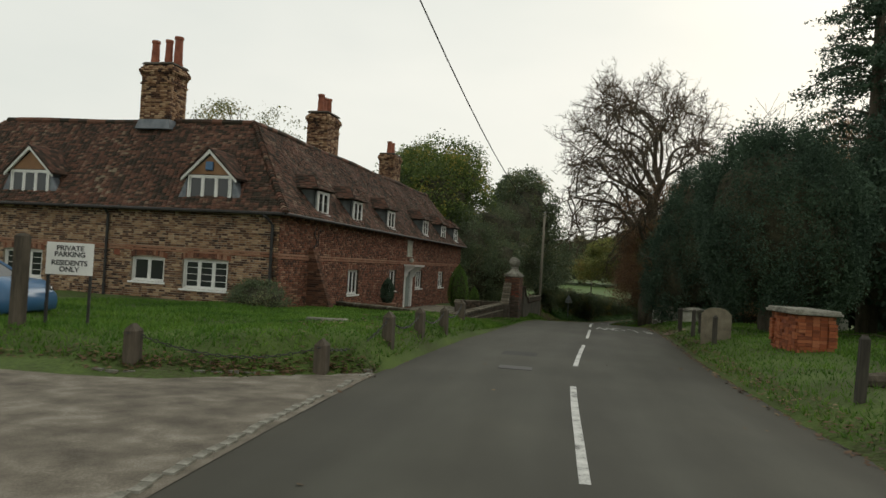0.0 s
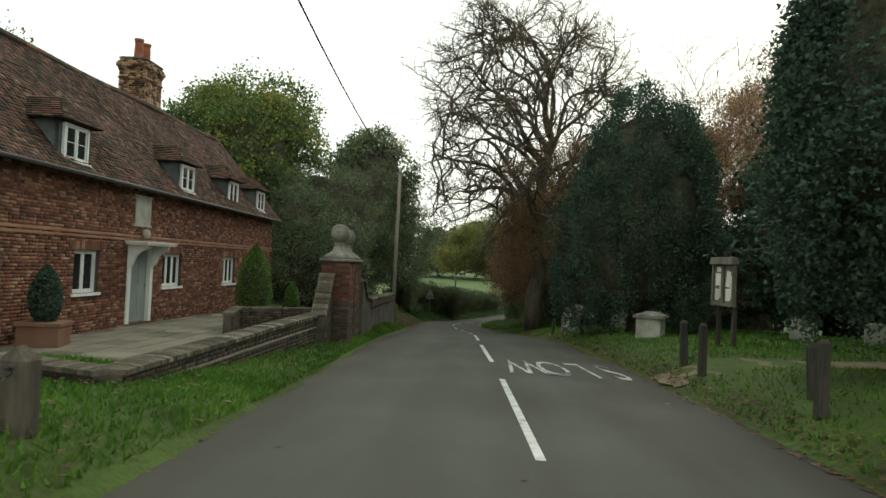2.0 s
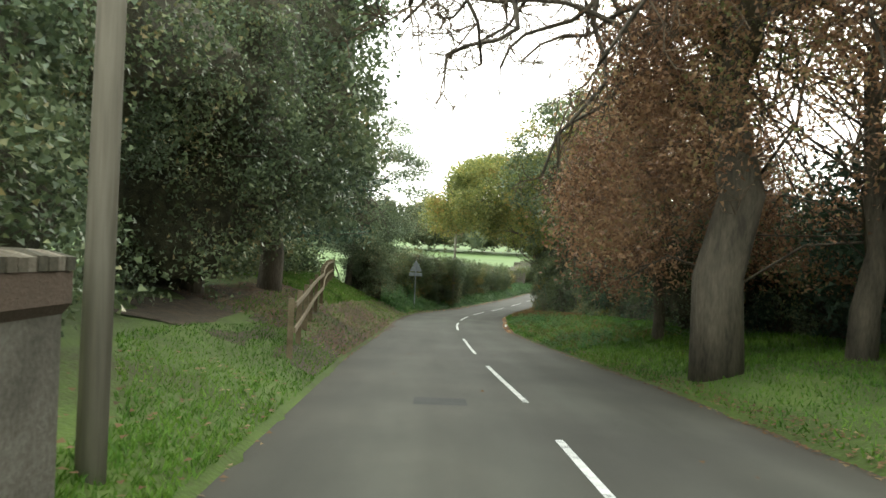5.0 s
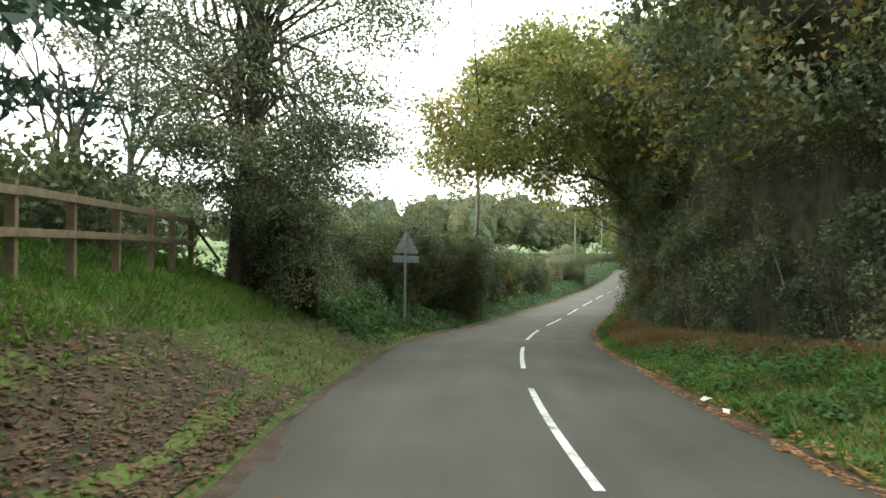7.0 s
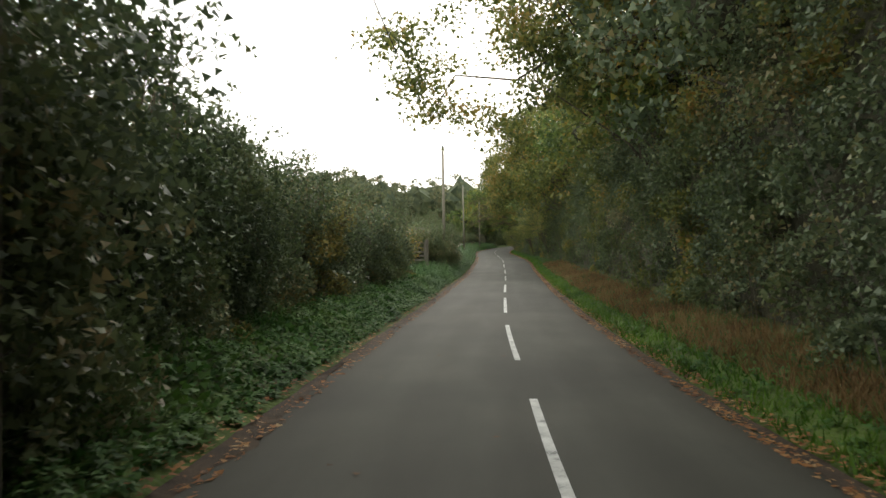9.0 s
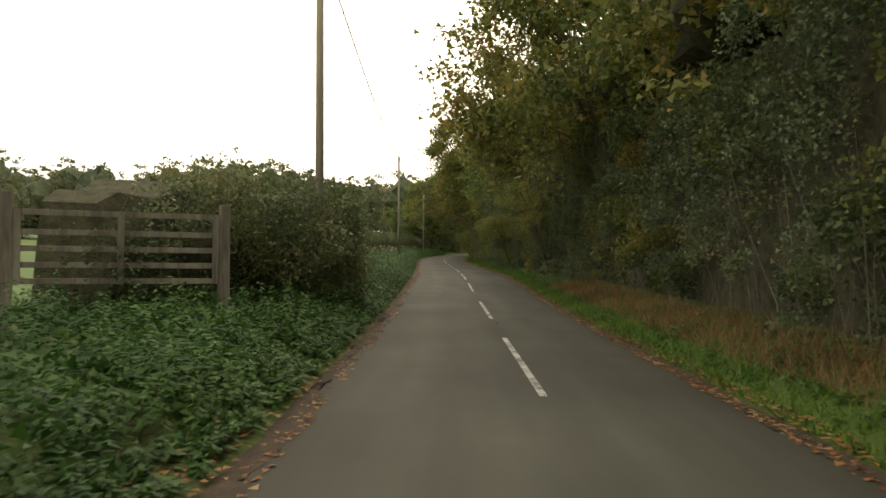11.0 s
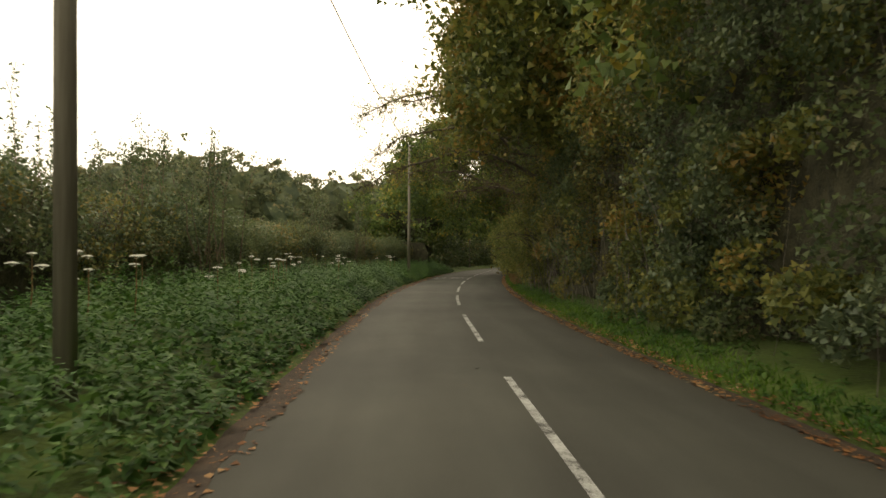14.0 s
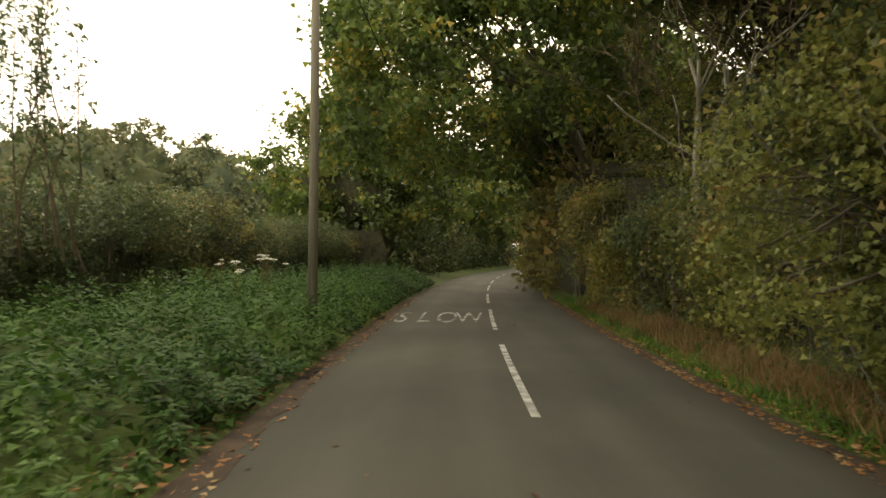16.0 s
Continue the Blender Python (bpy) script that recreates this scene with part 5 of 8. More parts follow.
for a, b in (((DEEP / 2, DEEP / 2, RIDGE), (LONG - 0.1, DEEP / 2, RIDGE)), ((DEEP / 2, DEEP / 2, RIDGE), (DEEP / 2, FRONT - 2.4, RIDGE))):
    a, b = Vector(a), Vector(b)
    n = int((b - a).length / 0.42)
    for k in range(n):
        sg = 0.03 * math.sin(k * 0.35)
        f.tube([a.lerp(b, k / n) + Vector((0, 0, 0.01 + sg)), a.lerp(b, (k + 0.97) / n) + Vector((0, 0, 0.01 + sg))], 0.12, 8)
part("ridge_tile", f, M["tile"], roof, "row of half-round ridge tiles", kind="stuff")
# gutters and downpipes
part("gutter", Form().tube([(-0.3, -0.33, E0 + 0.02), (LONG + 0.3, -0.33, E0 - 0.02)], 0.055, 6), M["iron"], house)
part("gutter", Form().tube([(-0.33, -0.3, E0 + 0.02), (-0.33, FRONT + 0.3, E0 - 0.02)], 0.055, 6), M["iron"], house)
for pts in ([(-0.33, 0.5, E0), (-0.32, 0.35, E0 - 0.1), (-0.1, 0.22, E0 - 0.35), (-0.09, 0.2, -0.3)], [(-0.33, 6.5, E0), (-0.1, 6.5, E0 - 0.25), (-0.09, 6.5, -0.5)]):
    dp = part("downpipe", Form().tube(pts, 0.05, 8), M["iron"], house, "black iron downpipe")
    for z in (0.2, 1.4, 2.3):
        part("pipe_collar", Form().lathe([(0.062, 0), (0.062, 0.07)], 8, Matrix.Translation((pts[-1][0], pts[-1][1], z))), M["iron"], dp)
part("air_brick", Form().box((-0.02, 6.0, 1.32), (-0.001, 6.22, 1.5)), M["terracotta"], house, bevel=0.004)


# dormers of the long side: hipped tile caps, grey cheeks, two-light windows
for cx in (3.25, 6.85, 11.4, 17.75, 22.1, 25.6):
    w, z0, z1, yf = 0.62, 3.24, 4.12, 0.02
    yb = (z1 - E0) * cs / sn - OV
    d = part("dormer", Form().add([(cx - w, yf, z0 - 0.05), (cx - w, yf, z1), (cx - w, yb + 0.1, z1), (cx + w, yf, z0 - 0.05), (cx + w, yf, z1), (cx + w, yb + 0.1, z1), (cx - w, yf + 0.2, z0 - 0.1), (cx + w, yf + 0.2, z0 - 0.1)],
                                  [(0, 1, 2, 6), (3, 7, 5, 4), (1, 4, 5, 2)]).box((cx - w, yf, z0 - 0.1), (cx - w + 0.07, yf + 0.1, z1)).box((cx + w - 0.07, yf, z0 - 0.1), (cx + w, yf + 0.1, z1)), M["slate_cheek"], house, "small dormer with grey cheeks")
    window(d, Matrix.Translation((cx - 0.5, yf - 0.06, z0)), 1.0, z1 - z0 - 0.04, 2, bars=2, deep=0.0)
    e, top = 0.2, z1 + 0.62
    yt = (top - E0) * cs / sn - OV
    yl = (z1 - E0) * cs / sn - OV
    cap = [(cx - w - e, yf - e, z1 + 0.0), (cx + w + e, yf - e, z1 + 0.0), (cx + w + e, yl + 0.05, z1), (cx - w - e, yl + 0.05, z1), (cx, yf + 0.42, top), (cx, yt + 0.1, top)]
    part("dormer_roof", Form().add(cap, [(0, 1, 4), (1, 2, 5, 4), (3, 0, 4, 5), (0, 3, 2, 1)]), M["under_tile"], d)
    f = Form()
    rr = 9
    for k in range(rr):
        t0, t1 = k / rr, (k + 1.25) / rr
        for tri in ((0, 1, 4, 4), (1, 2, 5, 4), (3, 0, 4, 5)):
            a, b, c, g = (Vector(cap[i]) for i in tri)
            al, ar, bl, br = a.lerp(g, t0), b.lerp(c, t0), a.lerp(g, min(t1, 1)), b.lerp(c, min(t1, 1))
            nrm = (ar - al).cross(bl - al).normalized()
            if nrm.z < 0:
                nrm = -nrm
            n = max(1, int((ar - al).length / 0.19))
            for j in range(n):
                u0, u1 = j / n, (j + 0.95) / n
                lift = nrm * (0.035 + rb.uniform(0, 0.012))
                f.add([al.lerp(ar, u0) + lift, al.lerp(ar, u1) + lift, bl.lerp(br, u1) + nrm * 0.008, bl.lerp(br, u0) + nrm * 0.008, al.lerp(ar, u0) + nrm * 0.01, al.lerp(ar, u1) + nrm * 0.01], [(0, 1, 2, 3), (4, 5, 1, 0)])
    part("tiling", f, M["tile"], d, kind="stuff")
    part("flashing", Form().box((cx - w - 0.12, yf - 0.16, z0 - 0.14), (cx + w + 0.12, yf - 0.01, z0 - 0.08)), M["lead"], d)
# gabled dormers of the front
for cy, blue in ((2.75, True), (10.05, False)):
    w, z0, z1, zt, xf = 0.86, 3.32, 4.2, 5.08, 0.12
    xb = (zt - E0) * cs / sn - OV
    d = part("dormer", Form().prism([(cy - w, z0 - 0.1), (cy + w, z0 - 0.1), (cy + w, z1), (cy, zt - 0.12), (cy - w, z1)], -1.35, Matrix.Translation((xf + 1.35, 0, 0)) @ Matrix(((0, 1, 0, 0), (1, 0, 0, 0), (0, 0, 1, 0), (0, 0, 0, 1)))), M["slate_cheek"], house, "gabled dormer with white bargeboards")
    window(d, Matrix.Translation((xf - 0.05, cy + w - 0.03, z0)) @ Matrix.Rotation(radians(-90), 4, "Z"), 2 * w - 0.06, z1 - z0, 3, deep=0.0)
    part("gable_infill", Form().prism([(cy - w + 0.1, z1 + 0.03), (cy + w - 0.1, z1 + 0.03), (cy, zt - 0.2)], 0.05, Matrix.Translation((xf - 0.055, 0, 0)) @ Matrix(((0, 1, 0, 0), (1, 0, 0, 0), (0, 0, 1, 0), (0, 0, 0, 1)))), M["stock_brick"], d, "brick gable infill")
    for sg in (-1, 1):
        a, b = Vector((xf - 0.16, cy + sg * (w + 0.16), z1 - 0.1)), Vector((xf - 0.16, cy, zt + 0.02))
        f = Form().add([a, b, b - Vector((0, 0, 0.15)), a - Vector((0, sg * -0.02, 0.13)), a + Vector((0.07, 0, 0)), b + Vector((0.07, 0, 0)), b + Vector((0.07, 0, -0.15)), a + Vector((0.07, sg * 0.02, -0.13))],
                       [(0, 1, 2, 3), (4, 7, 6, 5), (0, 4, 5, 1), (3, 2, 6, 7), (0, 3, 7, 4), (1, 5, 6, 2)])
        part("bargeboard", f, M["white"], d)
        c, g = Vector((xf - 0.2, cy + sg * (w + 0.2), z1 - 0.09)), Vector((xf - 0.2, cy, zt + 0.05))
        back_l = (c.z - E0) * cs / sn - OV + 0.05
        h = Vector((back_l, c.y, c.z)), Vector((xb + 0.12, g.y, g.z))
        part("dormer_roof", Form().add([c, g, h[1], h[0], c - Vector((0, 0, 0.04)), g - Vector((0, 0, 0.04)), h[1] - Vector((0, 0, 0.04)), h[0] - Vector((0, 0, 0.04))], [(0, 1, 2, 3), (4, 7, 6, 5), (0, 4, 5, 1), (0, 3, 7, 4), (1, 5, 6, 2), (2, 6, 7, 3)]), M["under_tile"], d)
        f = Form()
        nrm = (g - c).cross(h[0] - c).normalized()
        nrm = nrm if nrm.z > 0 else -nrm
        for k in range(10):
            p0, p1 = c.lerp(g, k / 10), c.lerp(g, min(1, (k + 1.2) / 10))
            q0, q1 = h[0].lerp(h[1], k / 10), h[0].lerp(h[1], min(1, (k + 1.2) / 10))
            n = max(2, int((q0 - p0).length / 0.18))
            for j in range(n):
                lift = nrm * (0.03 + rb.uniform(0, 0.012))
                f.add([p0.lerp(q0, j / n) + lift, p0.lerp(q0, (j + 0.95) / n) + lift, p1.lerp(q1, (j + 0.95) / n) + nrm * 0.01, p1.lerp(q1, j / n) + nrm * 0.01], [(0, 1, 2, 3)])
        part("tiling", f, M["tile"], d, kind="stuff")
        part("flashing", Form().add([(xf - 0.03, cy + sg * (w + 0.02), z1 - 0.1), (xf - 0.03, cy + sg * (w + 0.02), z0 - 0.1), (xf - 0.03, cy + sg * (w + 0.42), z0 - 0.16), (xf + 0.35, cy + sg * (w + 0.02), z1 - 0.1), (xf + 0.1, cy + sg * (w + 0.42), z0 - 0.05)], [(0, 1, 2), (0, 2, 4, 3), (0, 3, 4, 1), (1, 4, 2)]), M["lead"], d)
    if blue:
        part("alarm_box", Form().box((xf - 0.14, cy - 0.14, 4.36), (xf - 0.056, cy + 0.14, 4.66)), M["car_blue"], d, "blue alarm box", bevel=0.02)


part("wall_tie", Form().tube([(2.72 + 0.13 * math.sin(q * 6.283), -0.045, 2.02 + 0.62 * q) for q in np.linspace(-0.12, 1.12, 22)], 0.022, 5), M["iron"], house, "black iron wall tie shaped like a letter")


# chimney stacks
def chimney(cx, cy, wx, wy, z0, z1, pots):
    ch = part("chimney", Form().box((cx - wx / 2 + 0.02, cy - wy / 2 + 0.02, z0), (cx + wx / 2 - 0.02, cy + wy / 2 - 0.02, z1 - 0.3)), M["mortar"], house, "tall weathered brick chimney stack")
    lo, hi = [], []
    rowc = int((z1 - z0) / 0.075)
    for r in range(rowc):
        z = z0 + r * 0.075
        g = 0.0
        top = rowc - r
        g = {1: 0.0, 2: 0.05, 3: 0.09, 4: 0.09, 5: 0.05, 6: 0.02, 10: 0.035}.get(top, 0.0)
        for side in range(4):
            length = (wx if side % 2 == 0 else wy) + 2 * g
            n = max(3, round(length / (0.2 if r % 2 else 0.17)))
            for k in range(n):
                a, b = -length / 2 + length * k / n, -length / 2 + length * (k + 1) / n - 0.01
                j = rb.uniform(-0.004, 0.006)
                if side == 0:
                    lo.append((cx + a, cy - wy / 2 - g - j, z)), hi.append((cx + b, cy - wy / 2 - g + 0.09, z + 0.064))
                elif side == 2:
                    lo.append((cx + a, cy + wy / 2 + g - 0.09, z)), hi.append((cx + b, cy + wy / 2 + g + j, z + 0.064))
                elif side == 1:
                    lo.append((cx + wx / 2 + g - 0.09, cy + a, z)), hi.append((cx + wx / 2 + g + j, cy + b, z + 0.064))
                else:
                    lo.append((cx - wx / 2 - g - j, cy + a, z)), hi.append((cx - wx / 2 - g + 0.09, cy + b, z + 0.064))
    part("brickwork", boxes("brickwork", lo, hi, None, M["stock_brick"]), None, ch, kind="stuff")
    part("cap", Form().box((cx - wx / 2 - 0.03, cy - wy / 2 - 0.03, z1 - 0.02), (cx + wx / 2 + 0.03, cy + wy / 2 + 0.03, z1 + 0.06), taper=0.05), M["dark_mortar"], ch)
    part("flashing", Form().box((cx - wx / 2 - 0.1, cy - wy / 2 - 0.1, z0 - 0.1), (cx + wx / 2 + 0.1, cy + wy / 2 + 0.1, z0 + 0.28), taper=0.085), M["lead"], ch)
    for px, py, ph, pr in pots:
        part("chimney_pot", Form().lathe([(pr * 1.1, 0), (pr * 1.1, 0.08), (pr, 0.1), (pr * 0.85, ph - 0.12), (pr * 1.02, ph - 0.1), (pr * 1.02, ph), (pr * 0.75, ph), (pr * 0.72, ph - 0.3)], 12, Matrix.Translation((cx + px, cy + py, z1 + 0.05))), M["terracotta"], ch, smooth=False)


chimney(2.8, 6.75, 1.0, 1.3, 6.3, 8.75, [(-0.1, 0.42, 0.95, 0.16), (0.0, -0.1, 1.0, 0.15), (0.1, -0.45, 1.15, 0.17)])
chimney(10.4, 3.4, 1.4, 1.05, 5.9, 8.6, [(-0.45, 0, 0.85, 0.16), (0.0, 0.05, 0.8, 0.16), (0.45, 0, 0.85, 0.16)])
chimney(21.9, 3.8, 1.45, 1.0, 5.9, 8.55, [(-0.3, 0, 0.8, 0.17), (0.3, 0, 0.8, 0.17)])
chimney(21.2, 7.2, 1.0, 1.0, 5.0, 7.6, [(-0.2, 0, 0.6, 0.15), (0.2, 0, 0.6, 0.15)])
# ---- forecourt: low wall, gate piers, garden wall, paving ----
def hp(x, y, z=0.0):
    return HT @ Vector((x, y, z))


rv = np.random.default_rng(200)
# terrace paving slabs
terrace = thing("terrace", "sunken forecourt of old stone slabs", "paving", HT, kind="structure")
part("bed", Form().add([(5.6, 0.7, -0.8), (27.4, 0.7, -1.0), (27.4, -4.9, -1.0), (14.5, -5.0, -0.8), (4.2, -4.75, -0.75)], [(0, 1, 2, 3, 4)]), M["mortar"], terrace)
slab_y = -0.5
while slab_y < 4.6:
    deep = rv.uniform(0.45, 0.7)
    x = 5.8 - slab_y * 0.3
    while x < 20.0:
        w = rv.uniform(0.5, 1.0)
        z = -0.755 - 0.009 * (x - 5) + rv.uniform(-0.008, 0.008)
        part("slab", Form().box((x, -slab_y - deep + 0.015, z - 0.03), (x + w - 0.015, -slab_y - 0.02, z), taper=0.006), M["paving"], terrace)
        x += w
    slab_y += deep


def run_wall(name, label, pts, thick, mat, cop_mat, cop_over=0.05, cop_high=0.09, cop_step=0.11, bricks=None):
    """A wall along plan points (x, y, foot, top) with a brick coping laid across it."""
    ob = thing(name, label, "wall")
    f = Form()
    for (x0, y0, b0, t0), (x1, y1, b1, t1) in zip(pts, pts[1:]):
        d = Vector((x1 - x0, y1 - y0, 0)).normalized()
        n = Vector((-d.y, d.x, 0)) * thick / 2
        q = [Vector((x0, y0, b0)) - n, Vector((x1, y1, b1)) - n, Vector((x1, y1, b1)) + n, Vector((x0, y0, b0)) + n]
        r = [Vector((x0, y0, t0)) - n, Vector((x1, y1, t1)) - n, Vector((x1, y1, t1)) + n, Vector((x0, y0, t0)) + n]
        f.add(q + r, [(3, 2, 1, 0), (4, 5, 6, 7), (0, 1, 5, 4), (1, 2, 6, 5), (2, 3, 7, 6), (3, 0, 4, 7)])
    part("wall_body", f, M["dark_mortar" if bricks else mat], ob)
    for (x0, y0, b0, t0), (x1, y1, b1, t1) in zip(pts, pts[1:]) if bricks else ():
        length = math.hypot(x1 - x0, y1 - y0)
        lo, hi = brick_courses(rv, length, min(b0, b1), max(t0, t1), [])
        keep = hi[:, 2] < np.interp(lo[:, 0], [0, length], [t0, t1])
        way = Matrix.Rotation(math.atan2(y1 - y0, x1 - x0), 4, "Z")
        face = Matrix.Translation((x0, y0, 0)) @ way @ Matrix.Translation((0, -thick / 2, 0))
        part("brickwork", boxes("brickwork", lo[keep], hi[keep], face, M[bricks]), None, ob, kind="stuff")
    coping, count = Form(), 0
    for (x0, y0, b0, t0), (x1, y1, b1, t1) in zip(pts, pts[1:]):
        a, b = Vector((x0, y0, t0)), Vector((x1, y1, t1))
        d = (b - a).normalized()
        n = Vector((-d.y, d.x, 0)).normalized() * (thick / 2 + cop_over)
        up = d.cross(n).normalized()
        up = up if up.z > 0 else -up
        k, total = 0.0, (b - a).length
        while k < total:
            e = min(k + cop_step - 0.008, total)
            p, q = a + d * k, a + d * e
            h = up * (cop_high + rv.uniform(-0.008, 0.008))
            j = n * rv.uniform(0.96, 1.03)
            piece = Form().add([p - j, q - j, q + j, p + j, p - j + h * 0.7, q - j + h * 0.7, q + j + h * 0.7, p + j + h * 0.7, (p + q) / 2 - j * 0.5 + h, (p + q) / 2 + j * 0.5 + h],
                               [(3, 2, 1, 0), (0, 1, 5, 4), (2, 3, 7, 6), (4, 5, 8), (6, 7, 9), (5, 6, 9, 8), (7, 4, 8, 9), (1, 2, 6, 5), (3, 0, 4, 7)])
            if count < 300:
                part("coping_brick", piece, M[cop_mat], ob)
            else:
                coping.add(piece.v, piece.f)
            count += 1
            k += cop_step
    if coping.v:
        part("coping", coping, M[cop_mat], ob, kind="stuff")
    return ob


M["coping_piece"] = surface("mossy_coping", [(0.1, (0.045, 0.042, 0.028)), (0.5, (0.085, 0.072, 0.05)), (0.72, (0.13, 0.11, 0.08)), (0.86, (0.16, 0.145, 0.115)), (0.97, (0.32, 0.30, 0.26))], 9, 40, 0.95, 0.5, 0.01, spread=0.7, pick="object")
c0 = hp(3.8, -5.16)
run_wall("forecourt_wall", "low brick forecourt wall with worn coping", [(*hp(5.5, -0.02)[:2], -0.8, -0.18), (c0.x, c0.y, -0.75, -0.2), (1.45, 29.4, -0.9, -0.19), (2.05, 31.6, -0.95, -0.17), (3.15, 35.55, -1.1, -0.17)], 0.34, "brick", "coping_piece", bricks="mossy_brick")
f = Form()
for (x0, y0, z0), (x1, y1, z1) in zip([(*hp(5.5, -0.02)[:2], -0.40), (c0.x, c0.y, -0.42), (2.05, 31.6, -0.42), (3.1, 35.4, -0.42)], [(c0.x, c0.y, -0.42), (2.05, 31.6, -0.42), (3.1, 35.4, -0.42)]):
    d = Vector((x1 - x0, y1 - y0, 0)).normalized()
    n = Vector((d.y, -d.x, 0)) * 0.2
    f.add([Vector((x0, y0, z0)) - n * 0.5, Vector((x1, y1, z1)) - n * 0.5, Vector((x1, y1, z1)) + n, Vector((x0, y0, z0)) + n, Vector((x0, y0, z0 + 0.07)) - n * 0.5, Vector((x1, y1, z1 + 0.07)) - n * 0.5, Vector((x1, y1, z1 + 0.05)) + n, Vector((x0, y0, z0 + 0.05)) + n],
          [(3, 2, 1, 0), (4, 5, 6, 7), (0, 1, 5, 4), (1, 2, 6, 5), (2, 3, 7, 6), (3, 0, 4, 7)])
part("plinth_course", f, M["coping_piece"], bpy.data.objects["forecourt_wall"], bevel=0.01)


def gate_pier(cx, cy, turn, base, top, wide):
    """A brick pier under a moulded stone cap and ball."""
    p = thing("gate_pier", "red brick gate pier topped by a lichened stone ball", "gate pier", Matrix.Translation((cx, cy, 0)) @ Matrix.Rotation(radians(turn), 4, "Z"), "pair of gate piers")
    h = wide / 2
    part("core", Form().box((-h + 0.012, -h + 0.012, base), (h - 0.012, h - 0.012, top)), M["dark_mortar"], p)
    shapes = {}
    rest, count = Form(), 0
    for r in range(int((top - base) / 0.075)):
        z = base + r * 0.075
        for side in range(4):
            n = 3 if r % 2 else 4
            for k in range(n):
                w = wide / n
                a = -h + k * w
                mossy = rv.uniform(0, 1) < np.interp(z, [base, base + 1.15, base + 1.55, top - 0.2, top], [1.0, 0.96, 0.22, 0.1, 0.3])
                key = (round(w, 3), bool(mossy))
                m = Matrix.Rotation(radians(90 * side), 4, "Z") @ Matrix.Translation((a + rv.uniform(-0.002, 0.002), -h - rv.uniform(0, 0.007), z))
                if key not in shapes:
                    shapes[key] = Form().box((0, 0, 0), (w - 0.011, 0.1, 0.064)).mesh("brick", M["mossy_brick_piece" if mossy else "old_brick_piece"], bevel=0.004)
                if count < 300:
                    part("brick", shapes[key], None, p, m=m)
                else:
                    rest.box((0, 0, 0), (w - 0.011, 0.1, 0.064), m)
                count += 1
    if rest.v:
        part("brickwork", rest, M["old_brick"], p, kind="stuff")
    cap = part("cap", Form().box((-h - 0.07, -h - 0.07, top - 0.02), (h + 0.07, h + 0.07, top + 0.06)), M["stone"], p, "moulded stone cap", bevel=0.02)
    prof = [(0.52, 0.0), (0.52, 0.05), (0.46, 0.09), (0.34, 0.14), (0.24, 0.22), (0.19, 0.3), (0.17, 0.36), (0.20, 0.38), (0.20, 0.41), (0.1, 0.43)]
    part("neck", Form().lathe([(r * wide / 0.78, z) for r, z in prof], 4, Matrix.Translation((0, 0, top + 0.061)) @ Matrix.Rotation(radians(45), 4, "Z")), M["stone"], cap, bevel=0.012)
    R0 = 0.255
    part("ball", Form().lathe([(R0 * math.sin(a), -R0 * math.cos(a)) for a in np.linspace(0.12, math.pi - 0.01, 16)], 24, Matrix.Translation((0, 0, top + 0.46 + R0))), M["stone"], p, "round stone ball spotted with lichen", smooth=True)
    return p


gate_pier(3.66, 36.3, -14, -1.15, 1.22, 0.74)
gate_pier(4.02, 39.05, -14, -1.35, 1.22, 0.8)
# ramps of the walls up to the piers
run_wall("wall_shoulder", "mossy brick wall shoulder sloping up to the gate pier", [(3.15, 34.7, -1.0, -0.14), (3.36, 35.92, -1.1, 0.84)], 0.35, "brick", "coping_piece", cop_over=0.02, cop_high=0.09, cop_step=0.08, bricks="mossy_brick")
run_wall("garden_wall", "grey stained garden wall with a sloping coping", [(4.45, 39.5, -1.5, 0.62), (4.62, 40.2, -1.55, 0.1), (4.85, 41.0, -1.6, -0.06), (6.25, 48.1, -2.2, -0.24), (7.15, 52.4, -2.6, -0.34)], 0.34, "render", "coping_piece", cop_over=0.07, cop_high=0.12, cop_step=0.1)
band = Form()
for (x0, y0, z0), (x1, y1, z1) in (((4.85, 41.0, -0.06), (6.25, 48.1, -0.24)), ((6.25, 48.1, -0.24), (7.15, 52.4, -0.34))):
    n = Vector((y1 - y0, x0 - x1, 0)).normalized()
    ring_a, ring_b = ([Vector((x, y, z)) + n * (sg * w) + Vector((0, 0, h)) for sg in (-1, 1) for w, h in (((0.172, -0.27), (0.23, -0.2), (0.23, -0.004)) if sg < 0 else ((0.23, -0.004), (0.23, -0.2), (0.172, -0.27)))] for x, y, z in ((x0, y0, z0), (x1, y1, z1)))
    band.add(ring_a + ring_b, [(k, (k + 1) % 6, (k + 1) % 6 + 6, k + 6) for k in range(6)] + [(5, 4, 3, 2, 1, 0), (6, 7, 8, 9, 10, 11)])
part("coping_band", band, M["mossy_brick"], bpy.data.objects["garden_wall"], "projecting mossy band under the coping")
# low inner wall of the garden
run_wall("garden_step_wall", "low dark inner wall of the garden", [(0.9, 36.6, -0.9, -0.32), (0.95, 38.6, -0.95, -0.3), (3.7, 38.9, -1.0, -0.28)], 0.24, "brick", "coping_piece", cop_over=0.03, bricks="mossy_brick")

# ---- lawn edge, drive, posts ----
drive = Form()
d_l = np.array([2.55, 2.9, 3.4, 4.0, 5.0, 6.0, 8.0, 12.0, 20.0, 32.0])
d_end = np.interp(d_l, [2.7, 4.3, 6.0, 30.0], [11.9, 10.45, 9.55, 10.8])
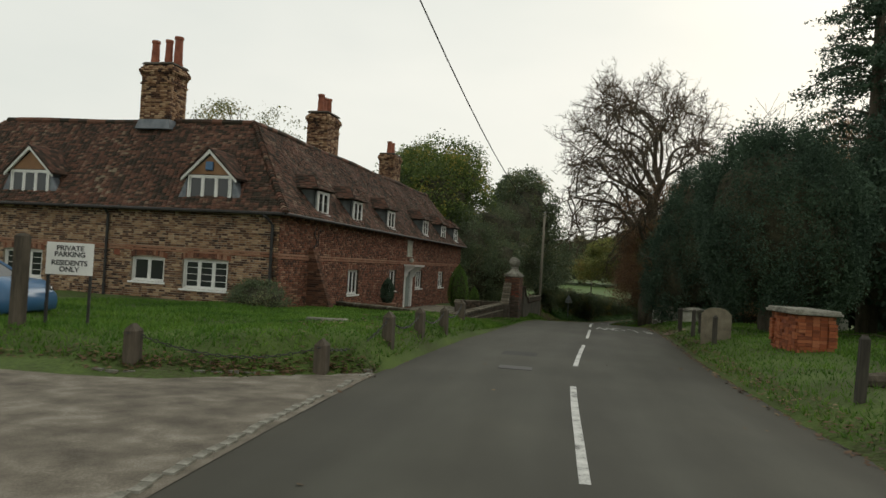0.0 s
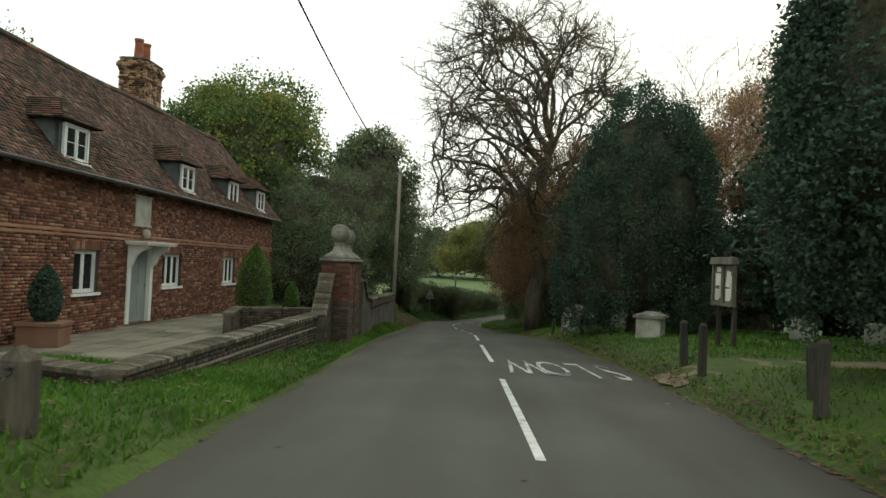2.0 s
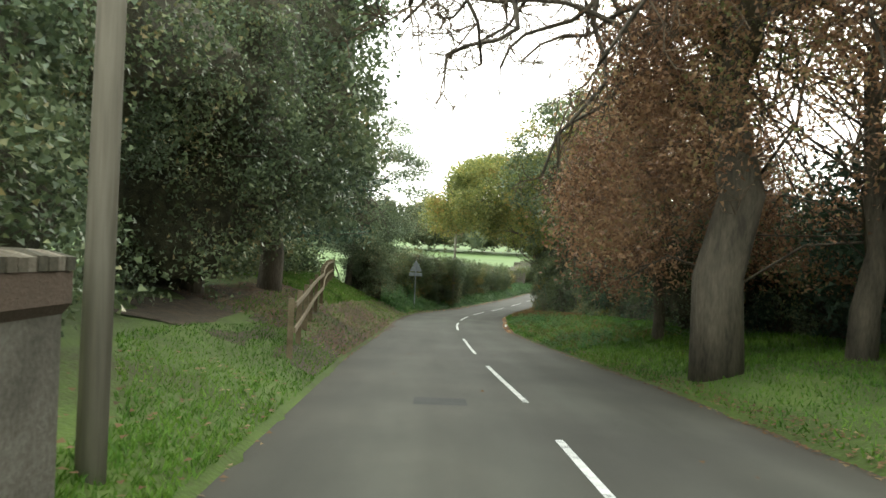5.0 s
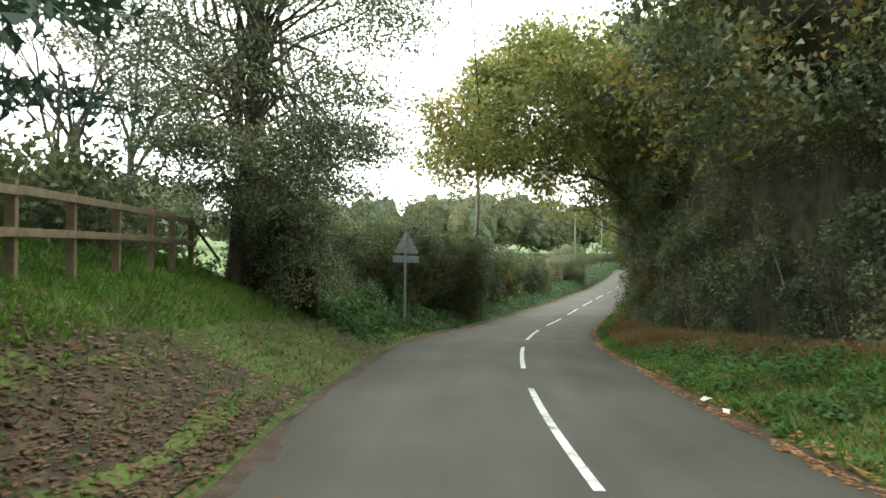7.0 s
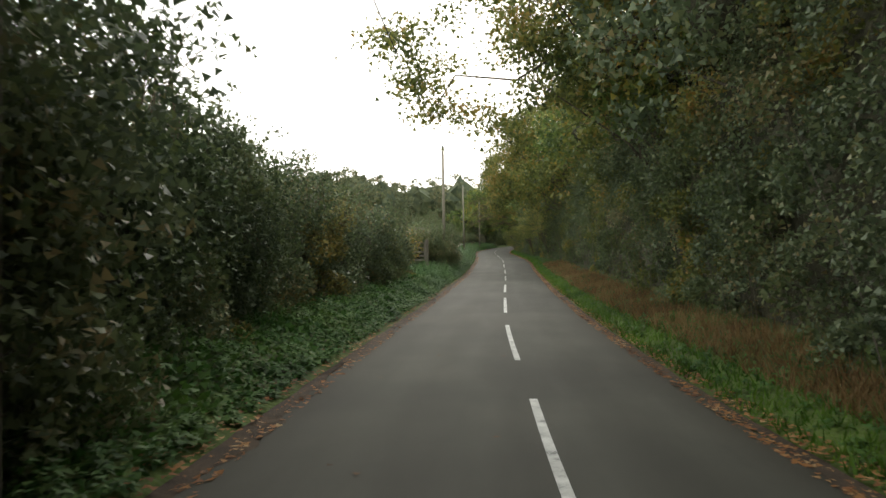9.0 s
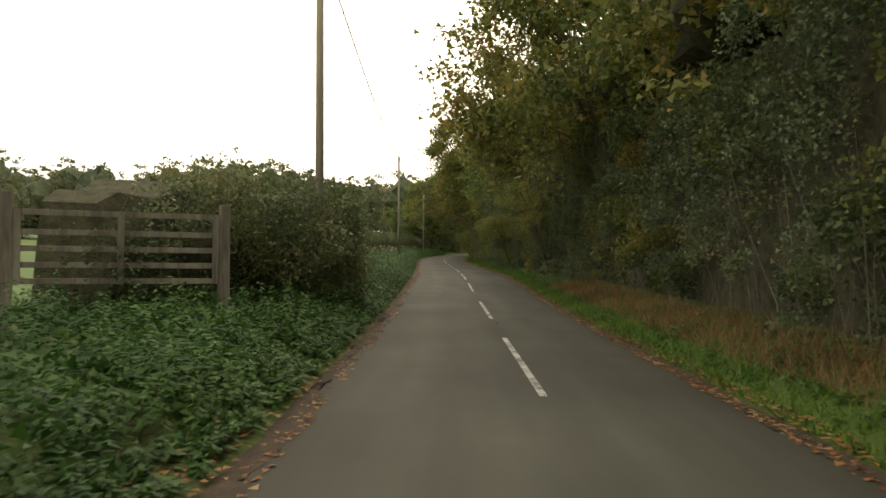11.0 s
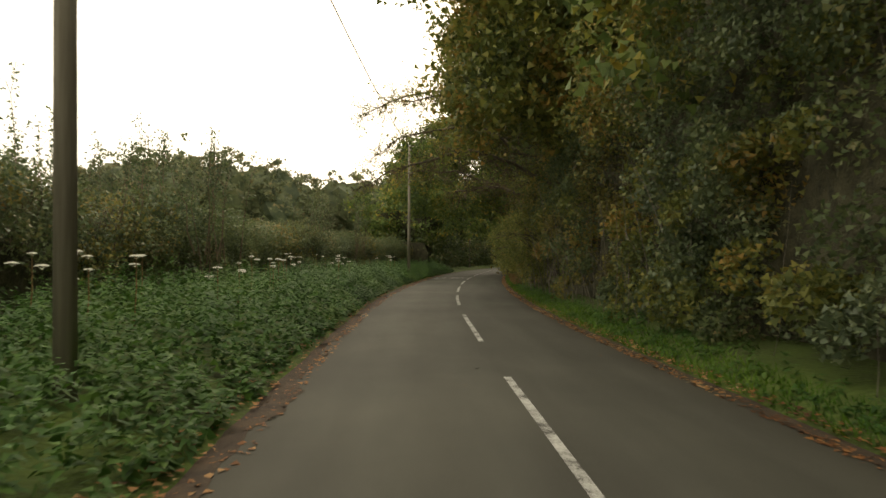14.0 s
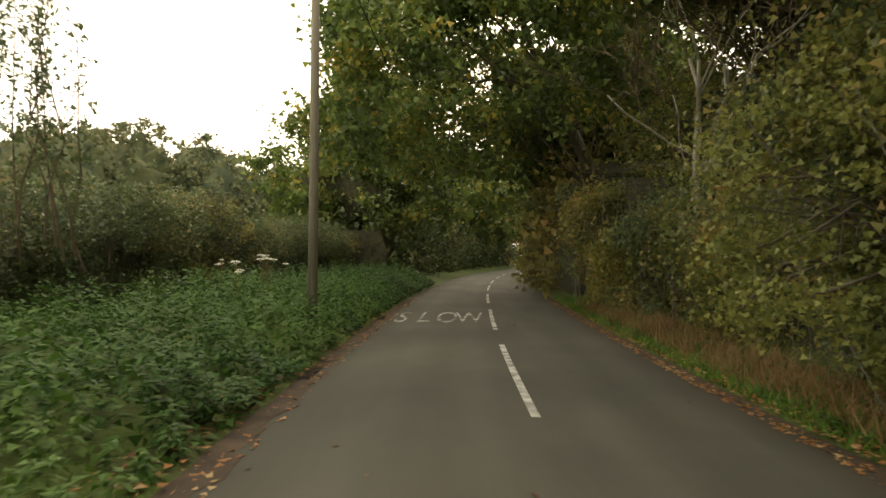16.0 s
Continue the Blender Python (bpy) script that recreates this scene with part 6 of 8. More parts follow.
for l, e in zip(d_l, d_end):
    for u in np.linspace(0, 1, 30):
        s = -24 + (e + 24) * u
        x, y = plan(s, -l)
        drive.v.append((float(x), float(y), float(road_z(s)) - 0.018 + 0.02 * math.sin(s * 0.5 + l) * min(1, (l - 2.5))))
drive.f = [(i * 30 + j, i * 30 + j + 1, (i + 1) * 30 + j + 1, (i + 1) * 30 + j) for i in range(len(d_l) - 1) for j in range(29)]
solo("drive", drive, M["old_asphalt"], "worn pale asphalt drive joining the road", "drive", kind="structure")
stones = thing("drive_edging", "row of small stone setts along the lawn", "edging", kind="structure")
for q in np.arange(2.75, 13.0, 0.215):
    u = float(np.interp(q, [2.7, 4.3, 6.0, 30.0], [12.0, 10.6, 9.7, 11.0])) + rv.uniform(-0.03, 0.03)
    x, y = (float(v) for v in plan(u, -q))
    nx, ny = (float(v) for v in plan(float(np.interp(q + 0.2, [2.7, 4.3, 6.0, 30.0], [12.0, 10.6, 9.7, 11.0])), -q - 0.2))
    part("sett", Form().box((-0.1, -0.05, -0.14), (0.09, 0.05, 0.035 + rv.uniform(-0.02, 0.015)), taper=0.012), M["stone"], stones, m=Matrix.Translation((x, y, float(road_z(u)))) @ Matrix.Rotation(math.atan2(ny - y, nx - x) + rv.uniform(-0.1, 0.1), 4, "Z"))
kerb = thing("kerb", "broken line of small setts between drive and road", "kerb", kind="structure")
for j in range(56):
    q = -2 + j * 0.25
    x, y = plan(q, float(edge_l(q)) - 0.05 + rv.uniform(-0.03, 0.03))
    if q < 11.8 and rv.random() < 0.85:
        part("sett", Form().box((-0.06, -0.11, -0.1), (0.06, 0.11, 0.0), taper=0.012), M["stone"], kerb, m=Matrix.Translation((float(x), float(y), float(road_z(q)) + rv.uniform(-0.006, 0.01))) @ Matrix.Rotation(rv.uniform(-0.12, 0.12) - 0.12, 4, "Z"))


def timber_post(x, y, high, wide, label, group, lean=0.0, dark=False, peak=True):
    z = ground_at(x, y)
    w = wide / 2
    ob = thing("bollard", label, "bollard", Matrix.Translation((x, y, z)) @ Matrix.Rotation(radians(-14), 4, "Z") @ Matrix.Rotation(radians(lean), 4, "Y"), group)
    mat = M["dark_wood" if dark else "oak_post"]
    neck = high - (w if peak else 0.05)
    part("shaft", Form().box((-w, -w, -0.3), (w, w, neck), taper=0.004), mat, ob, bevel=0.008)
    u = w - 0.004
    part("top", Form().add([(-u, -u, neck), (u, -u, neck), (u, u, neck), (-u, u, neck), (0, -w * 0.5, high), (0, w * 0.5, high)] if peak else [(-u, -u, neck), (u, -u, neck), (u, u, neck), (-u, u, neck), (-u * 0.6, 0, high), (u * 0.6, 0, high)],
                           [(0, 1, 4), (1, 2, 5, 4), (2, 3, 5), (3, 0, 4, 5)] if peak else [(0, 1, 5, 4), (1, 2, 5), (2, 3, 4, 5), (3, 0, 4)]), mat, ob, "weathered end grain")
    if peak:
        for sg in (-1, 1):
            part("chain_eye", Form().tube([(0.03 * math.cos(q), sg * (w + 0.03 + 0.03 * math.sin(q)), high - 0.14) for q in np.linspace(0, 6.283, 9)], 0.007, 4), M["iron"], ob, "rusted iron eye")
    return ob


posts = [(-4.6, 10.9), (-1.86, 11.7), (-0.97, 14.17), (-0.43, 16.83), (0.15, 19.25), (0.72, 22.8)]
for k, (x, y) in enumerate(posts):
    timber_post(x, y, 0.6, 0.21, "weathered oak bollard with chain loops", "bollards along the lawn")
for (x0, y0), (x1, y1) in zip(posts, posts[1:]):
    a, b = Vector((x0, y0, ground_at(x0, y0) + 0.46)), Vector((x1, y1, ground_at(x1, y1) + 0.46))
    n = max(10, int((b - a).length / 0.09))
    ch = thing("chain", "sagging iron chain between bollards", "chain", group="chains along the lawn")
    ring = Form().tube([(0.045 * math.cos(t), 0.022 * math.sin(t), 0) for t in np.linspace(0, 2 * math.pi, 8)], 0.009, 4).mesh("link", M["iron"])
    for k in range(n):
        t = (k + 0.5) / n
        p = a.lerp(b, t) - Vector((0, 0, 0.26 * 4 * t * (1 - t)))
        s = -0.26 * 4 * (1 - 2 * t)
        d = Vector((b.x - a.x, b.y - a.y, s + (b.z - a.z))).normalized()
        part("link", ring, None, ch, m=Matrix.Translation(p) @ d.to_track_quat("X", "Z").to_matrix().to_4x4() @ Matrix.Rotation(radians(90 * (k % 2)), 4, "X"))
timber_post(-7.25, 12.4, 1.62, 0.2, "tall weathered timber gate post", "gate posts", peak=False)
# small posts on the churchyard side
for x, y, h, ln in ((5.85, 9.9, 0.95, 2), (7.85, 20.4, 0.85, 0), (8.75, 24.7, 0.95, 1), (10.1, 30.1, 0.9, -2), (9.7, 28.8, 0.95, 0), (13.4, 43.2, 0.8, 0), (14.3, 48.8, 0.75, 4), (9.3, 25.5, 0.75, -3)):
    timber_post(x, y, h, 0.13, "dark slender timber post at the churchyard edge", "churchyard posts", ln, True, False)


# ---- parking sign ----
def lettering(text, size, mat, m, parent, name="lettering", bold=0.0):
    cu = bpy.data.curves.new(name, "FONT")
    cu.body, cu.size, cu.align_x, cu.align_y, cu.extrude, cu.offset = text, size, "CENTER", "CENTER", 0.001, bold
    tmp = bpy.data.objects.new(name, cu)
    scene.collection.objects.link(tmp)
    dg = bpy.context.evaluated_depsgraph_get()
    me = bpy.data.meshes.new_from_object(tmp.evaluated_get(dg))
    bpy.data.objects.remove(tmp)
    me.materials.clear()
    me.materials.append(mat)
    ob = new(name, me)
    ob.parent = parent
    ob.matrix_local = m
    return ob


sx, sy = -6.7, 12.95
sz = ground_at(sx, sy)
ps = thing("parking_sign", "white parking sign lettered in black on two posts", "sign", Matrix.Translation((sx, sy, sz)) @ Matrix.Rotation(radians(8), 4, "Z"))
part("board", Form().box((-0.40, -0.012, 0.90), (0.40, 0.012, 1.48)), M["sign_white"], ps, bevel=0.003)
for x in (-0.36, 0.36):
    part("post", Form().box((x - 0.022, 0.013, -0.3), (x + 0.022, 0.06, 1.3)), M["iron"], ps, "black steel post")
for t, z in (("PRIVATE", 1.375), ("PARKING", 1.265), ("RESIDENTS", 1.11), ("ONLY", 0.995)):
    lettering(t, 0.125, M["black_text"], Matrix.Translation((0, -0.014, z)) @ Matrix.Rotation(radians(90), 4, "X"), ps, bold=0.004)


# ---- churchyard ----
M["lichen_stone"] = surface("lichened_stone", [(0.42, (0.10, 0.098, 0.08)), (0.52, (0.16, 0.155, 0.13)), (0.58, (0.46, 0.46, 0.42)), (0.75, (0.55, 0.55, 0.51))], 4.5, 35, 0.92, 0.5, 0.01, spread=0.5)


def headstone(x, y, w, h, thick, turn, lean, label, mat="stone", top="arch"):
    z = ground_at(x, y)
    n = 10
    if top == "arch":
        out = [(-w / 2, -0.3), (w / 2, -0.3), (w / 2, h * 0.82)] + [(w / 2 * 0.86 * math.cos(a), h * 0.84 + h * 0.16 * math.sin(a)) for a in np.linspace(0.15, math.pi - 0.15, n)] + [(-w / 2, h * 0.82)]
    else:
        out = [(-w / 2, -0.3), (w / 2, -0.3), (w / 2, h * 0.9), (w * 0.3, h * 0.92)] + [(w * 0.3 * math.cos(a), h * 0.93 + h * 0.07 * math.sin(a)) for a in np.linspace(0.1, math.pi - 0.1, n)] + [(-w * 0.3, h * 0.92), (-w / 2, h * 0.9)]
    return solo("headstone", Form().prism(out, thick), M[mat], label, "headstone", Matrix.Translation((x, y, z)) @ Matrix.Rotation(radians(turn), 4, "Z") @ Matrix.Rotation(radians(lean), 4, "X"), bevel=0.012, group="headstones")


headstone(8.15, 21.1, 0.84, 1.02, 0.14, -22, -2, "brown lichened headstone with rounded top beside a post", "brown_stone")
headstone(16.1, 50.8, 0.85, 1.3, 0.12, -25, 1, "tall pale green-stained headstone with shaped top", top="shoulder")
headstone(17.9, 54.9, 0.74, 0.85, 0.1, -25, 3, "short worn headstone with curved top", top="shoulder")
headstone(14.2, 46.3, 0.9, 0.95, 0.12, -30, 4, "leaning headstone blotched with white lichen", "lichen_stone")
headstone(17.6, 52.6, 0.8, 0.95, 0.12, -20, -3, "grey headstone crowded among others")
headstone(18.3, 50.4, 0.8, 0.9, 0.12, -24, 2, "grey headstone crowded among others")
headstone(18.5, 37.5, 0.7, 0.8, 0.1, -30, 2, "pale headstone in the yew shade", "pale_stone")
headstone(20.4, 36.5, 0.7, 0.7, 0.1, -28, -3, "pale headstone in the yew shade", "pale_stone")
headstone(22.5, 34.0, 0.7, 0.8, 0.1, -28, 3, "pale headstone in the yew shade", "pale_stone")


def table_tomb(x, y, turn):
    z = ground_at(x, y)
    t = thing("table_tomb", "crumbling red brick tomb under a stone slab", "tomb", Matrix.Translation((x, y, z)) @ Matrix.Rotation(radians(turn), 4, "Z") @ Matrix.Diagonal((0.72, 0.84, 1.0, 1)))
    part("core", Form().box((-0.52, -0.95, -0.1), (0.52, 0.95, 0.84)), M["terracotta"], t)
    lo, hi = [], []
    for r in range(11):
        zz = r * 0.078
        for side in range(4):
            length = 2.0 if side % 2 else 1.14
            n = 9 if side % 2 else 5
            for k in range(n):
                if rv.random() < 0.07:
                    continue
                a, b = -length / 2 + length * k / n, -length / 2 + length * (k + 1) / n - 0.012
                j = rv.uniform(-0.012, 0.012) + (0.07 if k in (0, n - 1) and 1 < r < 9 else 0.0)
                if side == 0:
                    lo.append((a, -1.0 - j, zz)), hi.append((b, -0.9, zz + 0.066))
                elif side == 2:
                    lo.append((a, 0.9, zz)), hi.append((b, 1.0 + j, zz + 0.066))
                elif side == 1:
                    lo.append((0.48, a, zz)), hi.append((0.57 + j, b, zz + 0.066))
                else:
                    lo.append((-0.57 - j, a, zz)), hi.append((-0.48, b, zz + 0.066))
    orange = surface("orange_brick", [(0.1, (0.16, 0.05, 0.024)), (0.5, (0.30, 0.088, 0.036)), (0.9, (0.38, 0.145, 0.07))], 3, 50, 0.92, 0.5, 0.01, spread=0.3, pick="object")
    for a, b in zip(lo, hi):
        part("brick", Form().box((0, 0, 0), tuple(np.subtract(b, a)), taper=0.003), orange, t, m=Matrix.Translation(a))
    part("slab", Form().box((-0.72, -1.15, 0.865), (0.72, 1.15, 0.93)).box((-0.68, -1.11, 0.931), (0.68, 1.11, 0.985), taper=0.02), M["stone"], t, "mossy stone slab with moulded edge", bevel=0.012)
    return t


table_tomb(8.6, 17.0, -6)
cz = ground_at(13.7, 37.7)
ct = thing("chest_tomb", "pale stone chest tomb with a moulded lid", "tomb", Matrix.Translation((13.2, 37.4, cz)) @ Matrix.Rotation(radians(-36), 4, "Z") @ Matrix.Diagonal((0.95, 0.68, 0.95, 1)))
part("chest", Form().box((-0.36, -0.8, -0.2), (0.36, 0.8, 0.62)), M["pale_stone"], ct, bevel=0.015)
for x in (-0.37, 0.29):
    for y in (-0.81, 0.73):
        part("pilaster", Form().box((x, y, -0.2), (x + 0.09, y + 0.09, 0.63)), M["pale_stone"], ct, bevel=0.008)
part("lid", Form().box((-0.47, -0.92, 0.632), (0.47, 0.92, 0.7)).box((-0.44, -0.88, 0.701), (0.44, 0.88, 0.74)).box((-0.36, -0.8, 0.741), (0.36, 0.8, 0.82), taper=0.16), M["stone"], ct, "mossy moulded lid", bevel=0.01)

# notice board
nz = ground_at(12.8, 33.0)
nb = thing("notice_board", "wooden notice board pinned with papers", "notice board", Matrix.Translation((12.8, 33.0, nz)) @ Matrix.Rotation(radians(-96), 4, "Z"))
for x in (-0.42, 0.34):
    part("post", Form().box((x, 0.02, -0.4), (x + 0.09, 0.11, 1.2)), M["dark_wood"], nb, bevel=0.006)
part("case", Form().box((-0.5, -0.03, 1.05), (0.5, 0.019, 2.0)).box((-0.54, -0.08, 1.01), (-0.47, 0.018, 2.02)).box((0.47, -0.08, 1.01), (0.54, 0.018, 2.02)).box((-0.47, -0.08, 1.01), (0.47, -0.031, 1.08)), M["wood"], nb, bevel=0.006)
part("hood", Form().box((-0.58, -0.14, 2.02), (0.58, 0.05, 2.2), taper=0.03), M["wood"], nb, "sloping wooden hood", bevel=0.01)
part("mullion", Form().box((-0.05, -0.075, 1.08), (0.05, -0.031, 2.0)), M["wood"], nb)
for x, z, w, h, r in ((-0.42, 1.15, 0.2, 0.28, 2), (-0.4, 1.5, 0.26, 0.3, -3), (-0.2, 1.2, 0.13, 0.4, 0), (0.1, 1.5, 0.2, 0.38, 9), (0.12, 1.14, 0.22, 0.3, -2), (0.33, 1.2, 0.12, 0.55, 0), (-0.35, 1.84, 0.2, 0.12, 0)):
    part("paper", Form().box((0, -0.0355, 0), (w, -0.0312, h)), M["paper"], nb, m=Matrix.Translation((x, 0, z)) @ Matrix.Rotation(radians(r), 4, "Y"))

# log on the grass
lz = ground_at(6.5, 10.6)
solo("log", Form().tube([(-0.5, 0, 0.1), (-0.2, 0.03, 0.12), (0.3, -0.03, 0.1), (0.9, 0.02, 0.09)], [0.11, 0.14, 0.12, 0.1], 9), M["bark"], "rotting log lying on the grass", "log", Matrix.Translation((6.9, 10.6, lz)) @ Matrix.Rotation(radians(-15), 4, "Z"))
for x, y in ((-2.6, 16.8),):
    z = ground_at(x, y)
    solo("kerb_stone", Form().box((-0.5, -0.12, -0.05), (0.5, 0.12, 0.09), taper=0.02), M["stone"], "flat weathered stone lying in the grass", "stone", Matrix.Translation((x, y, z)) @ Matrix.Rotation(radians(5), 4, "Z"), bevel=0.02)


# ---- parked car ----
def parked_car(x, y, turn):
    z = -0.12
    c = thing("parked_car", "blue hatchback parked on the drive", "car", Matrix.Translation((x, y, z)) @ Matrix.Rotation(radians(turn), 4, "Z"))
    sec = [(-2.0, 0.45, 0.62, 0.66), (-1.9, 0.3, 0.85, 0.74), (-1.2, 0.24, 0.98, 0.80), (-0.4, 0.22, 1.0, 0.82), (0.9, 0.22, 0.98, 0.82), (1.7, 0.24, 0.92, 0.78), (2.0, 0.32, 0.7, 0.68)]
    f = Form()
    for xx, z0, z1, w in sec:
        f.v += [(xx, -w + 0.04, z0), (xx, -w, (z0 + z1) / 2 - 0.05), (xx, -w + 0.03, z1 - 0.08), (xx, -w + 0.16, z1), (xx, w - 0.16, z1), (xx, w - 0.03, z1 - 0.08), (xx, w, (z0 + z1) / 2 - 0.05), (xx, w - 0.04, z0)]
    f.f += [(k * 8 + j, k * 8 + (j + 1) % 8, (k + 1) * 8 + (j + 1) % 8, (k + 1) * 8 + j) for k in range(len(sec) - 1) for j in range(8)] + [tuple(range(8))[::-1], tuple(48 + j for j in range(8))]
    part("body", f, M["car_blue"], c, smooth=True)
    cab = Form()
    for xx, zt, wb, wt in ((-1.95, 0.9, 0.7, 0.66), (-1.5, 1.44, 0.72, 0.56), (-0.2, 1.5, 0.74, 0.58), (0.35, 1.4, 0.74, 0.57), (1.15, 0.95, 0.72, 0.66)):
        cab.v += [(xx, -wb, 0.9), (xx, -wt, zt), (xx, wt, zt), (xx, wb, 0.9)]
    cab.f += [(k * 4 + j, k * 4 + j + 1, (k + 1) * 4 + j + 1, (k + 1) * 4 + j) for k in range(4) for j in range(3)]
    part("cabin_glass", cab, M["glass"], c, smooth=False)
    part("roof", Form().add([(-1.6, -0.56, 1.46), (0.3, -0.57, 1.43), (0.3, 0.57, 1.43), (-1.6, 0.56, 1.46), (-1.5, -0.5, 1.5), (0.1, -0.5, 1.51), (0.1, 0.5, 1.51), (-1.5, 0.5, 1.5)], [(0, 1, 5, 4), (1, 2, 6, 5), (2, 3, 7, 6), (3, 0, 4, 7), (4, 5, 6, 7)]), M["car_blue"], c, smooth=True)
    for sg in (-1, 1):
        for path in ([(0.3, 0.585 * sg, 1.42), (1.17, 0.7 * sg, 0.94)], [(-0.6, 0.6 * sg, 1.48), (-0.62, 0.75 * sg, 0.96)], [(-1.5, 0.575 * sg, 1.45), (-1.93, 0.7 * sg, 0.92)]):
            part("pillar", Form().tube(path, 0.04, 5), M["car_blue"], c)
        part("trim_strip", Form().box((-1.7, 0.81 * sg - 0.02, 0.56), (1.6, 0.81 * sg + 0.02, 0.61)), M["galvanised"], c)
        for xx in (-1.28, 1.3):
            wheel = part("wheel", Form().lathe([(0.18, -0.09), (0.28, -0.095), (0.31, -0.06), (0.31, 0.06), (0.28, 0.095), (0.18, 0.09)], 20, Matrix.Translation((xx, sg * 0.74, 0.31)) @ Matrix.Rotation(radians(90), 4, "X")), M["rubber"], c, smooth=True)
            part("rim", Form().lathe([(0.02, -0.1), (0.12, -0.098), (0.2, -0.085), (0.2, 0.085), (0.12, 0.098), (0.02, 0.1)], 16, Matrix.Translation((xx, sg * 0.74, 0.31)) @ Matrix.Rotation(radians(90), 4, "X")), M["galvanised"], wheel)
        part("headlight", Form().lathe([(0.02, 0.05), (0.1, 0.03), (0.13, -0.02), (0.1, -0.06)], 12, Matrix.Translation((1.93, sg * 0.5, 0.7)) @ Matrix.Rotation(radians(90), 4, "Y")), M["glass"], c, smooth=True)
    return c


parked_car(-10.35, 15.2, -8)

# ---- painted words ----
words = bpy.data.objects["road_markings"]


def painted_word(text, s, l, wide, deep, turn, mat, skip=()):
    """Letters on the road, drawn long for the driver."""
    n = len(text)
    for k, ch in enumerate(text):
        if ch in skip:
            continue
        cu = bpy.data.curves.new("letter", "FONT")
        cu.body, cu.size, cu.align_x, cu.align_y = ch, 1.0, "CENTER", "BOTTOM"
        tmp = bpy.data.objects.new("letter", cu)
        scene.collection.objects.link(tmp)
        me = bpy.data.meshes.new_from_object(tmp.evaluated_get(bpy.context.evaluated_depsgraph_get()))
        bpy.data.objects.remove(tmp)
        me.materials.clear()
        me.materials.append(M[mat])
        px = (k - (n - 1) / 2) * wide / n
        co = np.empty(len(me.vertices) * 3)
        me.vertices.foreach_get("co", co)
        co = co.reshape(-1, 3)
        xs, ys = px + co[:, 0] * wide / n * 1.25, (co[:, 1] / 0.72 - 0.5) * deep
        if turn:
            xs, ys = -xs, -ys
        ss, ll = s + ys, l + xs
        X, Y = plan(ss, ll)
        me.vertices.foreach_set("co", np.stack([X, Y, crowned(ss, ll) + 0.012], axis=1).ravel())
        me.update()
        ob = new("letter", me)
        ob.parent = words


painted_word("SLOW", 33.05, 2.78, 2.45, 2.9, True, "worn_paint")
painted_word("SLOW", 240.6, -0.35, 2.3, 3.2, False, "faint_paint")

# trodden path through the churchyard gap
strip("footpath", 29.9, 31.3, 0.2, [((lambda s, q=q: q + 0.05 * np.sin(s * 7 + q)), (lambda s, l: ground(s, l))) for q in (4.2, 5.0, 6.0, 7.2, 8.6, 10.0, 12.0, 15.0)], M["path_earth"], "narrow trodden earth path across the grass", "path", lift=0.025)
# ---- trees and hedges ----
R = np.random.default_rng


def place(x, y):
    return (x, y, ground_at(x, y))


def beside(s, l):
    x, y = plan(s, l)
    return place(float(x), float(y))


# churchyard side
YEW = dict(trunk=0.4, slim=0.7, up=0.1, corners=3)
tree("yew_tree", "broad dark yew with foliage down to the grass", place(14.95, 41.75), 8.4, (3.05, 3.05, 5.1), 3.2, "dark_leaf", R(1), clumps=1050, each=80, clump=0.22, size=0.1, low=-0.56, amount=0.13, hollow=0.84, shade=0.8, stretch=(0.6, 0.6, 1.25), **YEW)
tree("yew_tree", "tall spreading dark yew with upright tips over the graves", place(12.0, 25.9), 7.4, (2.8, 2.9, 3.6), 3.8, "dark_leaf", R(2), clumps=1000, each=84, clump=0.24, size=0.095, low=-0.8, amount=0.10, hollow=0.84, shade=0.78, stretch=(0.55, 0.55, 1.35), **YEW)
tree("yew_tree", "dark yew deep among the graves", place(19.5, 28.5), 8, (4.0, 4.0, 3.5), 4.0, "dark_leaf", R(22), clumps=420, each=34, clump=0.3, size=0.26, low=-0.8, amount=0.16, hollow=0.82, shade=0.76, **YEW)
tree("yew_tree", "tall spreading dark yew over the graves", place(25.2, 37.0), 10, (4.8, 4.8, 4.6), 5.4, "dark_leaf", R(3), clumps=600, each=30, clump=0.3, size=0.3, low=-0.9, amount=0.16, hollow=0.82, shade=0.76, **YEW)
for k, (x, y, z) in enumerate(((27.5, 31.0, 3.8), (28.0, 47.5, 4.2), (26.0, 20.0, 3.6))):
    tree("yew_tree", "dark yew closing the churchyard", place(x, y), 10, (5.5, 5.5, 4.6), z, "dark_leaf", R(12 + k), clumps=360, each=26, clump=0.36, size=0.46, low=-0.95, amount=0.16, hollow=0.82, shade=0.78, **YEW)


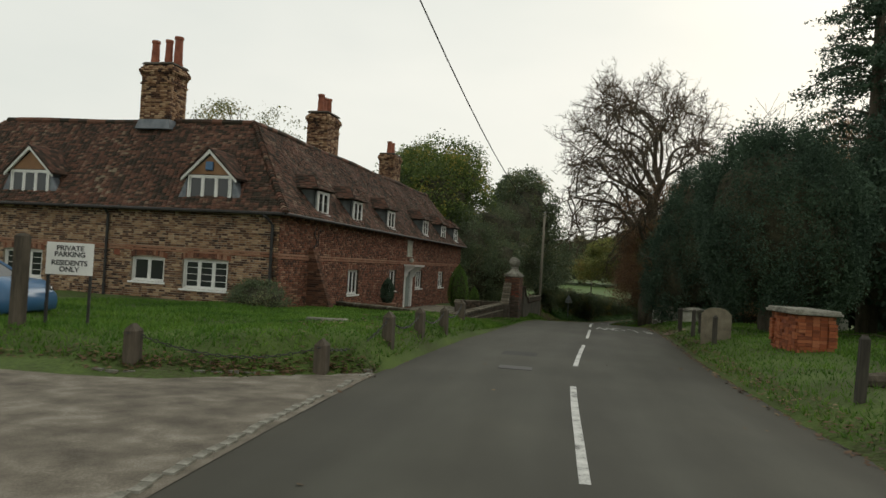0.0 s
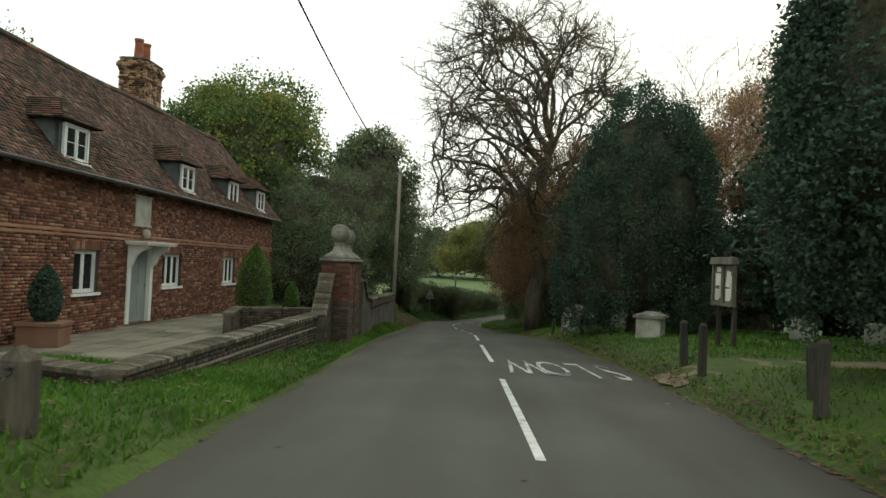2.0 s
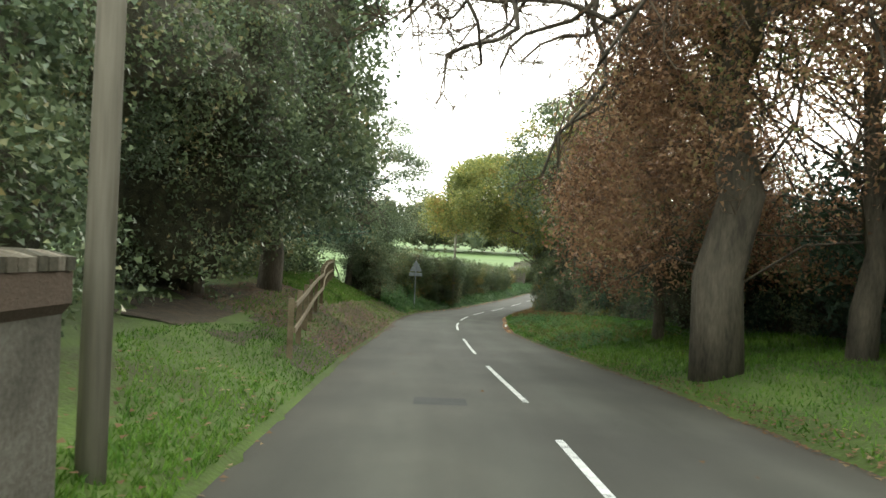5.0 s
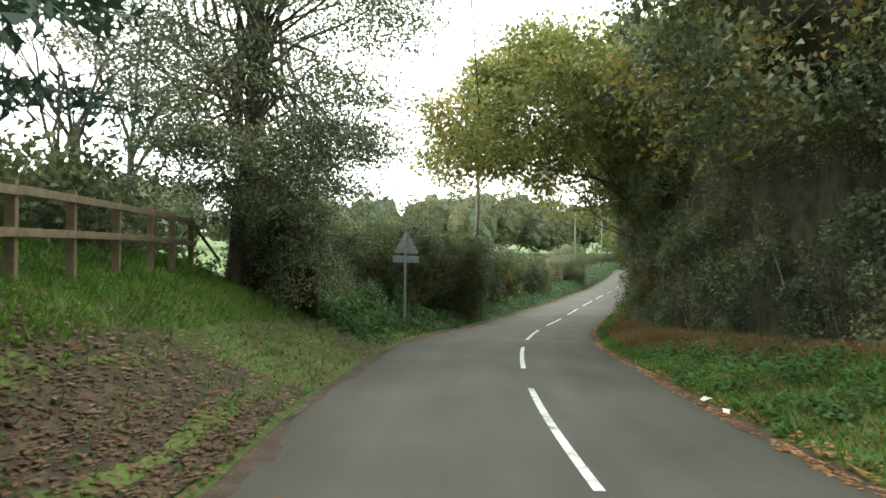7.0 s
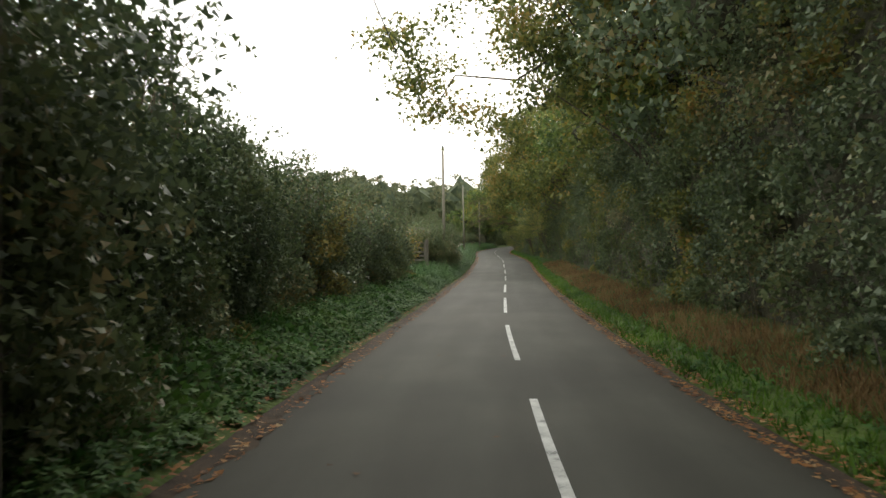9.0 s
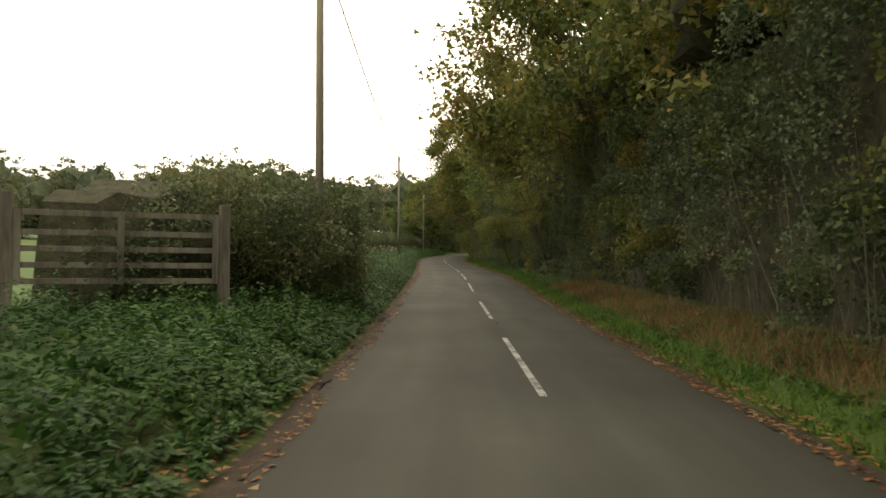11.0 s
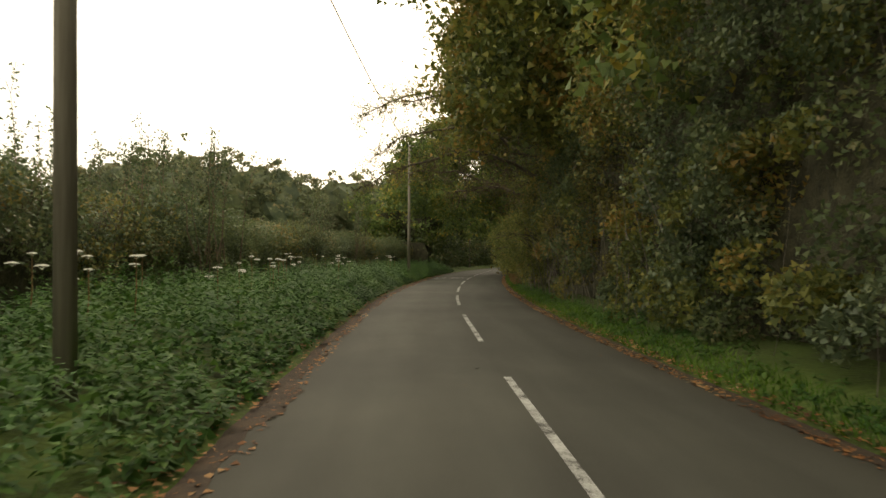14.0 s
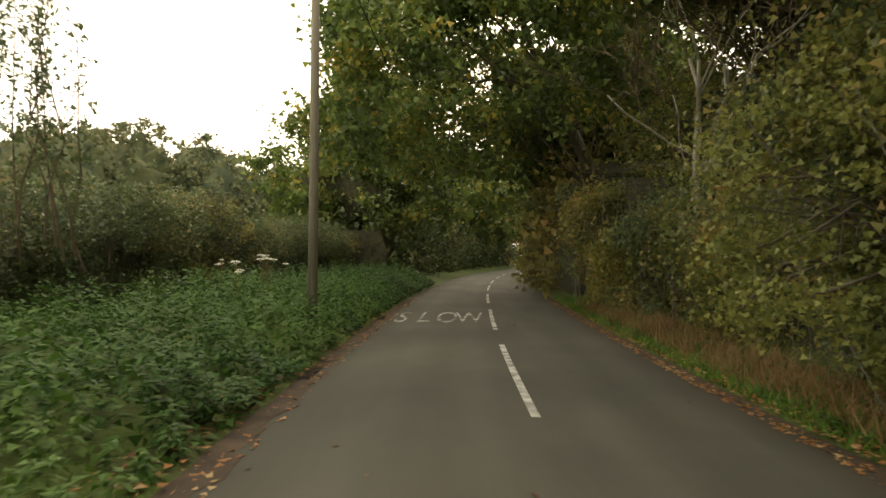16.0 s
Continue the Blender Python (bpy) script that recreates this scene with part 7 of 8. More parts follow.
def spruce(name, label, foot, height, reach, rng, mat="dark_leaf", tiers=26, bare=0.12, droop=0.35, size=0.2, each=70):
    """A conifer: straight stem, tiers of drooping boughs hung with needles."""
    ob = thing(name, label, "tree", Vector(foot))
    part("trunk", Form().tube([(0, 0, -0.3), (0.05, 0, height * 0.5), (0, 0, height)], [reach * 0.09, reach * 0.06, 0.03], 8), M["bark"], ob, smooth=True)
    g, pts = Form(), []
    for k in range(tiers):
        z = height * (bare + (0.97 - bare) * k / tiers)
        r = reach * (1 - (k / tiers) ** 1.3) * rng.uniform(0.75, 1.1) + 0.25
        for j in range(rng.integers(5, 8)):
            a = rng.uniform(0, 6.28)
            rr = r * rng.uniform(0.7, 1.15)
            tip = (math.cos(a) * rr, math.sin(a) * rr, z - droop * rr * rng.uniform(0.5, 1.2) + 0.15 * rr)
            mid = (tip[0] * 0.5, tip[1] * 0.5, z + 0.05 * rr)
            g.tube([(0, 0, z), mid, tip], [0.05, 0.035, 0.012], 4)
            t = rng.uniform(0.15, 1.0, each)[:, None]
            base = np.array((0, 0, z)) * (1 - t) ** 2 + 2 * np.array(mid) * t * (1 - t) + np.array(tip) * t ** 2
            side = rng.normal(size=(each, 3)) * np.array([0.22, 0.22, 0.10]) * (0.4 + rr * 0.22)
            side[:, 2] -= np.abs(rng.normal(size=each)) * 0.12
            pts.append(base + side)
    part("branchwork", g, M["bark"], ob, kind="stuff")
    part("needles", quads("needles", leaf_quads(rng, np.concatenate(pts), size, up=0.5, slim=0.25), M[mat]), None, ob)
    return ob


spruce("spruce_tree", "tall dark spruce with drooping boughs", place(18.8, 31.6), 21, 5.0, R(15), each=170, size=0.26, tiers=32)
spread_tree("horse_chestnut_tree", "big leafless chestnut with bent upturned limbs", place(17.5, 61.0), 22.2, (7.4, 7.4, 9.4), 0.48, R(4), limbs=20, subs=11, twigs=11, twiglets=7, twig=0.013, lowest=0.22, shift=(-1.3, 0.0))
tree("beech_tree", "beech with coppery autumn leaves hanging low", place(21.0, 61.0), 11, (7.0, 6.5, 5.4), 6.0, "copper_leaf", R(5), clumps=1350, each=54, clump=0.42, size=0.145, trunk=0.3, amount=0.25, hollow=0.35, shade=0, low=-0.8, limbs=26, thick=0.35)
tree("beech_tree", "young beech with brown leaves beside the chestnut", place(20.3, 68.6), 8, (3.7, 3.7, 3.6), 4.6, "copper_leaf", R(99), clumps=520, each=34, clump=0.42, size=0.19, trunk=0.18, amount=0.25, hollow=0.35, shade=0, low=-0.8, limbs=14, thick=0.4)
tree("beech_tree", "beech with coppery autumn leaves hanging low", place(25.5, 55.5), 13, (6.2, 6.2, 6.2), 7.4, "copper_leaf", R(16), clumps=1300, each=56, clump=0.42, size=0.145, trunk=0.3, amount=0.25, hollow=0.35, shade=0, low=-0.75, limbs=24, thick=0.35)
tree("oak_tree", "yellowing oak at the corner of the wood", place(26.6, 86.5), 13.5, (5.2, 5.2, 5.0), 9.0, "turning_leaf", R(98), clumps=420, each=36, clump=0.4, size=0.22, slim=0.6, trunk=0.22, hollow=0.5, shade=0.5, low=-0.9)
tree("holly_tree", "dark evergreen thicket under the beeches", place(23.6, 70.5), 7, (3.6, 4.0, 3.2), 2.6, "ivy_leaf", R(17), clumps=420, each=34, clump=0.3, size=0.15, trunk=0.2, low=-0.95, hollow=0.6, shade=0.55)
tree("holly_tree", "dark evergreen thicket under the beeches", place(27.5, 61.5), 6, (6.0, 5.5, 3.2), 2.2, "dark_leaf", R(18), clumps=560, each=36, clump=0.4, size=0.24, trunk=0.2, low=-0.95, hollow=0.7, shade=0.66)
for k, (x, y, h) in enumerate([(26.4, 57.3, 20), (37, 52, 16), (30, 64, 18), (36, 40, 14)]):
    bare_tree("ash_tree", "thin tree with a few russet leaves behind the yews", place(x, y), h, 0.8, R(20 + k), trunk=0.2, depth=4, rise_at=0.3, fans=5, twig=0.02)
for k, (x, y, h, w) in enumerate([(30.5, 55.0, 15.5, 3.6), (33.0, 53.0, 13.0, 3.8)]):
    tree("beech_tree", "thin beech with russet leaves behind the yews", place(x, y), h, (w, w, h * 0.36), h * 0.66, "copper_leaf", R(28 + k), clumps=420, each=30, clump=0.5, size=0.19, trunk=0.2, amount=0.3, hollow=0.3, shade=0, low=-0.8, limbs=22, thick=0.4)
# house side
tree("sycamore_tree", "big sycamore turning yellow in the top", place(-1.4, 62.4), 14.4, (5.2, 5.4, 6.6), 7.6, "green_leaf", R(6), clumps=700, each=54, amount=0.14, clump=0.5, size=0.25, slim=0.6, trunk=0.5, shade=0.72, hollow=0.78, low=-0.9)
tree("sycamore_tree", "dark green tree behind the garden wall", place(8.0, 73.2), 14, (3.6, 3.6, 6.2), 7.4, "ivy_leaf", R(7), clumps=420, each=44, amount=0.12, clump=0.42, size=0.27, slim=0.6, trunk=0.4, shade=0.72, hollow=0.78, low=-0.95)
tree("holm_oak_tree", "dark evergreen tree over the garden wall", place(2.6, 60), 9, (4.4, 5.0, 4.4), 4.0, "ivy_leaf", R(8), clumps=640, each=66, clump=0.34, size=0.13, slim=0.6, trunk=0.35, low=-0.95, shade=0.74, hollow=0.78)
tree("holm_oak_tree", "dark evergreen tree over the garden wall", place(6.0, 68.5), 9, (3.4, 4.8, 4.6), 4.2, "ivy_leaf", R(9), clumps=520, each=66, clump=0.36, size=0.15, slim=0.6, trunk=0.35, low=-0.9, shade=0.74, hollow=0.78)
tree("holm_oak_tree", "dark evergreen shrub behind the garden wall", place(4.3, 55.6), 6, (2.3, 2.6, 3.0), 2.0, "ivy_leaf", R(19), clumps=620, each=46, clump=0.28, size=0.13, slim=0.6, trunk=0.2, low=-0.9, shade=0.76, hollow=0.78)
tree("sapling", "young yellow-green shrub behind the garden wall", place(4.75, 50.5), 1.9, (0.4, 0.4, 0.55), 1.0, "hedge_leaf", R(89), clumps=45, each=34, clump=0.12, size=0.07, trunk=0.02, limbs=6, shade=0.0, category="shrub", low=-0.8, hollow=0.3)
tree("poplar_tree", "thin pale tree behind the roofs", place(-17, 60), 14, (5.5, 5.5, 4.4), 9.6, "turning_leaf", R(10), clumps=330, each=34, clump=0.5, size=0.24, trunk=0.3, limbs=40, shade=0)
# clipped conifers on the forecourt
for x, y, r, h, z in ((1.1, 43.9, 0.62, 2.7, -1.0), (2.4, 50.4, 0.36, 1.7, -1.5)):
    c = thing("conifer_shrub", "pointed golden-green conifer by the gate", "shrub", Vector((x, y, z)))
    rr = R(int(x * 100))
    t = rr.uniform(0.02, 1, 9000)
    a = rr.uniform(0, 6.28, 9000)
    rad = r * np.sin(np.pi * np.clip(t * 0.9 + 0.12, 0, 1)) ** 0.8 * (1 + 0.12 * np.sin(a * 4 + t * 9)) * rr.uniform(0.85, 1.05, 9000)
    part("foliage", quads("foliage", leaf_quads(rr, np.stack([rad * np.cos(a), rad * np.sin(a), t * h], axis=1), 0.075, up=0.6, slim=0.4), M["conifer"]), None, c)
    # Dark solid core, standing for the shade between the sprays.
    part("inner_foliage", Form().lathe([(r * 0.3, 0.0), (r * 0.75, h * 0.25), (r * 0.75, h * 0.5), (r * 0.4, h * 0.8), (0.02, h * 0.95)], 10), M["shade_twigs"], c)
pot = hp(10.1, -0.5, -0.8)
c = thing("potted_bay", "clipped dark bay tree in a brick planter", "potted plant", Vector(pot))
part("planter", Form().box((-0.4, -0.4, 0), (0.4, 0.4, 0.42)).box((-0.44, -0.44, 0.421), (0.44, 0.44, 0.5)), M["old_brick"], c, bevel=0.01)
rr = R(90)
a, t = rr.uniform(0, 6.28, 5000), rr.uniform(0, 1, 5000)
rad = 0.32 * np.sin(np.pi * np.clip(t * 0.85 + 0.15, 0, 1)) ** 0.7 * rr.uniform(0.6, 1.05, 5000)
part("foliage", quads("foliage", leaf_quads(rr, np.stack([rad * np.cos(a), rad * np.sin(a), 0.5 + t * 1.15], axis=1), 0.07), M["dark_leaf"]), None, c)
part("stem", Form().tube([(0, 0, 0.4), (0, 0, 1.3)], 0.03, 6), M["bark"], c)
b = hp(-0.45, 0.4, -0.2)
tree("shrub", "low dark shrub against the brick corner", (b.x, b.y, -0.25), 1, (0.75, 0.75, 0.55), 0.45, "ivy_leaf", R(91), clumps=120, each=40, clump=0.12, size=0.07, trunk=0.04, limbs=3, shade=0.7, category="shrub", low=-0.5)

# the bend
tree("holly_tree", "tall dark holly on the bank", place(12.2, 91.2), 12, (3.1, 3.4, 5.4), 5.2, "ivy_leaf", R(11), clumps=440, each=120, clump=0.32, size=0.115, slim=0.6, trunk=0.2, low=-0.95, amount=0.30, hollow=0.3, shade=0.0, limbs=26, stretch=(1.7, 1.7, 0.35), lean=(0.9, -0.7))
tree("bush", "dense dark bush at the foot of the holly", place(13.35, 92.0), 4, (1.55, 1.9, 2.1), 1.2, "ivy_leaf", R(92), clumps=380, each=44, clump=0.2, size=0.11, trunk=0.08, low=-0.9, hollow=0.7, shade=0.6, category="bush", limbs=3)
for k, (x, y, h) in enumerate([(9.4, 93.2, 9.5), (8.4, 92.0, 9), (7.2, 94.5, 10)]):
    bare_tree("rowan_tree", "slim leafless tree behind the fence", place(x, y), h, 0.6, R(30 + k), trunk=0.1, depth=5, rise_at=0.35, fans=3, twig=0.014)
spruce("cedar_tree", "dark cedar with level boughs above the fence", place(7.0, 82.0), 15, 5.6, R(93), each=380, bare=0.1, droop=0.1, size=0.25)
hedge("shrubbery", "dark shrubs closing the field edge", R(97), 84, 101, lambda s: edge_l(s) - 10.5, lambda s: edge_l(s) - 14.0, lambda s: 1.3 + 0.3 * np.sin(s * 0.8), 9000, 0.2, category="shrubs", mat="ivy_leaf")
hedge("shrubbery", "mixed green shrubs behind the fence", R(94), 74, 93, lambda s: edge_l(s) - 5.9, lambda s: edge_l(s) - 9.0, lambda s: 2.4 + 0.5 * np.sin(s * 0.8), 14000, 0.18, category="shrubs", mat="hedge_leaf")

woods = thing("far_wood", "line of far woodland with rounded crowns", "wood", kind="stuff")
rw = R(50)
wp, hulls = [], Form()
for k in range(230):
    a = radians(rw.uniform(-75, 62))
    d = rw.uniform(195, 270)
    x, y = 55 - math.sin(a) * d, 165 + math.cos(a) * d
    h = rw.uniform(15, 24) if k % 9 else 27
    c, rad = (x, y, -4 + h * 0.52), (h * rw.uniform(0.34, 0.46), h * 0.42, h * 0.5)
    reach = lobes(rw, 0.12)
    p, _ = crown_points(rw, c, rad, 80, 13, 0.7, 0.8, -0.9, reach, boughs=16)
    wp.append(p)
    hull = inner_shade(c, rad, reach, 0.76, -0.9, 12, 7)
    hulls.add(hull.v, hull.f)
part("inner_crowns", hulls, M["hazed_far_leaf"], woods, kind="stuff")
part("crowns", quads("crowns", leaf_quads(rw, np.concatenate(wp), 0.95, slim=0.9), M["hazed_far_leaf"]), None, woods, kind="stuff")

# hedges along the lane
near = lambda d: (lambda s: edge_l(s) - d)
wood_face = lambda s: edge_r(s) + np.interp(s, [84, 90, 100, 109, 116, 140, 167, 179, 195, 211, 227, 232, 238, 244, 330], [4.2, 3.4, 1.6, 1.0, 1.9, 2.2, 2.3, 1.3, 1.0, 0.7, 0.35, 0.8, 1.3, 0.4, 0.4])
thicket("hedge", "thick bramble and hawthorn hedge", R(60), 97, 118, lambda s: edge_l(s) - np.interp(s, [97, 101, 103, 106, 108, 110, 112.5, 115, 118], [2.4, 2.0, 1.5, 0.8, 0.2, 0.2, 1.0, 1.6, 1.7]), near(5.6), lambda s: np.interp(s, [97, 103, 106, 110, 114, 118], [2.8, 3.8, 3.7, 3.4, 3.4, 3.1]), 270, 210, 0.125, ("hedge_leaf", "ivy_leaf", "brown_hedge_leaf"), (0.6, 0.3, 0.1), over=0.2, sprigs=170)
thicket("hedge", "thick bramble and hawthorn hedge", R(61), 118, 139, near(1.6), near(4.8), lambda s: 3.1 + 0.2 * np.sin(s * 0.9) - 0.03 * (s - 118), 130, 230, 0.125, ("hedge_leaf", "ivy_leaf", "brown_hedge_leaf"), (0.6, 0.3, 0.1), over=0.2, sprigs=150)
thicket("bush", "big rounded bramble bush beside a field gate", R(62), 148.2, 169, lambda s: edge_l(s) - np.interp(s, [148, 150, 152, 153, 155, 158, 166, 169], [3.2, 2.2, 1.1, 0.6, 0.5, 1.3, 1.8, 2.8]), near(5.8), lambda s: np.interp(s, [148, 149.5, 154, 165, 169], [1.8, 2.4, 2.55, 3.0, 2.5]), 175, 240, 0.11, ("hedge_leaf", "ivy_leaf", "brown_hedge_leaf"), (0.6, 0.3, 0.1), over=0.2, sprigs=150, category="bush")
thicket("hedge", "dark field hedge topped with whips", R(96), 164, 188, near(3.8), near(7.4), lambda s: 2.9 + 0.2 * np.sin(s * 1.3), 150, 190, 0.13, ("hedge_leaf", "ivy_leaf", "brown_hedge_leaf"), (0.6, 0.3, 0.1), over=0.2, sprigs=120, crowd=0.5)
thicket("hedge", "overgrown field hedge with long whips", R(63), 186, 262, near(4.8), near(7.8), lambda s: 2.2 + 0.2 * np.sin(s * 0.45) + 0.6 * np.exp(-((s - 192) / 8) ** 2), 600, 150, 0.115, ("hedge_leaf", "ivy_leaf", "brown_hedge_leaf"), (0.6, 0.3, 0.1), over=0.2, sprigs=260, crowd=0.38)
thicket("hedge", "dark evergreen thicket joining churchyard and wood", R(71), 61, 89, lambda s: edge_r(s) + np.interp(s, [61, 70, 80, 86, 89], [8.8, 6.4, 5.0, 4.4, 4.2]), lambda s: edge_r(s) + 16, lambda s: np.interp(s, [61, 75, 89], [3.4, 4.2, 5.6]) + 0.3 * np.sin(s), 190, 190, 0.14, ("dark_leaf", "ivy_leaf", "copper_leaf"), (0.6, 0.28, 0.12))
high = lambda s: 6.3 + 0.7 * np.sin(s * 0.35)
deep = lambda s: edge_r(s) + 7
thicket("hedge", "tall wall of holly and ivy under oaks", R(64), 86, 126, wood_face, deep, high, 330, 180, 0.14, ("ivy_leaf", "hedge_leaf", "turning_leaf"), (0.6, 0.28, 0.12), stems=40)
thicket("hedge", "tangled holly and bramble under oaks", R(65), 126, 168, wood_face, deep, high, 300, 190, 0.14, ("ivy_leaf", "hedge_leaf", "turning_leaf"), (0.4, 0.4, 0.2), stems=60)
thicket("hedge", "tangled hazel and bramble wall under oaks", R(69), 168, 208, wood_face, deep, high, 430, 190, 0.135, ("hedge_leaf", "ivy_leaf", "turning_leaf"), (0.45, 0.3, 0.25), over=0.8, stems=70)
thicket("hedge", "yellowing hazel thicket with bare pale stems", R(72), 208, 250, wood_face, deep, lambda s: np.interp(s, [208, 224, 230, 235, 243, 250], [6.2, 5.8, 4.2, 2.4, 2.4, 4.2]) + 0.5 * np.sin(s * 0.9), 340, 180, 0.135, ("hedge_leaf", "brown_hedge_leaf", "turning_leaf"), (0.3, 0.35, 0.35), over=0.8, stems=130)
hedge("hedge", "shadowed hazel closing over the lane", R(67), 250, 340, wood_face, lambda s: edge_r(s) + 7, lambda s: 5.5 + 0.8 * np.sin(s * 0.35), 20000, 0.34, mat="brown_hedge_leaf", bumps=0.4)
hedge("hedge", "shadowed hazel closing over the lane", R(68), 262, 340, near(2.6), near(7.5), lambda s: 3.6 + 0.6 * np.sin(s * 0.35), 20000, 0.34, mat="hedge_leaf", bumps=0.4)
ro = R(66)
for s in np.arange(92, 250, 9.0):
    early = s < 126
    tree("oak_tree", "roadside oak still mostly dark green" if early else "roadside oak turning yellow and brown", beside(s, float(edge_r(s)) + ro.uniform(4.4, 5.6) + (4.0 if s > 224 else 0.0)), 13, (ro.uniform(4.4, 5.2), ro.uniform(4.4, 5.2), 4.6), ro.uniform(7.6, 8.8), "ivy_leaf" if early else "turning_leaf" if int(s) % 2 else "green_leaf", R(300 + int(s)), clumps=190 if early else 230, each=64 if early else 44, clump=0.42, size=0.19 if early else 0.24, slim=0.95, corners=3, trunk=0.28, group="roadside oaks", shade=0.0 if s < 100 else 0.55, hollow=0.6)
for s in np.arange(258, 340, 14.0):
    tree("oak_tree", "shadowed oak over the lane's end", beside(s, float(edge_r(s)) + ro.uniform(3, 5)), 13, (7, 7, 5), 7.5, "green_leaf", R(400 + int(s)), clumps=230, each=44, clump=0.6, size=0.4, slim=0.9, corners=3, trunk=0.28, group="oaks at the lane's end", shade=0.6, hollow=0.7)
    tree("oak_tree", "shadowed oak over the lane's end", beside(s + 9, float(edge_l(s)) - ro.uniform(4.2, 6)), 12, (4.8, 4.8, 5.0), 6.8, "green_leaf", R(500 + int(s)), clumps=420, each=44, clump=0.45, size=0.32, slim=0.9, corners=3, trunk=0.28, group="oaks at the lane's end", shade=0.7, hollow=0.75)
# boughs that reach over the road
for s, l, cz, rad, lx in ((105, 6.2, 8.5, (6.0, 6.0, 3.9), -4.5), (128, 7.3, 8.8, (5.0, 5.0, 4.0), -3.3), (166, 7.5, 9.2, (5.0, 5.0, 4.2), -1.9), (184, 7.2, 8.6, (4.4, 4.4, 4.2), -1.8), (213, 7.0, 9.6, (4.7, 4.7, 4.5), -2.0), (231, 8.2, 9.8, (4.2, 4.2, 3.2), -3.8), (242, 10.0, 10.8, (4.4, 4.4, 3.8), -2.4), (251, 7.2, 9.2, (6.2, 6.2, 5.0), -6.4)):
    x0, y0, _ = beside(s, l)
    x1, y1, _ = beside(s, l + lx)
    tree("oak_tree", "oak reaching over the lane with yellowing leaves", (x0, y0, ground_at(x0, y0)), 13, rad, cz, "lime_leaf" if s < 110 else "turning_leaf" if s < 240 else "green_leaf", R(int(s)), clumps=850 if 200 < s < 220 else 760 if s < 110 else 620 if s > 200 else 310, each=80 if s < 130 else 58, clump=0.44, size=0.17 if s < 130 else 0.22 if s < 240 else 0.25, corners=3, slim=1.0, trunk=0.35, lean=(x1 - x0, y1 - y0), shade=0.0, hollow=0.3, thick=0.5, limbs=9, group="oaks reaching over the lane", low=-0.85)
bp = lambda *q: [(*(float(v) for v in plan(s, l)), float(road_z(s)) + z) for s, l, z in q]
bough_tree("ash_tree", "ash with bare twigs arching over the lane", beside(220, 5.9), 0.24, [bp((219.5, 4.0, 5.0), (219, 1.6, 6.0), (218.6, -1.0, 5.2), (218, -3.2, 4.1)), bp((220, 4.4, 5.6), (221, 2.0, 7.2), (222, -1.0, 7.0), (222, -3.0, 5.9)), bp((220.2, 4.4, 7.4), (220.6, 1.6, 8.8), (221, -1.2, 8.6), (221, -3.4, 7.6)), bp((219.6, 4.2, 6.6), (217.5, 1.2, 7.8), (216, -1.6, 7.2)), bp((220.5, 4.2, 4.2), (222, 2.2, 4.7), (223.5, 0.4, 4.5)), bp((219, 4.6, 6.2), (216.5, 3.0, 7.6), (214, 1.2, 7.6))], R(80), "turning_leaf", 5200, 0.12)
tree("hazel_tree", "yellow-green hazel behind the pale ash", beside(245, 9.6), 8, (4.2, 4.2, 3.8), 4.4, "turning_leaf", R(83), clumps=260, each=36, clump=0.4, size=0.2, trunk=0.12, hollow=0.5, shade=0.6, low=-0.9)
bough_tree("ash_tree", "ash with bare twigs arching over the lane", beside(231, 5.9), 0.2, [bp((230.5, 4.0, 5.2), (230, 1.4, 6.2), (229.6, -1.0, 6.4), (229, -2.8, 6.0)), bp((231, 4.2, 6.0), (231.5, 2.0, 7.5), (232, -0.5, 8.0))], R(84), "turning_leaf", 1800, 0.12)
for s, l, rad, cz, label in ((188.6, 3.9, 1.0, 2.7, "bright yellow-green oak spray leaning out of the wood"), (219.5, 4.0, 1.3, 1.7, "round yellow-green hazel bush at the lane edge"), (229.8, 4.3, 1.4, 1.7, "round yellow-green hazel bush at the lane edge"), (176.0, 4.6, 1.6, 3.4, "bright yellow-green oak spray leaning out of the wood")):
    x0, y0, _ = beside(s, l + 1.4)
    x1, y1, _ = beside(s, l)
    tree("hazel_bush", label, (x0, y0, ground_at(x0, y0)), 3.5, (rad, rad, rad * 0.9), cz, "lime_leaf", R(int(s)), clumps=150, each=44, clump=0.17, size=0.09, slim=0.7, trunk=0.05, lean=(x1 - x0, y1 - y0), low=-0.9, hollow=0.5, shade=0.0, limbs=8, category="bush")
bare_tree("ash_tree", "pale forked ash almost bare of leaves", beside(240, 5.9), 11, 0.6, R(81), trunk=0.13, depth=5, rise_at=0.3, fans=3, twig=0.014, bark="grey_bark")

# nettles and grasses along the verges
rn = R(70)


def weed_bed(name, label, s0, s1, l0, l1, n, size, tall, mat, rng, up=0.9, fade=1.0):
    s = rng.uniform(s0, s1, n)
    a, b = l0(s), l1(s)
    u = rng.uniform(0, 1, n)
    l = a + (b - a) * u
    x, y = plan(s, l)
    hump = tall * np.clip(np.abs(l - a) / fade, 0.12, 1) * (0.78 + 0.2 * np.sin(s * 1.3 + l * 2.0) + 0.22 * np.sin(s * 3.1 - l * 1.3) * np.sin(l * 3.4 + s * 0.7) + 0.16 * np.sin(s * 7.3 + l) * np.sin(l * 6.1 - s * 1.9))
    z = ground(s, l) + hump * (1 - rng.uniform(0, 1, n) ** 2.2 * 0.75)
    ob = thing(name, label, "plants", kind="stuff")
    part("leafage", quads("leafage", leaf_quads(rng, np.stack([x, y, z], axis=1), size, up=up, slim=0.7), M[mat]), None, ob, kind="stuff")
    return ob


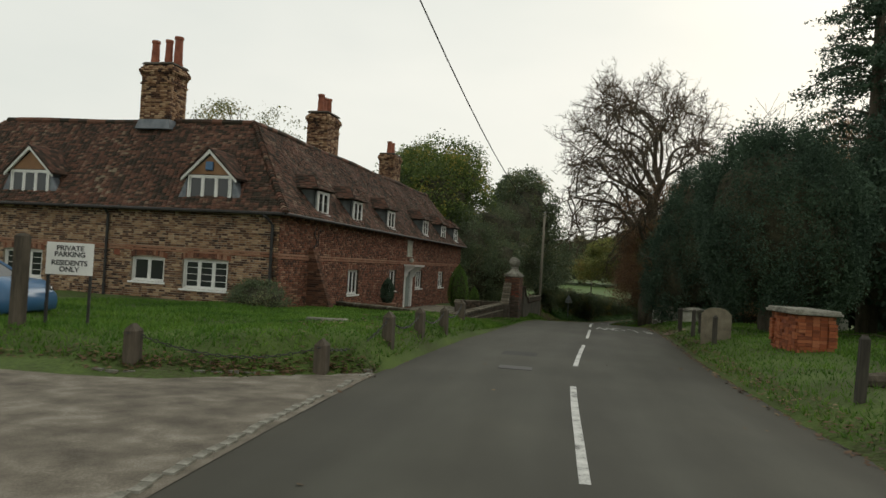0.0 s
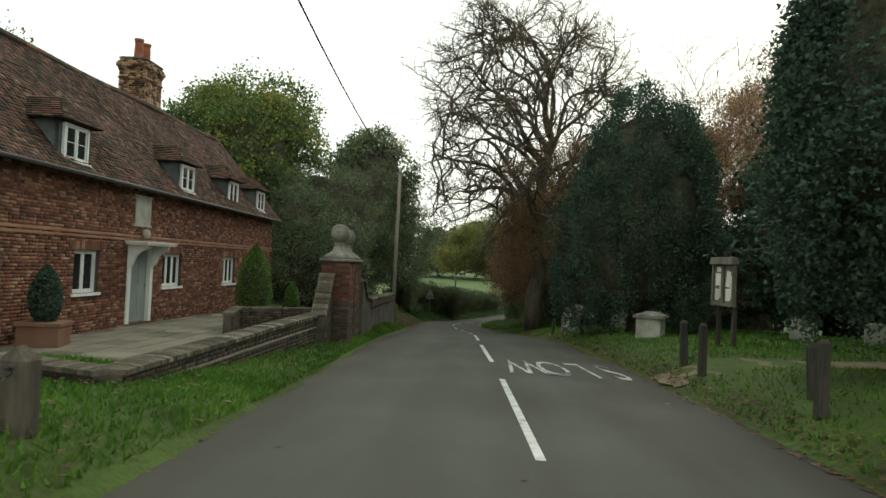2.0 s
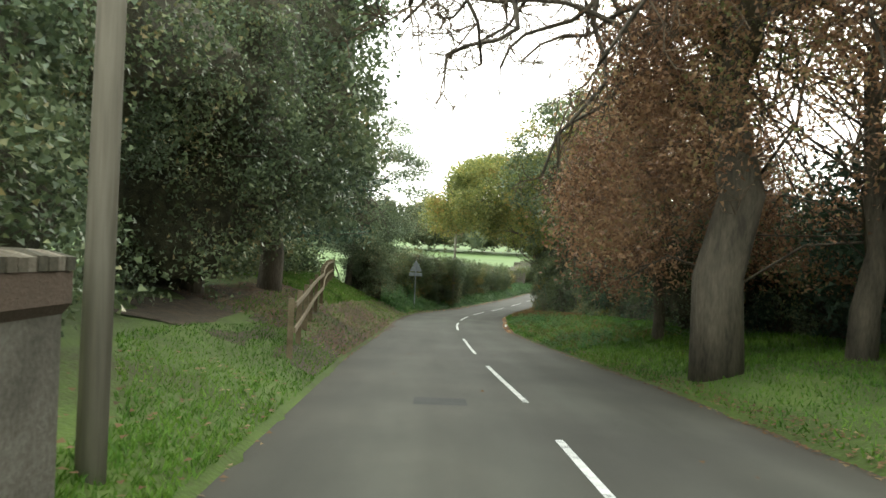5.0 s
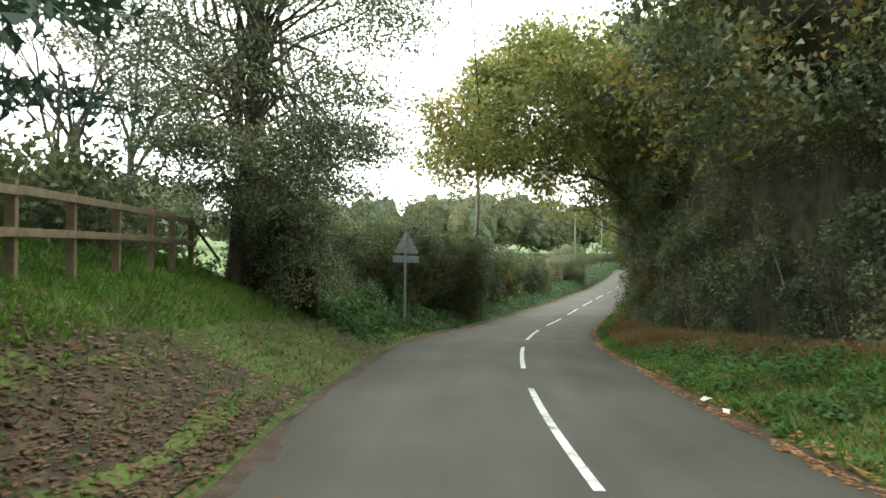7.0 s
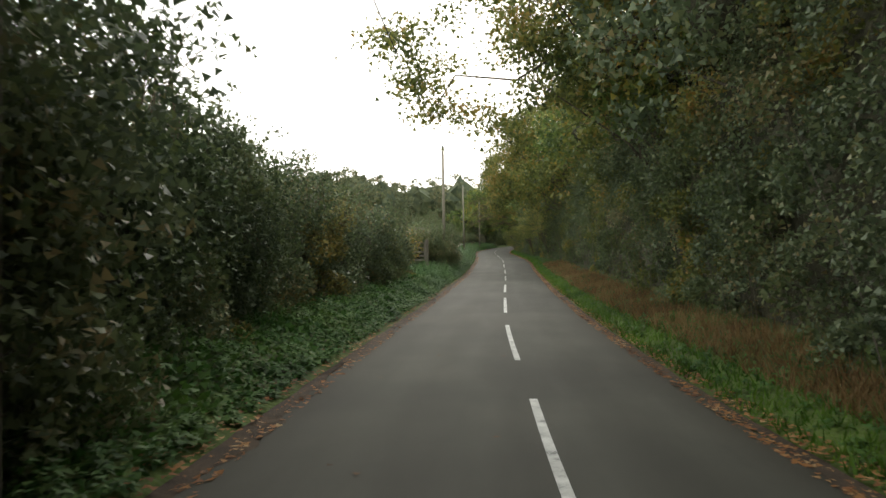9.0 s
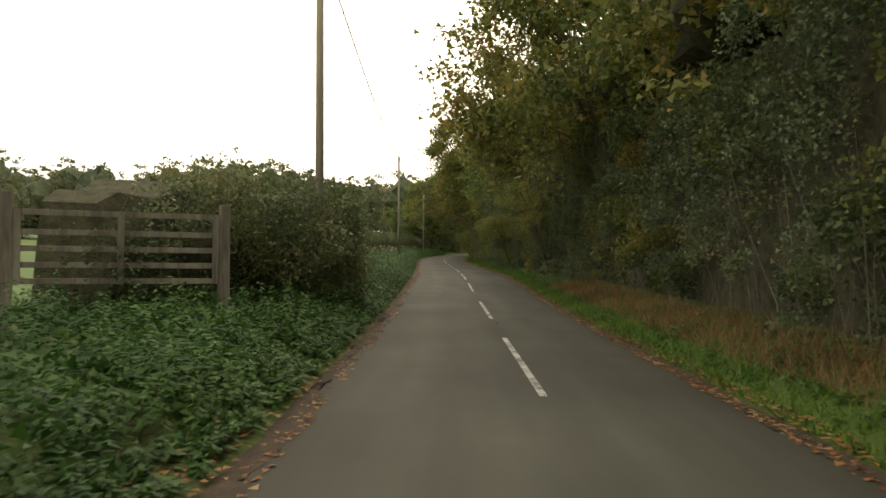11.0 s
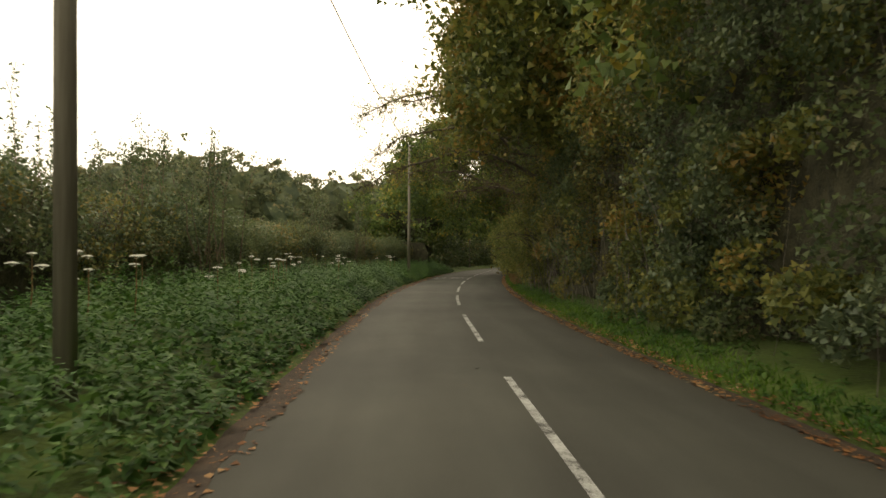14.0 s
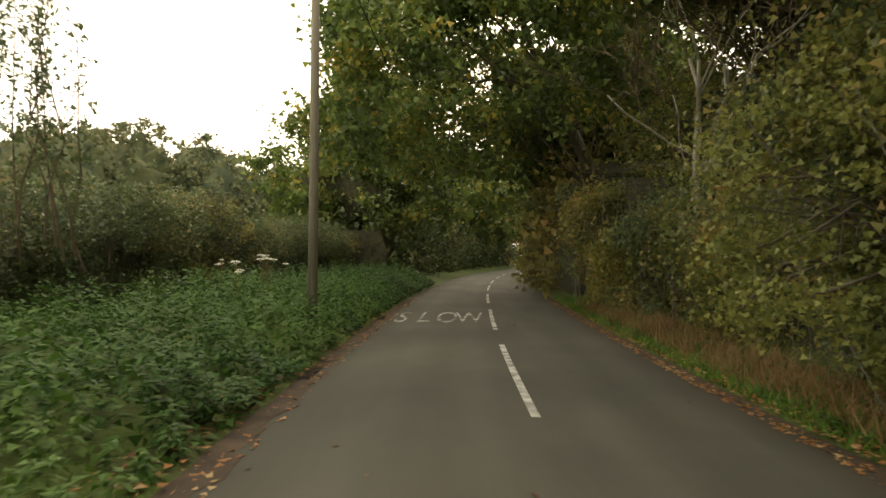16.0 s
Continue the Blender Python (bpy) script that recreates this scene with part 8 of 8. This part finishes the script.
def nettle_bed(name, label, s0, s1, d0, d1, n, tall, rng, edge=edge_l, side=-1, length=0.15, per=20, fade=0.8, bias=1.25, mat="nettle_leaf"):
    """Upright weeds: every stem carries tiers of pointed leaves that droop outwards."""
    s = rng.uniform(s0, s1, n)
    d = d0 + (d1(s) - d0 if callable(d1) else d1 - d0) * rng.uniform(0, 1, n) ** bias
    l = edge(s) + side * d
    x, y = plan(s, l)
    patch = 0.72 + 0.16 * np.sin(s * 1.1 + d * 1.7) + 0.14 * np.sin(s * 2.7 - d * 2.3) + 0.1 * np.sin(s * 0.37 + 1.0)
    h = tall * patch * np.clip(0.3 + 0.7 * (d - d0) / fade, 0.3, 1) * rng.uniform(0.75, 1.2, n)
    k = np.repeat(np.arange(n), per)
    m = len(k)
    f = rng.uniform(0.2, 1.0, m) ** 0.75
    az = rng.uniform(0, 6.283, m)
    lean = rng.normal(size=(n, 2)) * 0.14
    base = np.stack([x[k] + lean[k, 0] * f * h[k], y[k] + lean[k, 1] * f * h[k], ground(s, l)[k] + f * h[k]], axis=1)
    size = (length * (1.15 - 0.6 * f) * rng.uniform(0.7, 1.3, m))[:, None]
    out = np.stack([np.cos(az), np.sin(az), 0.35 - rng.uniform(0.2, 1.0, m)], axis=1)
    wide = np.stack([-np.sin(az), np.cos(az), rng.uniform(-0.4, 0.4, m)], axis=1) * size * 0.3
    start = base + out * size * 0.15
    ob = thing(name, label, "plants", kind="stuff")
    part("leafage", quads("leafage", np.stack([start + out * size * 0.25 + wide, start + out * size * 1.2, start + out * size * 0.15 - wide], axis=1), M[mat]), None, ob, kind="stuff")
    return ob


for s0, s1 in ((143, 172), (172, 202), (202, 232), (232, 262)):
    nettle_bed("nettles", "thick bed of green nettles along the lane", s0, s1, 0.12, 4.9, 2500, 1.0, rn, length=0.115, per=24)
    weed_bed("weeds", "low green growth under the nettles", s0, s1, near(0.1), near(4.9), 9000, 0.11, 0.45, "nettle_leaf", rn, fade=0.7)
nettle_bed("nettles", "tall green nettles before the hedge", 93.5, 101.5, 0.8, 2.9, 560, 1.65, rn)
nettle_bed("nettles", "ragged nettles at the foot of the hedge", 99, 149, 0.15, 2.1, 2700, 0.6, rn, length=0.11, per=18)
nettle_bed("weeds", "rank green weeds on the verge below the wood", 71, 94, 0.1, lambda s: np.interp(s, [71, 80, 88, 94], [4.5, 4.4, 2.6, 0.9]), 700, 0.42, rn, edge=edge_r, side=1, length=0.14, per=16)
weed_bed("weeds", "rank green weeds at the foot of the hedge", 92, 149, near(0.2), near(2.2), 12000, 0.12, 0.45, "nettle_leaf", rn)
nettle_bed("weeds", "low green weeds along the wood's edge", 97, 250, 0.2, lambda s: wood_face(s) - edge_r(s) + 0.4, 2600, 0.3, rn, edge=edge_r, side=1, length=0.11, per=14, fade=0.5)


def turf(name, label, s0, s1, l0, l1, n, tall, wide, mat, rng, lean=0.5):
    ob = thing(name, label, "grass", kind="stuff")
    p = scatter(rng, s0, s1, l0, l1, n)
    s, l = to_sl(p[:, 0], p[:, 1])
    p = p[~((np.abs(s - 30.6) < 0.75) & (l > 4.0))]
    part("blade", quads("blade", blades(rng, p, tall, wide, lean), M[mat]), None, ob, kind="stuff")
    return ob


turf("lawn_grass", "short green lawn before the almshouse", 9.9, 28, near(0.05), lambda s: edge_l(s) - np.interp(s, [10, 24, 28], [14, 8, 3.2]), 74000, 0.09, 0.024, "grass_blade", rn)
turf("verge_grass", "grass verge under the garden wall", 27, 66, near(0.05), lambda s: edge_l(s) - np.interp(s, [27, 38, 40, 55, 60, 66], [1.4, 0.8, 0.6, 0.9, 3.0, 2.0]), 25000, 0.085, 0.022, "grass_blade", rn)
turf("bank_grass", "thin grass among leaves at the foot of the bank", 66, 98, near(0.05), near(3.4), 7000, 0.12, 0.026, "grass_blade", rn)
turf("bank_grass", "bright grass on the crest of the bank", 76, 98, near(1.9), near(5.8), 34000, 0.14, 0.026, "grass_blade", rn)
turf("churchyard_grass", "green churchyard grass", 0, 80, lambda s: edge_r(s) + 0.05, lambda s: edge_r(s) + 4.5, 46000, 0.10, 0.026, "grass_blade", rn)
turf("churchyard_grass", "green churchyard grass", 8, 66, lambda s: edge_r(s) + 4.5, lambda s: edge_r(s) + 14, 20000, 0.12, 0.04, "grass_blade", rn)
turf("verge_grass", "rough grass below the wood", 64, 99, lambda s: edge_r(s) + 0.02, lambda s: edge_r(s) + np.interp(s, [64, 80, 90, 99], [8.0, 5.4, 4.0, 2.0]), 34000, 0.15, 0.026, "grass_blade", rn)
turf("dry_grass", "tufts of dry straw-coloured grass by the wood", 98, 168, lambda s: edge_r(s) + 0.75, lambda s: wood_face(s) + 0.3, 19000, 0.32, 0.018, "dry_grass", rn, 0.45)
turf("dry_grass", "straw-coloured grass among the weeds of the verge", 72, 90, lambda s: edge_r(s) + 0.3, lambda s: edge_r(s) + 4.0, 5000, 0.2, 0.02, "dry_grass", rn, 0.6)
turf("dry_grass", "rusty grass at the foot of the wood", 87, 101, lambda s: edge_r(s) + np.interp(s, [87, 93, 101], [2.4, 0.5, 0.4]), lambda s: wood_face(s) + 0.2, 16000, 0.26, 0.02, "dry_grass", rn, 0.5)
turf("dry_grass", "tufts of dry straw-coloured grass by the wood", 228, 246, lambda s: edge_r(s) + 0.3, lambda s: edge_r(s) + 1.3, 4000, 0.35, 0.02, "dry_grass", rn, 0.45)
turf("verge_grass", "short grass beside the lane", 98, 250, lambda s: edge_r(s) + 0.02, lambda s: edge_r(s) + 0.9, 24000, 0.14, 0.024, "grass_blade", rn)


def fallen(name, label, s0, s1, l0, l1, n, rng, size=0.075, lift=0.02, mat="fallen_leaf"):
    p = scatter(rng, s0, s1, l0, l1, n)
    s, l = to_sl(p[:, 0], p[:, 1])
    on_road = (l > edge_l(s)) & (l < edge_r(s))
    p[:, 2] = np.where(on_road, crowned(s, l) + 0.008, p[:, 2] + lift)
    q = leaf_quads(rng, p, size, up=6.0, slim=0.75, fold=0.12)
    ob = thing(name, label, "leaves", kind="stuff")
    part("leaf_scatter", quads("leaf_scatter", q, M[mat]), None, ob, kind="stuff")


fallen("fallen_leaves", "brown leaves drifted along the churchyard kerb", 2, 80, lambda s: edge_r(s) - 0.2, lambda s: edge_r(s) + 0.5, 6000, rn, lift=0.04)
fallen("fallen_leaves", "brown leaves scattered on the churchyard grass", 2, 80, lambda s: edge_r(s) + 0.6, lambda s: edge_r(s) + 4, 500, rn, lift=0.06)
fallen("fallen_leaves", "pale leaves scattered along the lawn edge", 9.5, 60, lambda s: edge_l(s) + 0.15, lambda s: edge_l(s) - 2.2, 1600, rn, lift=0.09)
fallen("fallen_leaves", "brown leaves lying thick on the bank", 66, 98, near(-0.1), near(2.6), 11000, rn, 0.075, 0.05)
strip("leaf_litter", 62, 84.5, 0.3, [((lambda s, q=q: edge_l(s) - 0.1 - q * (1 + 0.1 * np.sin(s * 2.1 + q)) * np.clip((85.0 - s) / 3.5, 0.1, 1)), (lambda s, l: ground(s, l))) for q in (0.0, 0.35, 0.8, 1.4, 2.0, 2.7, 3.4, 4.2)], M["litter"], "dark bare soil and rotting leaves under the cedar", "leaf litter", lift=0.022)
fallen("fallen_leaves", "dark brown leaves drifted deep under the cedar", 67, 82, near(0.0), near(4.6), 17000, rn, 0.066, 0.03)
fallen("fallen_leaves", "dark leaves scattered over the grassy bank", 70, 97, near(2.2), near(5.8), 5200, rn, 0.066, 0.1)
fallen("fallen_leaves", "rust-brown leaf litter along the lane edge", 96, 250, near(-0.3), near(0.5), 10000, rn, mat="rust_leaf")
fallen("fallen_leaves", "rust-brown leaf litter along the wood edge", 80, 250, lambda s: edge_r(s) - 0.25, lambda s: edge_r(s) + 0.25, 17000, rn, lift=0.03, mat="rust_leaf")
fallen("fallen_leaves", "a few leaves lying on the road", 2, 250, lambda s: edge_l(s), lambda s: edge_r(s), 260, rn, 0.07)
rim = np.array([(-1.1, 12.45), (-2.2, 11.55), (-3.4, 11.15), (-5.1, 10.85), (-7.0, 10.9), (-12, 11.3)])
u = rn.uniform(0, 5, 1300)
rx, ry = (np.interp(u, range(6), rim[:, i]) + rn.normal(size=1300) * np.array([0.1, 0.2])[i] for i in range(2))
rz = np.array([ground_at(a, b) for a, b in zip(rx, ry)]) + 0.05
solo_leaves = thing("fallen_leaves", "brown leaves along the front of the lawn", "leaves", kind="stuff")
part("leaf_scatter", quads("leaf_scatter", leaf_quads(rn, np.stack([rx, ry, rz], axis=1), 0.085, up=6.0, slim=0.75, fold=0.12), M["fallen_leaf"]), None, solo_leaves, kind="stuff")
# ---- poles, wires, fence, signs along the lane ----
def pole(x, y, top_z, lean=(0, 0), group="telegraph poles"):
    z = ground_at(x, y)
    h = top_z - z
    ob = thing("telegraph_pole", "weathered wooden telegraph pole", "pole", Vector((x, y, z)), group)
    part("shaft", Form().tube([(0, 0, -0.4), (lean[0] * 0.5, lean[1] * 0.5, h * 0.5), (lean[0], lean[1], h)], [0.105, 0.094, 0.078], 12), M["pole_wood"], ob, smooth=True)
    part("cap", Form().lathe([(0.095, 0), (0.1, 0.03), (0.02, 0.08)], 12, Matrix.Translation((lean[0], lean[1], h))), M["galvanised"], ob)
    part("insulator", Form().lathe([(0.02, 0), (0.035, 0.03), (0.03, 0.09), (0.015, 0.1)], 8, Matrix.Translation((lean[0] + 0.13, lean[1], h - 0.25))), M["pale_stone"], ob)
    return Vector((x + lean[0] + 0.13, y + lean[1], top_z - 0.2))


def wire(a, b, sag, r=0.017):
    n = 28
    f = Form().tube([a.lerp(b, t) - Vector((0, 0, 4 * sag * t * (1 - t))) for t in np.linspace(0, 1, n)], r, 5)
    return solo("overhead_wire", f, M["rubber"], "thin black overhead wire between poles", "wire", group="overhead wires")


tops = [pole(7.36, 53.0, 5.85, (0.05, 0)), pole(22.25, 106.3, 3.2, (0.12, 0.2)), pole(43.74, 146.34, 2.35, (-0.12, 0.05)), pole(63.8, 183.9, 2.6, (-0.16, 0.05)), pole(84.6, 219.5, 2.5, (-0.1, 0)), pole(112.4, 258.1, 0.6)]
behind = pole(-8.55, -20.0, 16.4)
wire(tops[0], behind, 4.0)
wire(tops[0], tops[1], 0.6)
for a, b in zip(tops[1:], tops[2:]):
    wire(a, b, 0.55)

# post and rail fence on the bank
fence = thing("rail_fence", "post and two-rail timber fence on the bank", "fence")
line = [(8.75, 62.0), (8.95, 64.4), (9.15, 66.8), (9.35, 69.2), (9.6, 71.9), (9.9, 74.6), (10.0, 76.6), (10.12, 78.6), (10.25, 80.4), (10.4, 82.2), (10.55, 84.0), (10.75, 85.8), (10.95, 87.6), (11.1, 89.2), (11.28, 90.8)]
tz = list(np.polyval(np.polyfit(range(len(line)), [ground_at(x, y) + 1.18 for x, y in line], 3), range(len(line))))
for (x, y), z in zip(line, tz):
    part("post", Form().box((-0.06, -0.06, min(-0.3, ground_at(x, y) - z - 0.3)), (0.06, 0.06, 0.05)), M["rail_wood"], fence, m=Matrix.Translation((x, y, z)), bevel=0.006)
for k in range(len(line) - 1):
    for dz in (-0.08, -0.58):
        a, b = Vector((*line[k], tz[k] + dz)), Vector((*line[k + 1], tz[k + 1] + dz))
        d = (b - a).normalized()
        f = Form().box((-0.02, -0.03, -0.055), (0.02, (b - a).length + 0.03, 0.055))
        part("rail", f, M["rail_wood"], fence, m=Matrix.Translation(a + Vector((0.085, 0, rv.uniform(-0.01, 0.01)))) @ d.to_track_quat("Y", "Z").to_matrix().to_4x4(), bevel=0.004)
a, b = Vector((11.3, 90.85, tz[-1] - 0.1)), Vector((11.75, 92.6, tz[-1] - 1.0))
part("brace", Form().tube([a, b], 0.05, 4), M["rail_wood"], fence)

# road sign seen from behind
gz_s = ground_at(17.5, 97.7)
rs = thing("road_sign", "grey back of a triangular road sign with plate", "road sign", Matrix.Translation((17.5, 97.7, gz_s)) @ Matrix.Rotation(radians(-20), 4, "Z"))
h0 = -1.6 - gz_s
part("post", Form().tube([(0, 0, -0.4), (0, 0, h0 + 0.02)], 0.04, 10), M["galvanised"], rs)
tri = [(-0.4, h0 - 0.74), (0.4, h0 - 0.74), (0.43, h0 - 0.69), (0.04, h0), (-0.04, h0), (-0.43, h0 - 0.69)]
part("triangle", Form().prism(tri, 0.02, Matrix.Translation((0, 0.05, 0))), M["galvanised"], rs, "grey aluminium triangle")
part("plate", Form().box((-0.46, 0.05, h0 - 1.06), (0.46, 0.068, h0 - 0.82)), M["galvanised"], rs, "grey rectangular plate", bevel=0.004)
for z in (h0 - 0.25, h0 - 0.6, h0 - 0.94):
    part("bracket", Form().box((-0.3, 0.03, z - 0.02), (0.3, 0.049, z + 0.02)), M["galvanised"], rs)

# field gate
gp, gq = Vector(beside(148.6, -3.7)), Vector(beside(147.4, -6.6))
gate = thing("field_gate", "weathered five-bar timber field gate", "gate")
for p, h in ((gp, 2.1), (gq, 2.1)):
    part("gate_post", Form().box((-0.09, -0.09, -0.4), (0.09, 0.09, h), taper=0.01), M["wood"], gate, m=Matrix.Translation(p), bevel=0.01)
d = (gq - gp)
d.z = 0
q = d.normalized().to_track_quat("X", "Z").to_matrix().to_4x4()
for z in (0.85, 1.1, 1.35, 1.6, 1.9):
    part("bar", Form().box((0.1, -0.02, z - 0.045), (d.length - 0.1, 0.02, z + 0.045)), M["wood"], gate, m=Matrix.Translation(gp) @ q, bevel=0.004)
for x in (0.14, d.length / 2, d.length - 0.14):
    part("upright", Form().box((x - 0.05, 0.021, 0.8), (x + 0.05, 0.06, 1.95)), M["wood"], gate, m=Matrix.Translation(gp) @ q)

# dead hogweed over the nettles
ru = R(95)
umbel_head = Form()
for k in range(26):
    a, r = k * 2.4, 0.015 + 0.085 * math.sqrt(k / 26)
    x, y, z = r * math.cos(a), r * math.sin(a), 0.02 - 2.6 * r * r
    if k % 3 == 0:
        umbel_head.tube([(0, 0, -0.055), (x, y, z)], 0.0018, 3)
    b = 0.017
    umbel_head.add([(x + b, y, z), (x, y + b, z), (x - b, y, z), (x, y - b, z), (x, y, z + 0.014), (x, y, z - 0.012)], [(0, 1, 4), (1, 2, 4), (2, 3, 4), (3, 0, 4), (1, 0, 5), (2, 1, 5), (3, 2, 5), (0, 3, 5)])
head_me = umbel_head.mesh("flower_head", M["umbel"])
for k in range(34):
    s = ru.uniform(184, 243)
    x, y, z = beside(s, float(edge_l(s)) - ru.uniform(1.6, 4.3))
    h = ru.uniform(0.95, 1.3)
    hw = thing("hogweed", "dead hogweed stem with pale flat heads", "plant", Vector((x, y, z)), "dead hogweed stems")
    part("stem", Form().tube([(0, 0, 0), (0.03, 0.02, h * 0.6), (0.02, 0.05, h)], [0.014, 0.01, 0.007], 5), M["dry_grass"], hw)
    for j in range(ru.integers(1, 4)):
        o = Vector((0.02, 0.05, h)) + (Vector((ru.normal() * 0.13, ru.normal() * 0.13, -ru.uniform(0.05, 0.2))) if j else Vector((0, 0, 0)))
        part("flower_head", head_me, None, hw, m=Matrix.Translation(o) @ Matrix.Scale(ru.uniform(0.6, 1.0), 4))

# long whips standing out of the field hedge
whips = [(206.8, 209, 3.0, 3.8, 10, 2.0, 1.4, 2.2), (230.2, 232.4, 2.8, 3.6, 9, 2.4, 1.8, 2.5), (164, 180, 4.4, 6.2, 20, 2.9, 0.6, 1.8), (172, 189, 4.0, 5.0, 34, 3.0, 0.9, 2.1), (229, 233, 4.7, 5.6, 8, 2.4, 1.8, 2.6), (200, 213, 5.0, 6.6, 26, 2.2, 1.2, 2.4), (183, 197, 5.0, 7.4, 46, 2.4, 1.1, 2.7), (195, 197, 6.2, 6.6, 2, 3.0, 3.0, 3.4), (178, 188, 5.0, 6.8, 10, 2.6, 0.8, 1.6), (206, 214, 5.0, 6.8, 12, 1.9, 0.8, 1.8), (222, 238, 5.0, 6.8, 18, 1.9, 0.6, 1.9), (228, 232, 5.0, 6.0, 8, 2.0, 1.6, 2.6), (108, 136, 1.8, 3.6, 12, 2.6, 0.5, 1.1)]
for s, l, base, h in [(ru.uniform(a, b), ru.uniform(c, d), z + ru.uniform(-0.2, 0.4), ru.uniform(p, q)) for a, b, c, d, n, z, p, q in whips for k in range(n)]:
    x, y, z = beside(s, float(edge_l(s)) - l)
    wh = thing("hawthorn_shoot", "upright leafy shoot above the hedge", "shoot", Vector((x, y, z)), "shoots above the hedge")
    tip = (ru.normal() * 0.3, ru.normal() * 0.3, base + h)
    path = limb_path(ru, (0, 0, base - 1.2), tip, 0.0, 6, 0.02)
    part("stem", Form().tube(path, list(np.linspace(0.016, 0.004, 6)), 4), M["twig"], wh)
    for q in path[2:5]:
        tip2 = (q[0] + ru.normal() * 0.25, q[1] + ru.normal() * 0.25, q[2] + ru.uniform(0.2, 0.5))
        part("side_shoot", Form().tube([q, tip2], [0.007, 0.003], 3), M["twig"], wh)
    t = ru.uniform(0.25, 1, 150)
    pts = np.stack([np.interp(t, np.linspace(0, 1, 6), [q[i] for q in path]) for i in range(3)], axis=1) + ru.normal(size=(150, 3)) * 0.08
    part("leafage", quads("leafage", leaf_quads(ru, pts, 0.085), M["hedge_leaf"]), None, wh, kind="stuff")

# scraps of paper on the verge
for x, y, turn in ((19.55, 82.27, 20), (19.21, 81.3, 70)):
    scrap = Form().add([(-0.11, -0.03, 0.0), (0.0, -0.06, 0.03), (0.12, -0.03, 0.01), (0.1, 0.04, 0.02), (-0.02, 0.04, 0.05), (-0.1, 0.05, 0.015)], [(0, 1, 4, 5), (1, 2, 3, 4)])
    solo("paper_scrap", scrap, M["paper"], "crumpled pale scrap of paper on the verge", "litter", Matrix.Translation((x, y, ground_at(x, y) + 0.06)) @ Matrix.Rotation(radians(turn), 4, "Z"))

# worn patches in the asphalt
for s, l0, l1, deep in ((181.5, 2.2, 3.7, 3.2), (59.5, -0.1, 0.75, 0.8), (16.5, -0.9, -0.1, 0.9), (180.2, -1.5, -0.5, 1.6)):
    f = mark(s, s + deep, l0, l1)
    solo("asphalt_patch", f, M["patch"], "darker repair patch in the asphalt", "road patch", kind="structure")
solo("utility_cover", Form().box((-0.32, -0.24, -0.02), (0.32, 0.24, 0.012)), M["iron"], "iron utility cover set in the road", "manhole cover", Matrix.Translation((*[float(q) for q in plan(14.0, -0.35)], float(crowned(np.array([14.0]), np.array([-0.35]))[0]))) @ Matrix.Rotation(radians(-10), 4, "Z"), bevel=0.006)
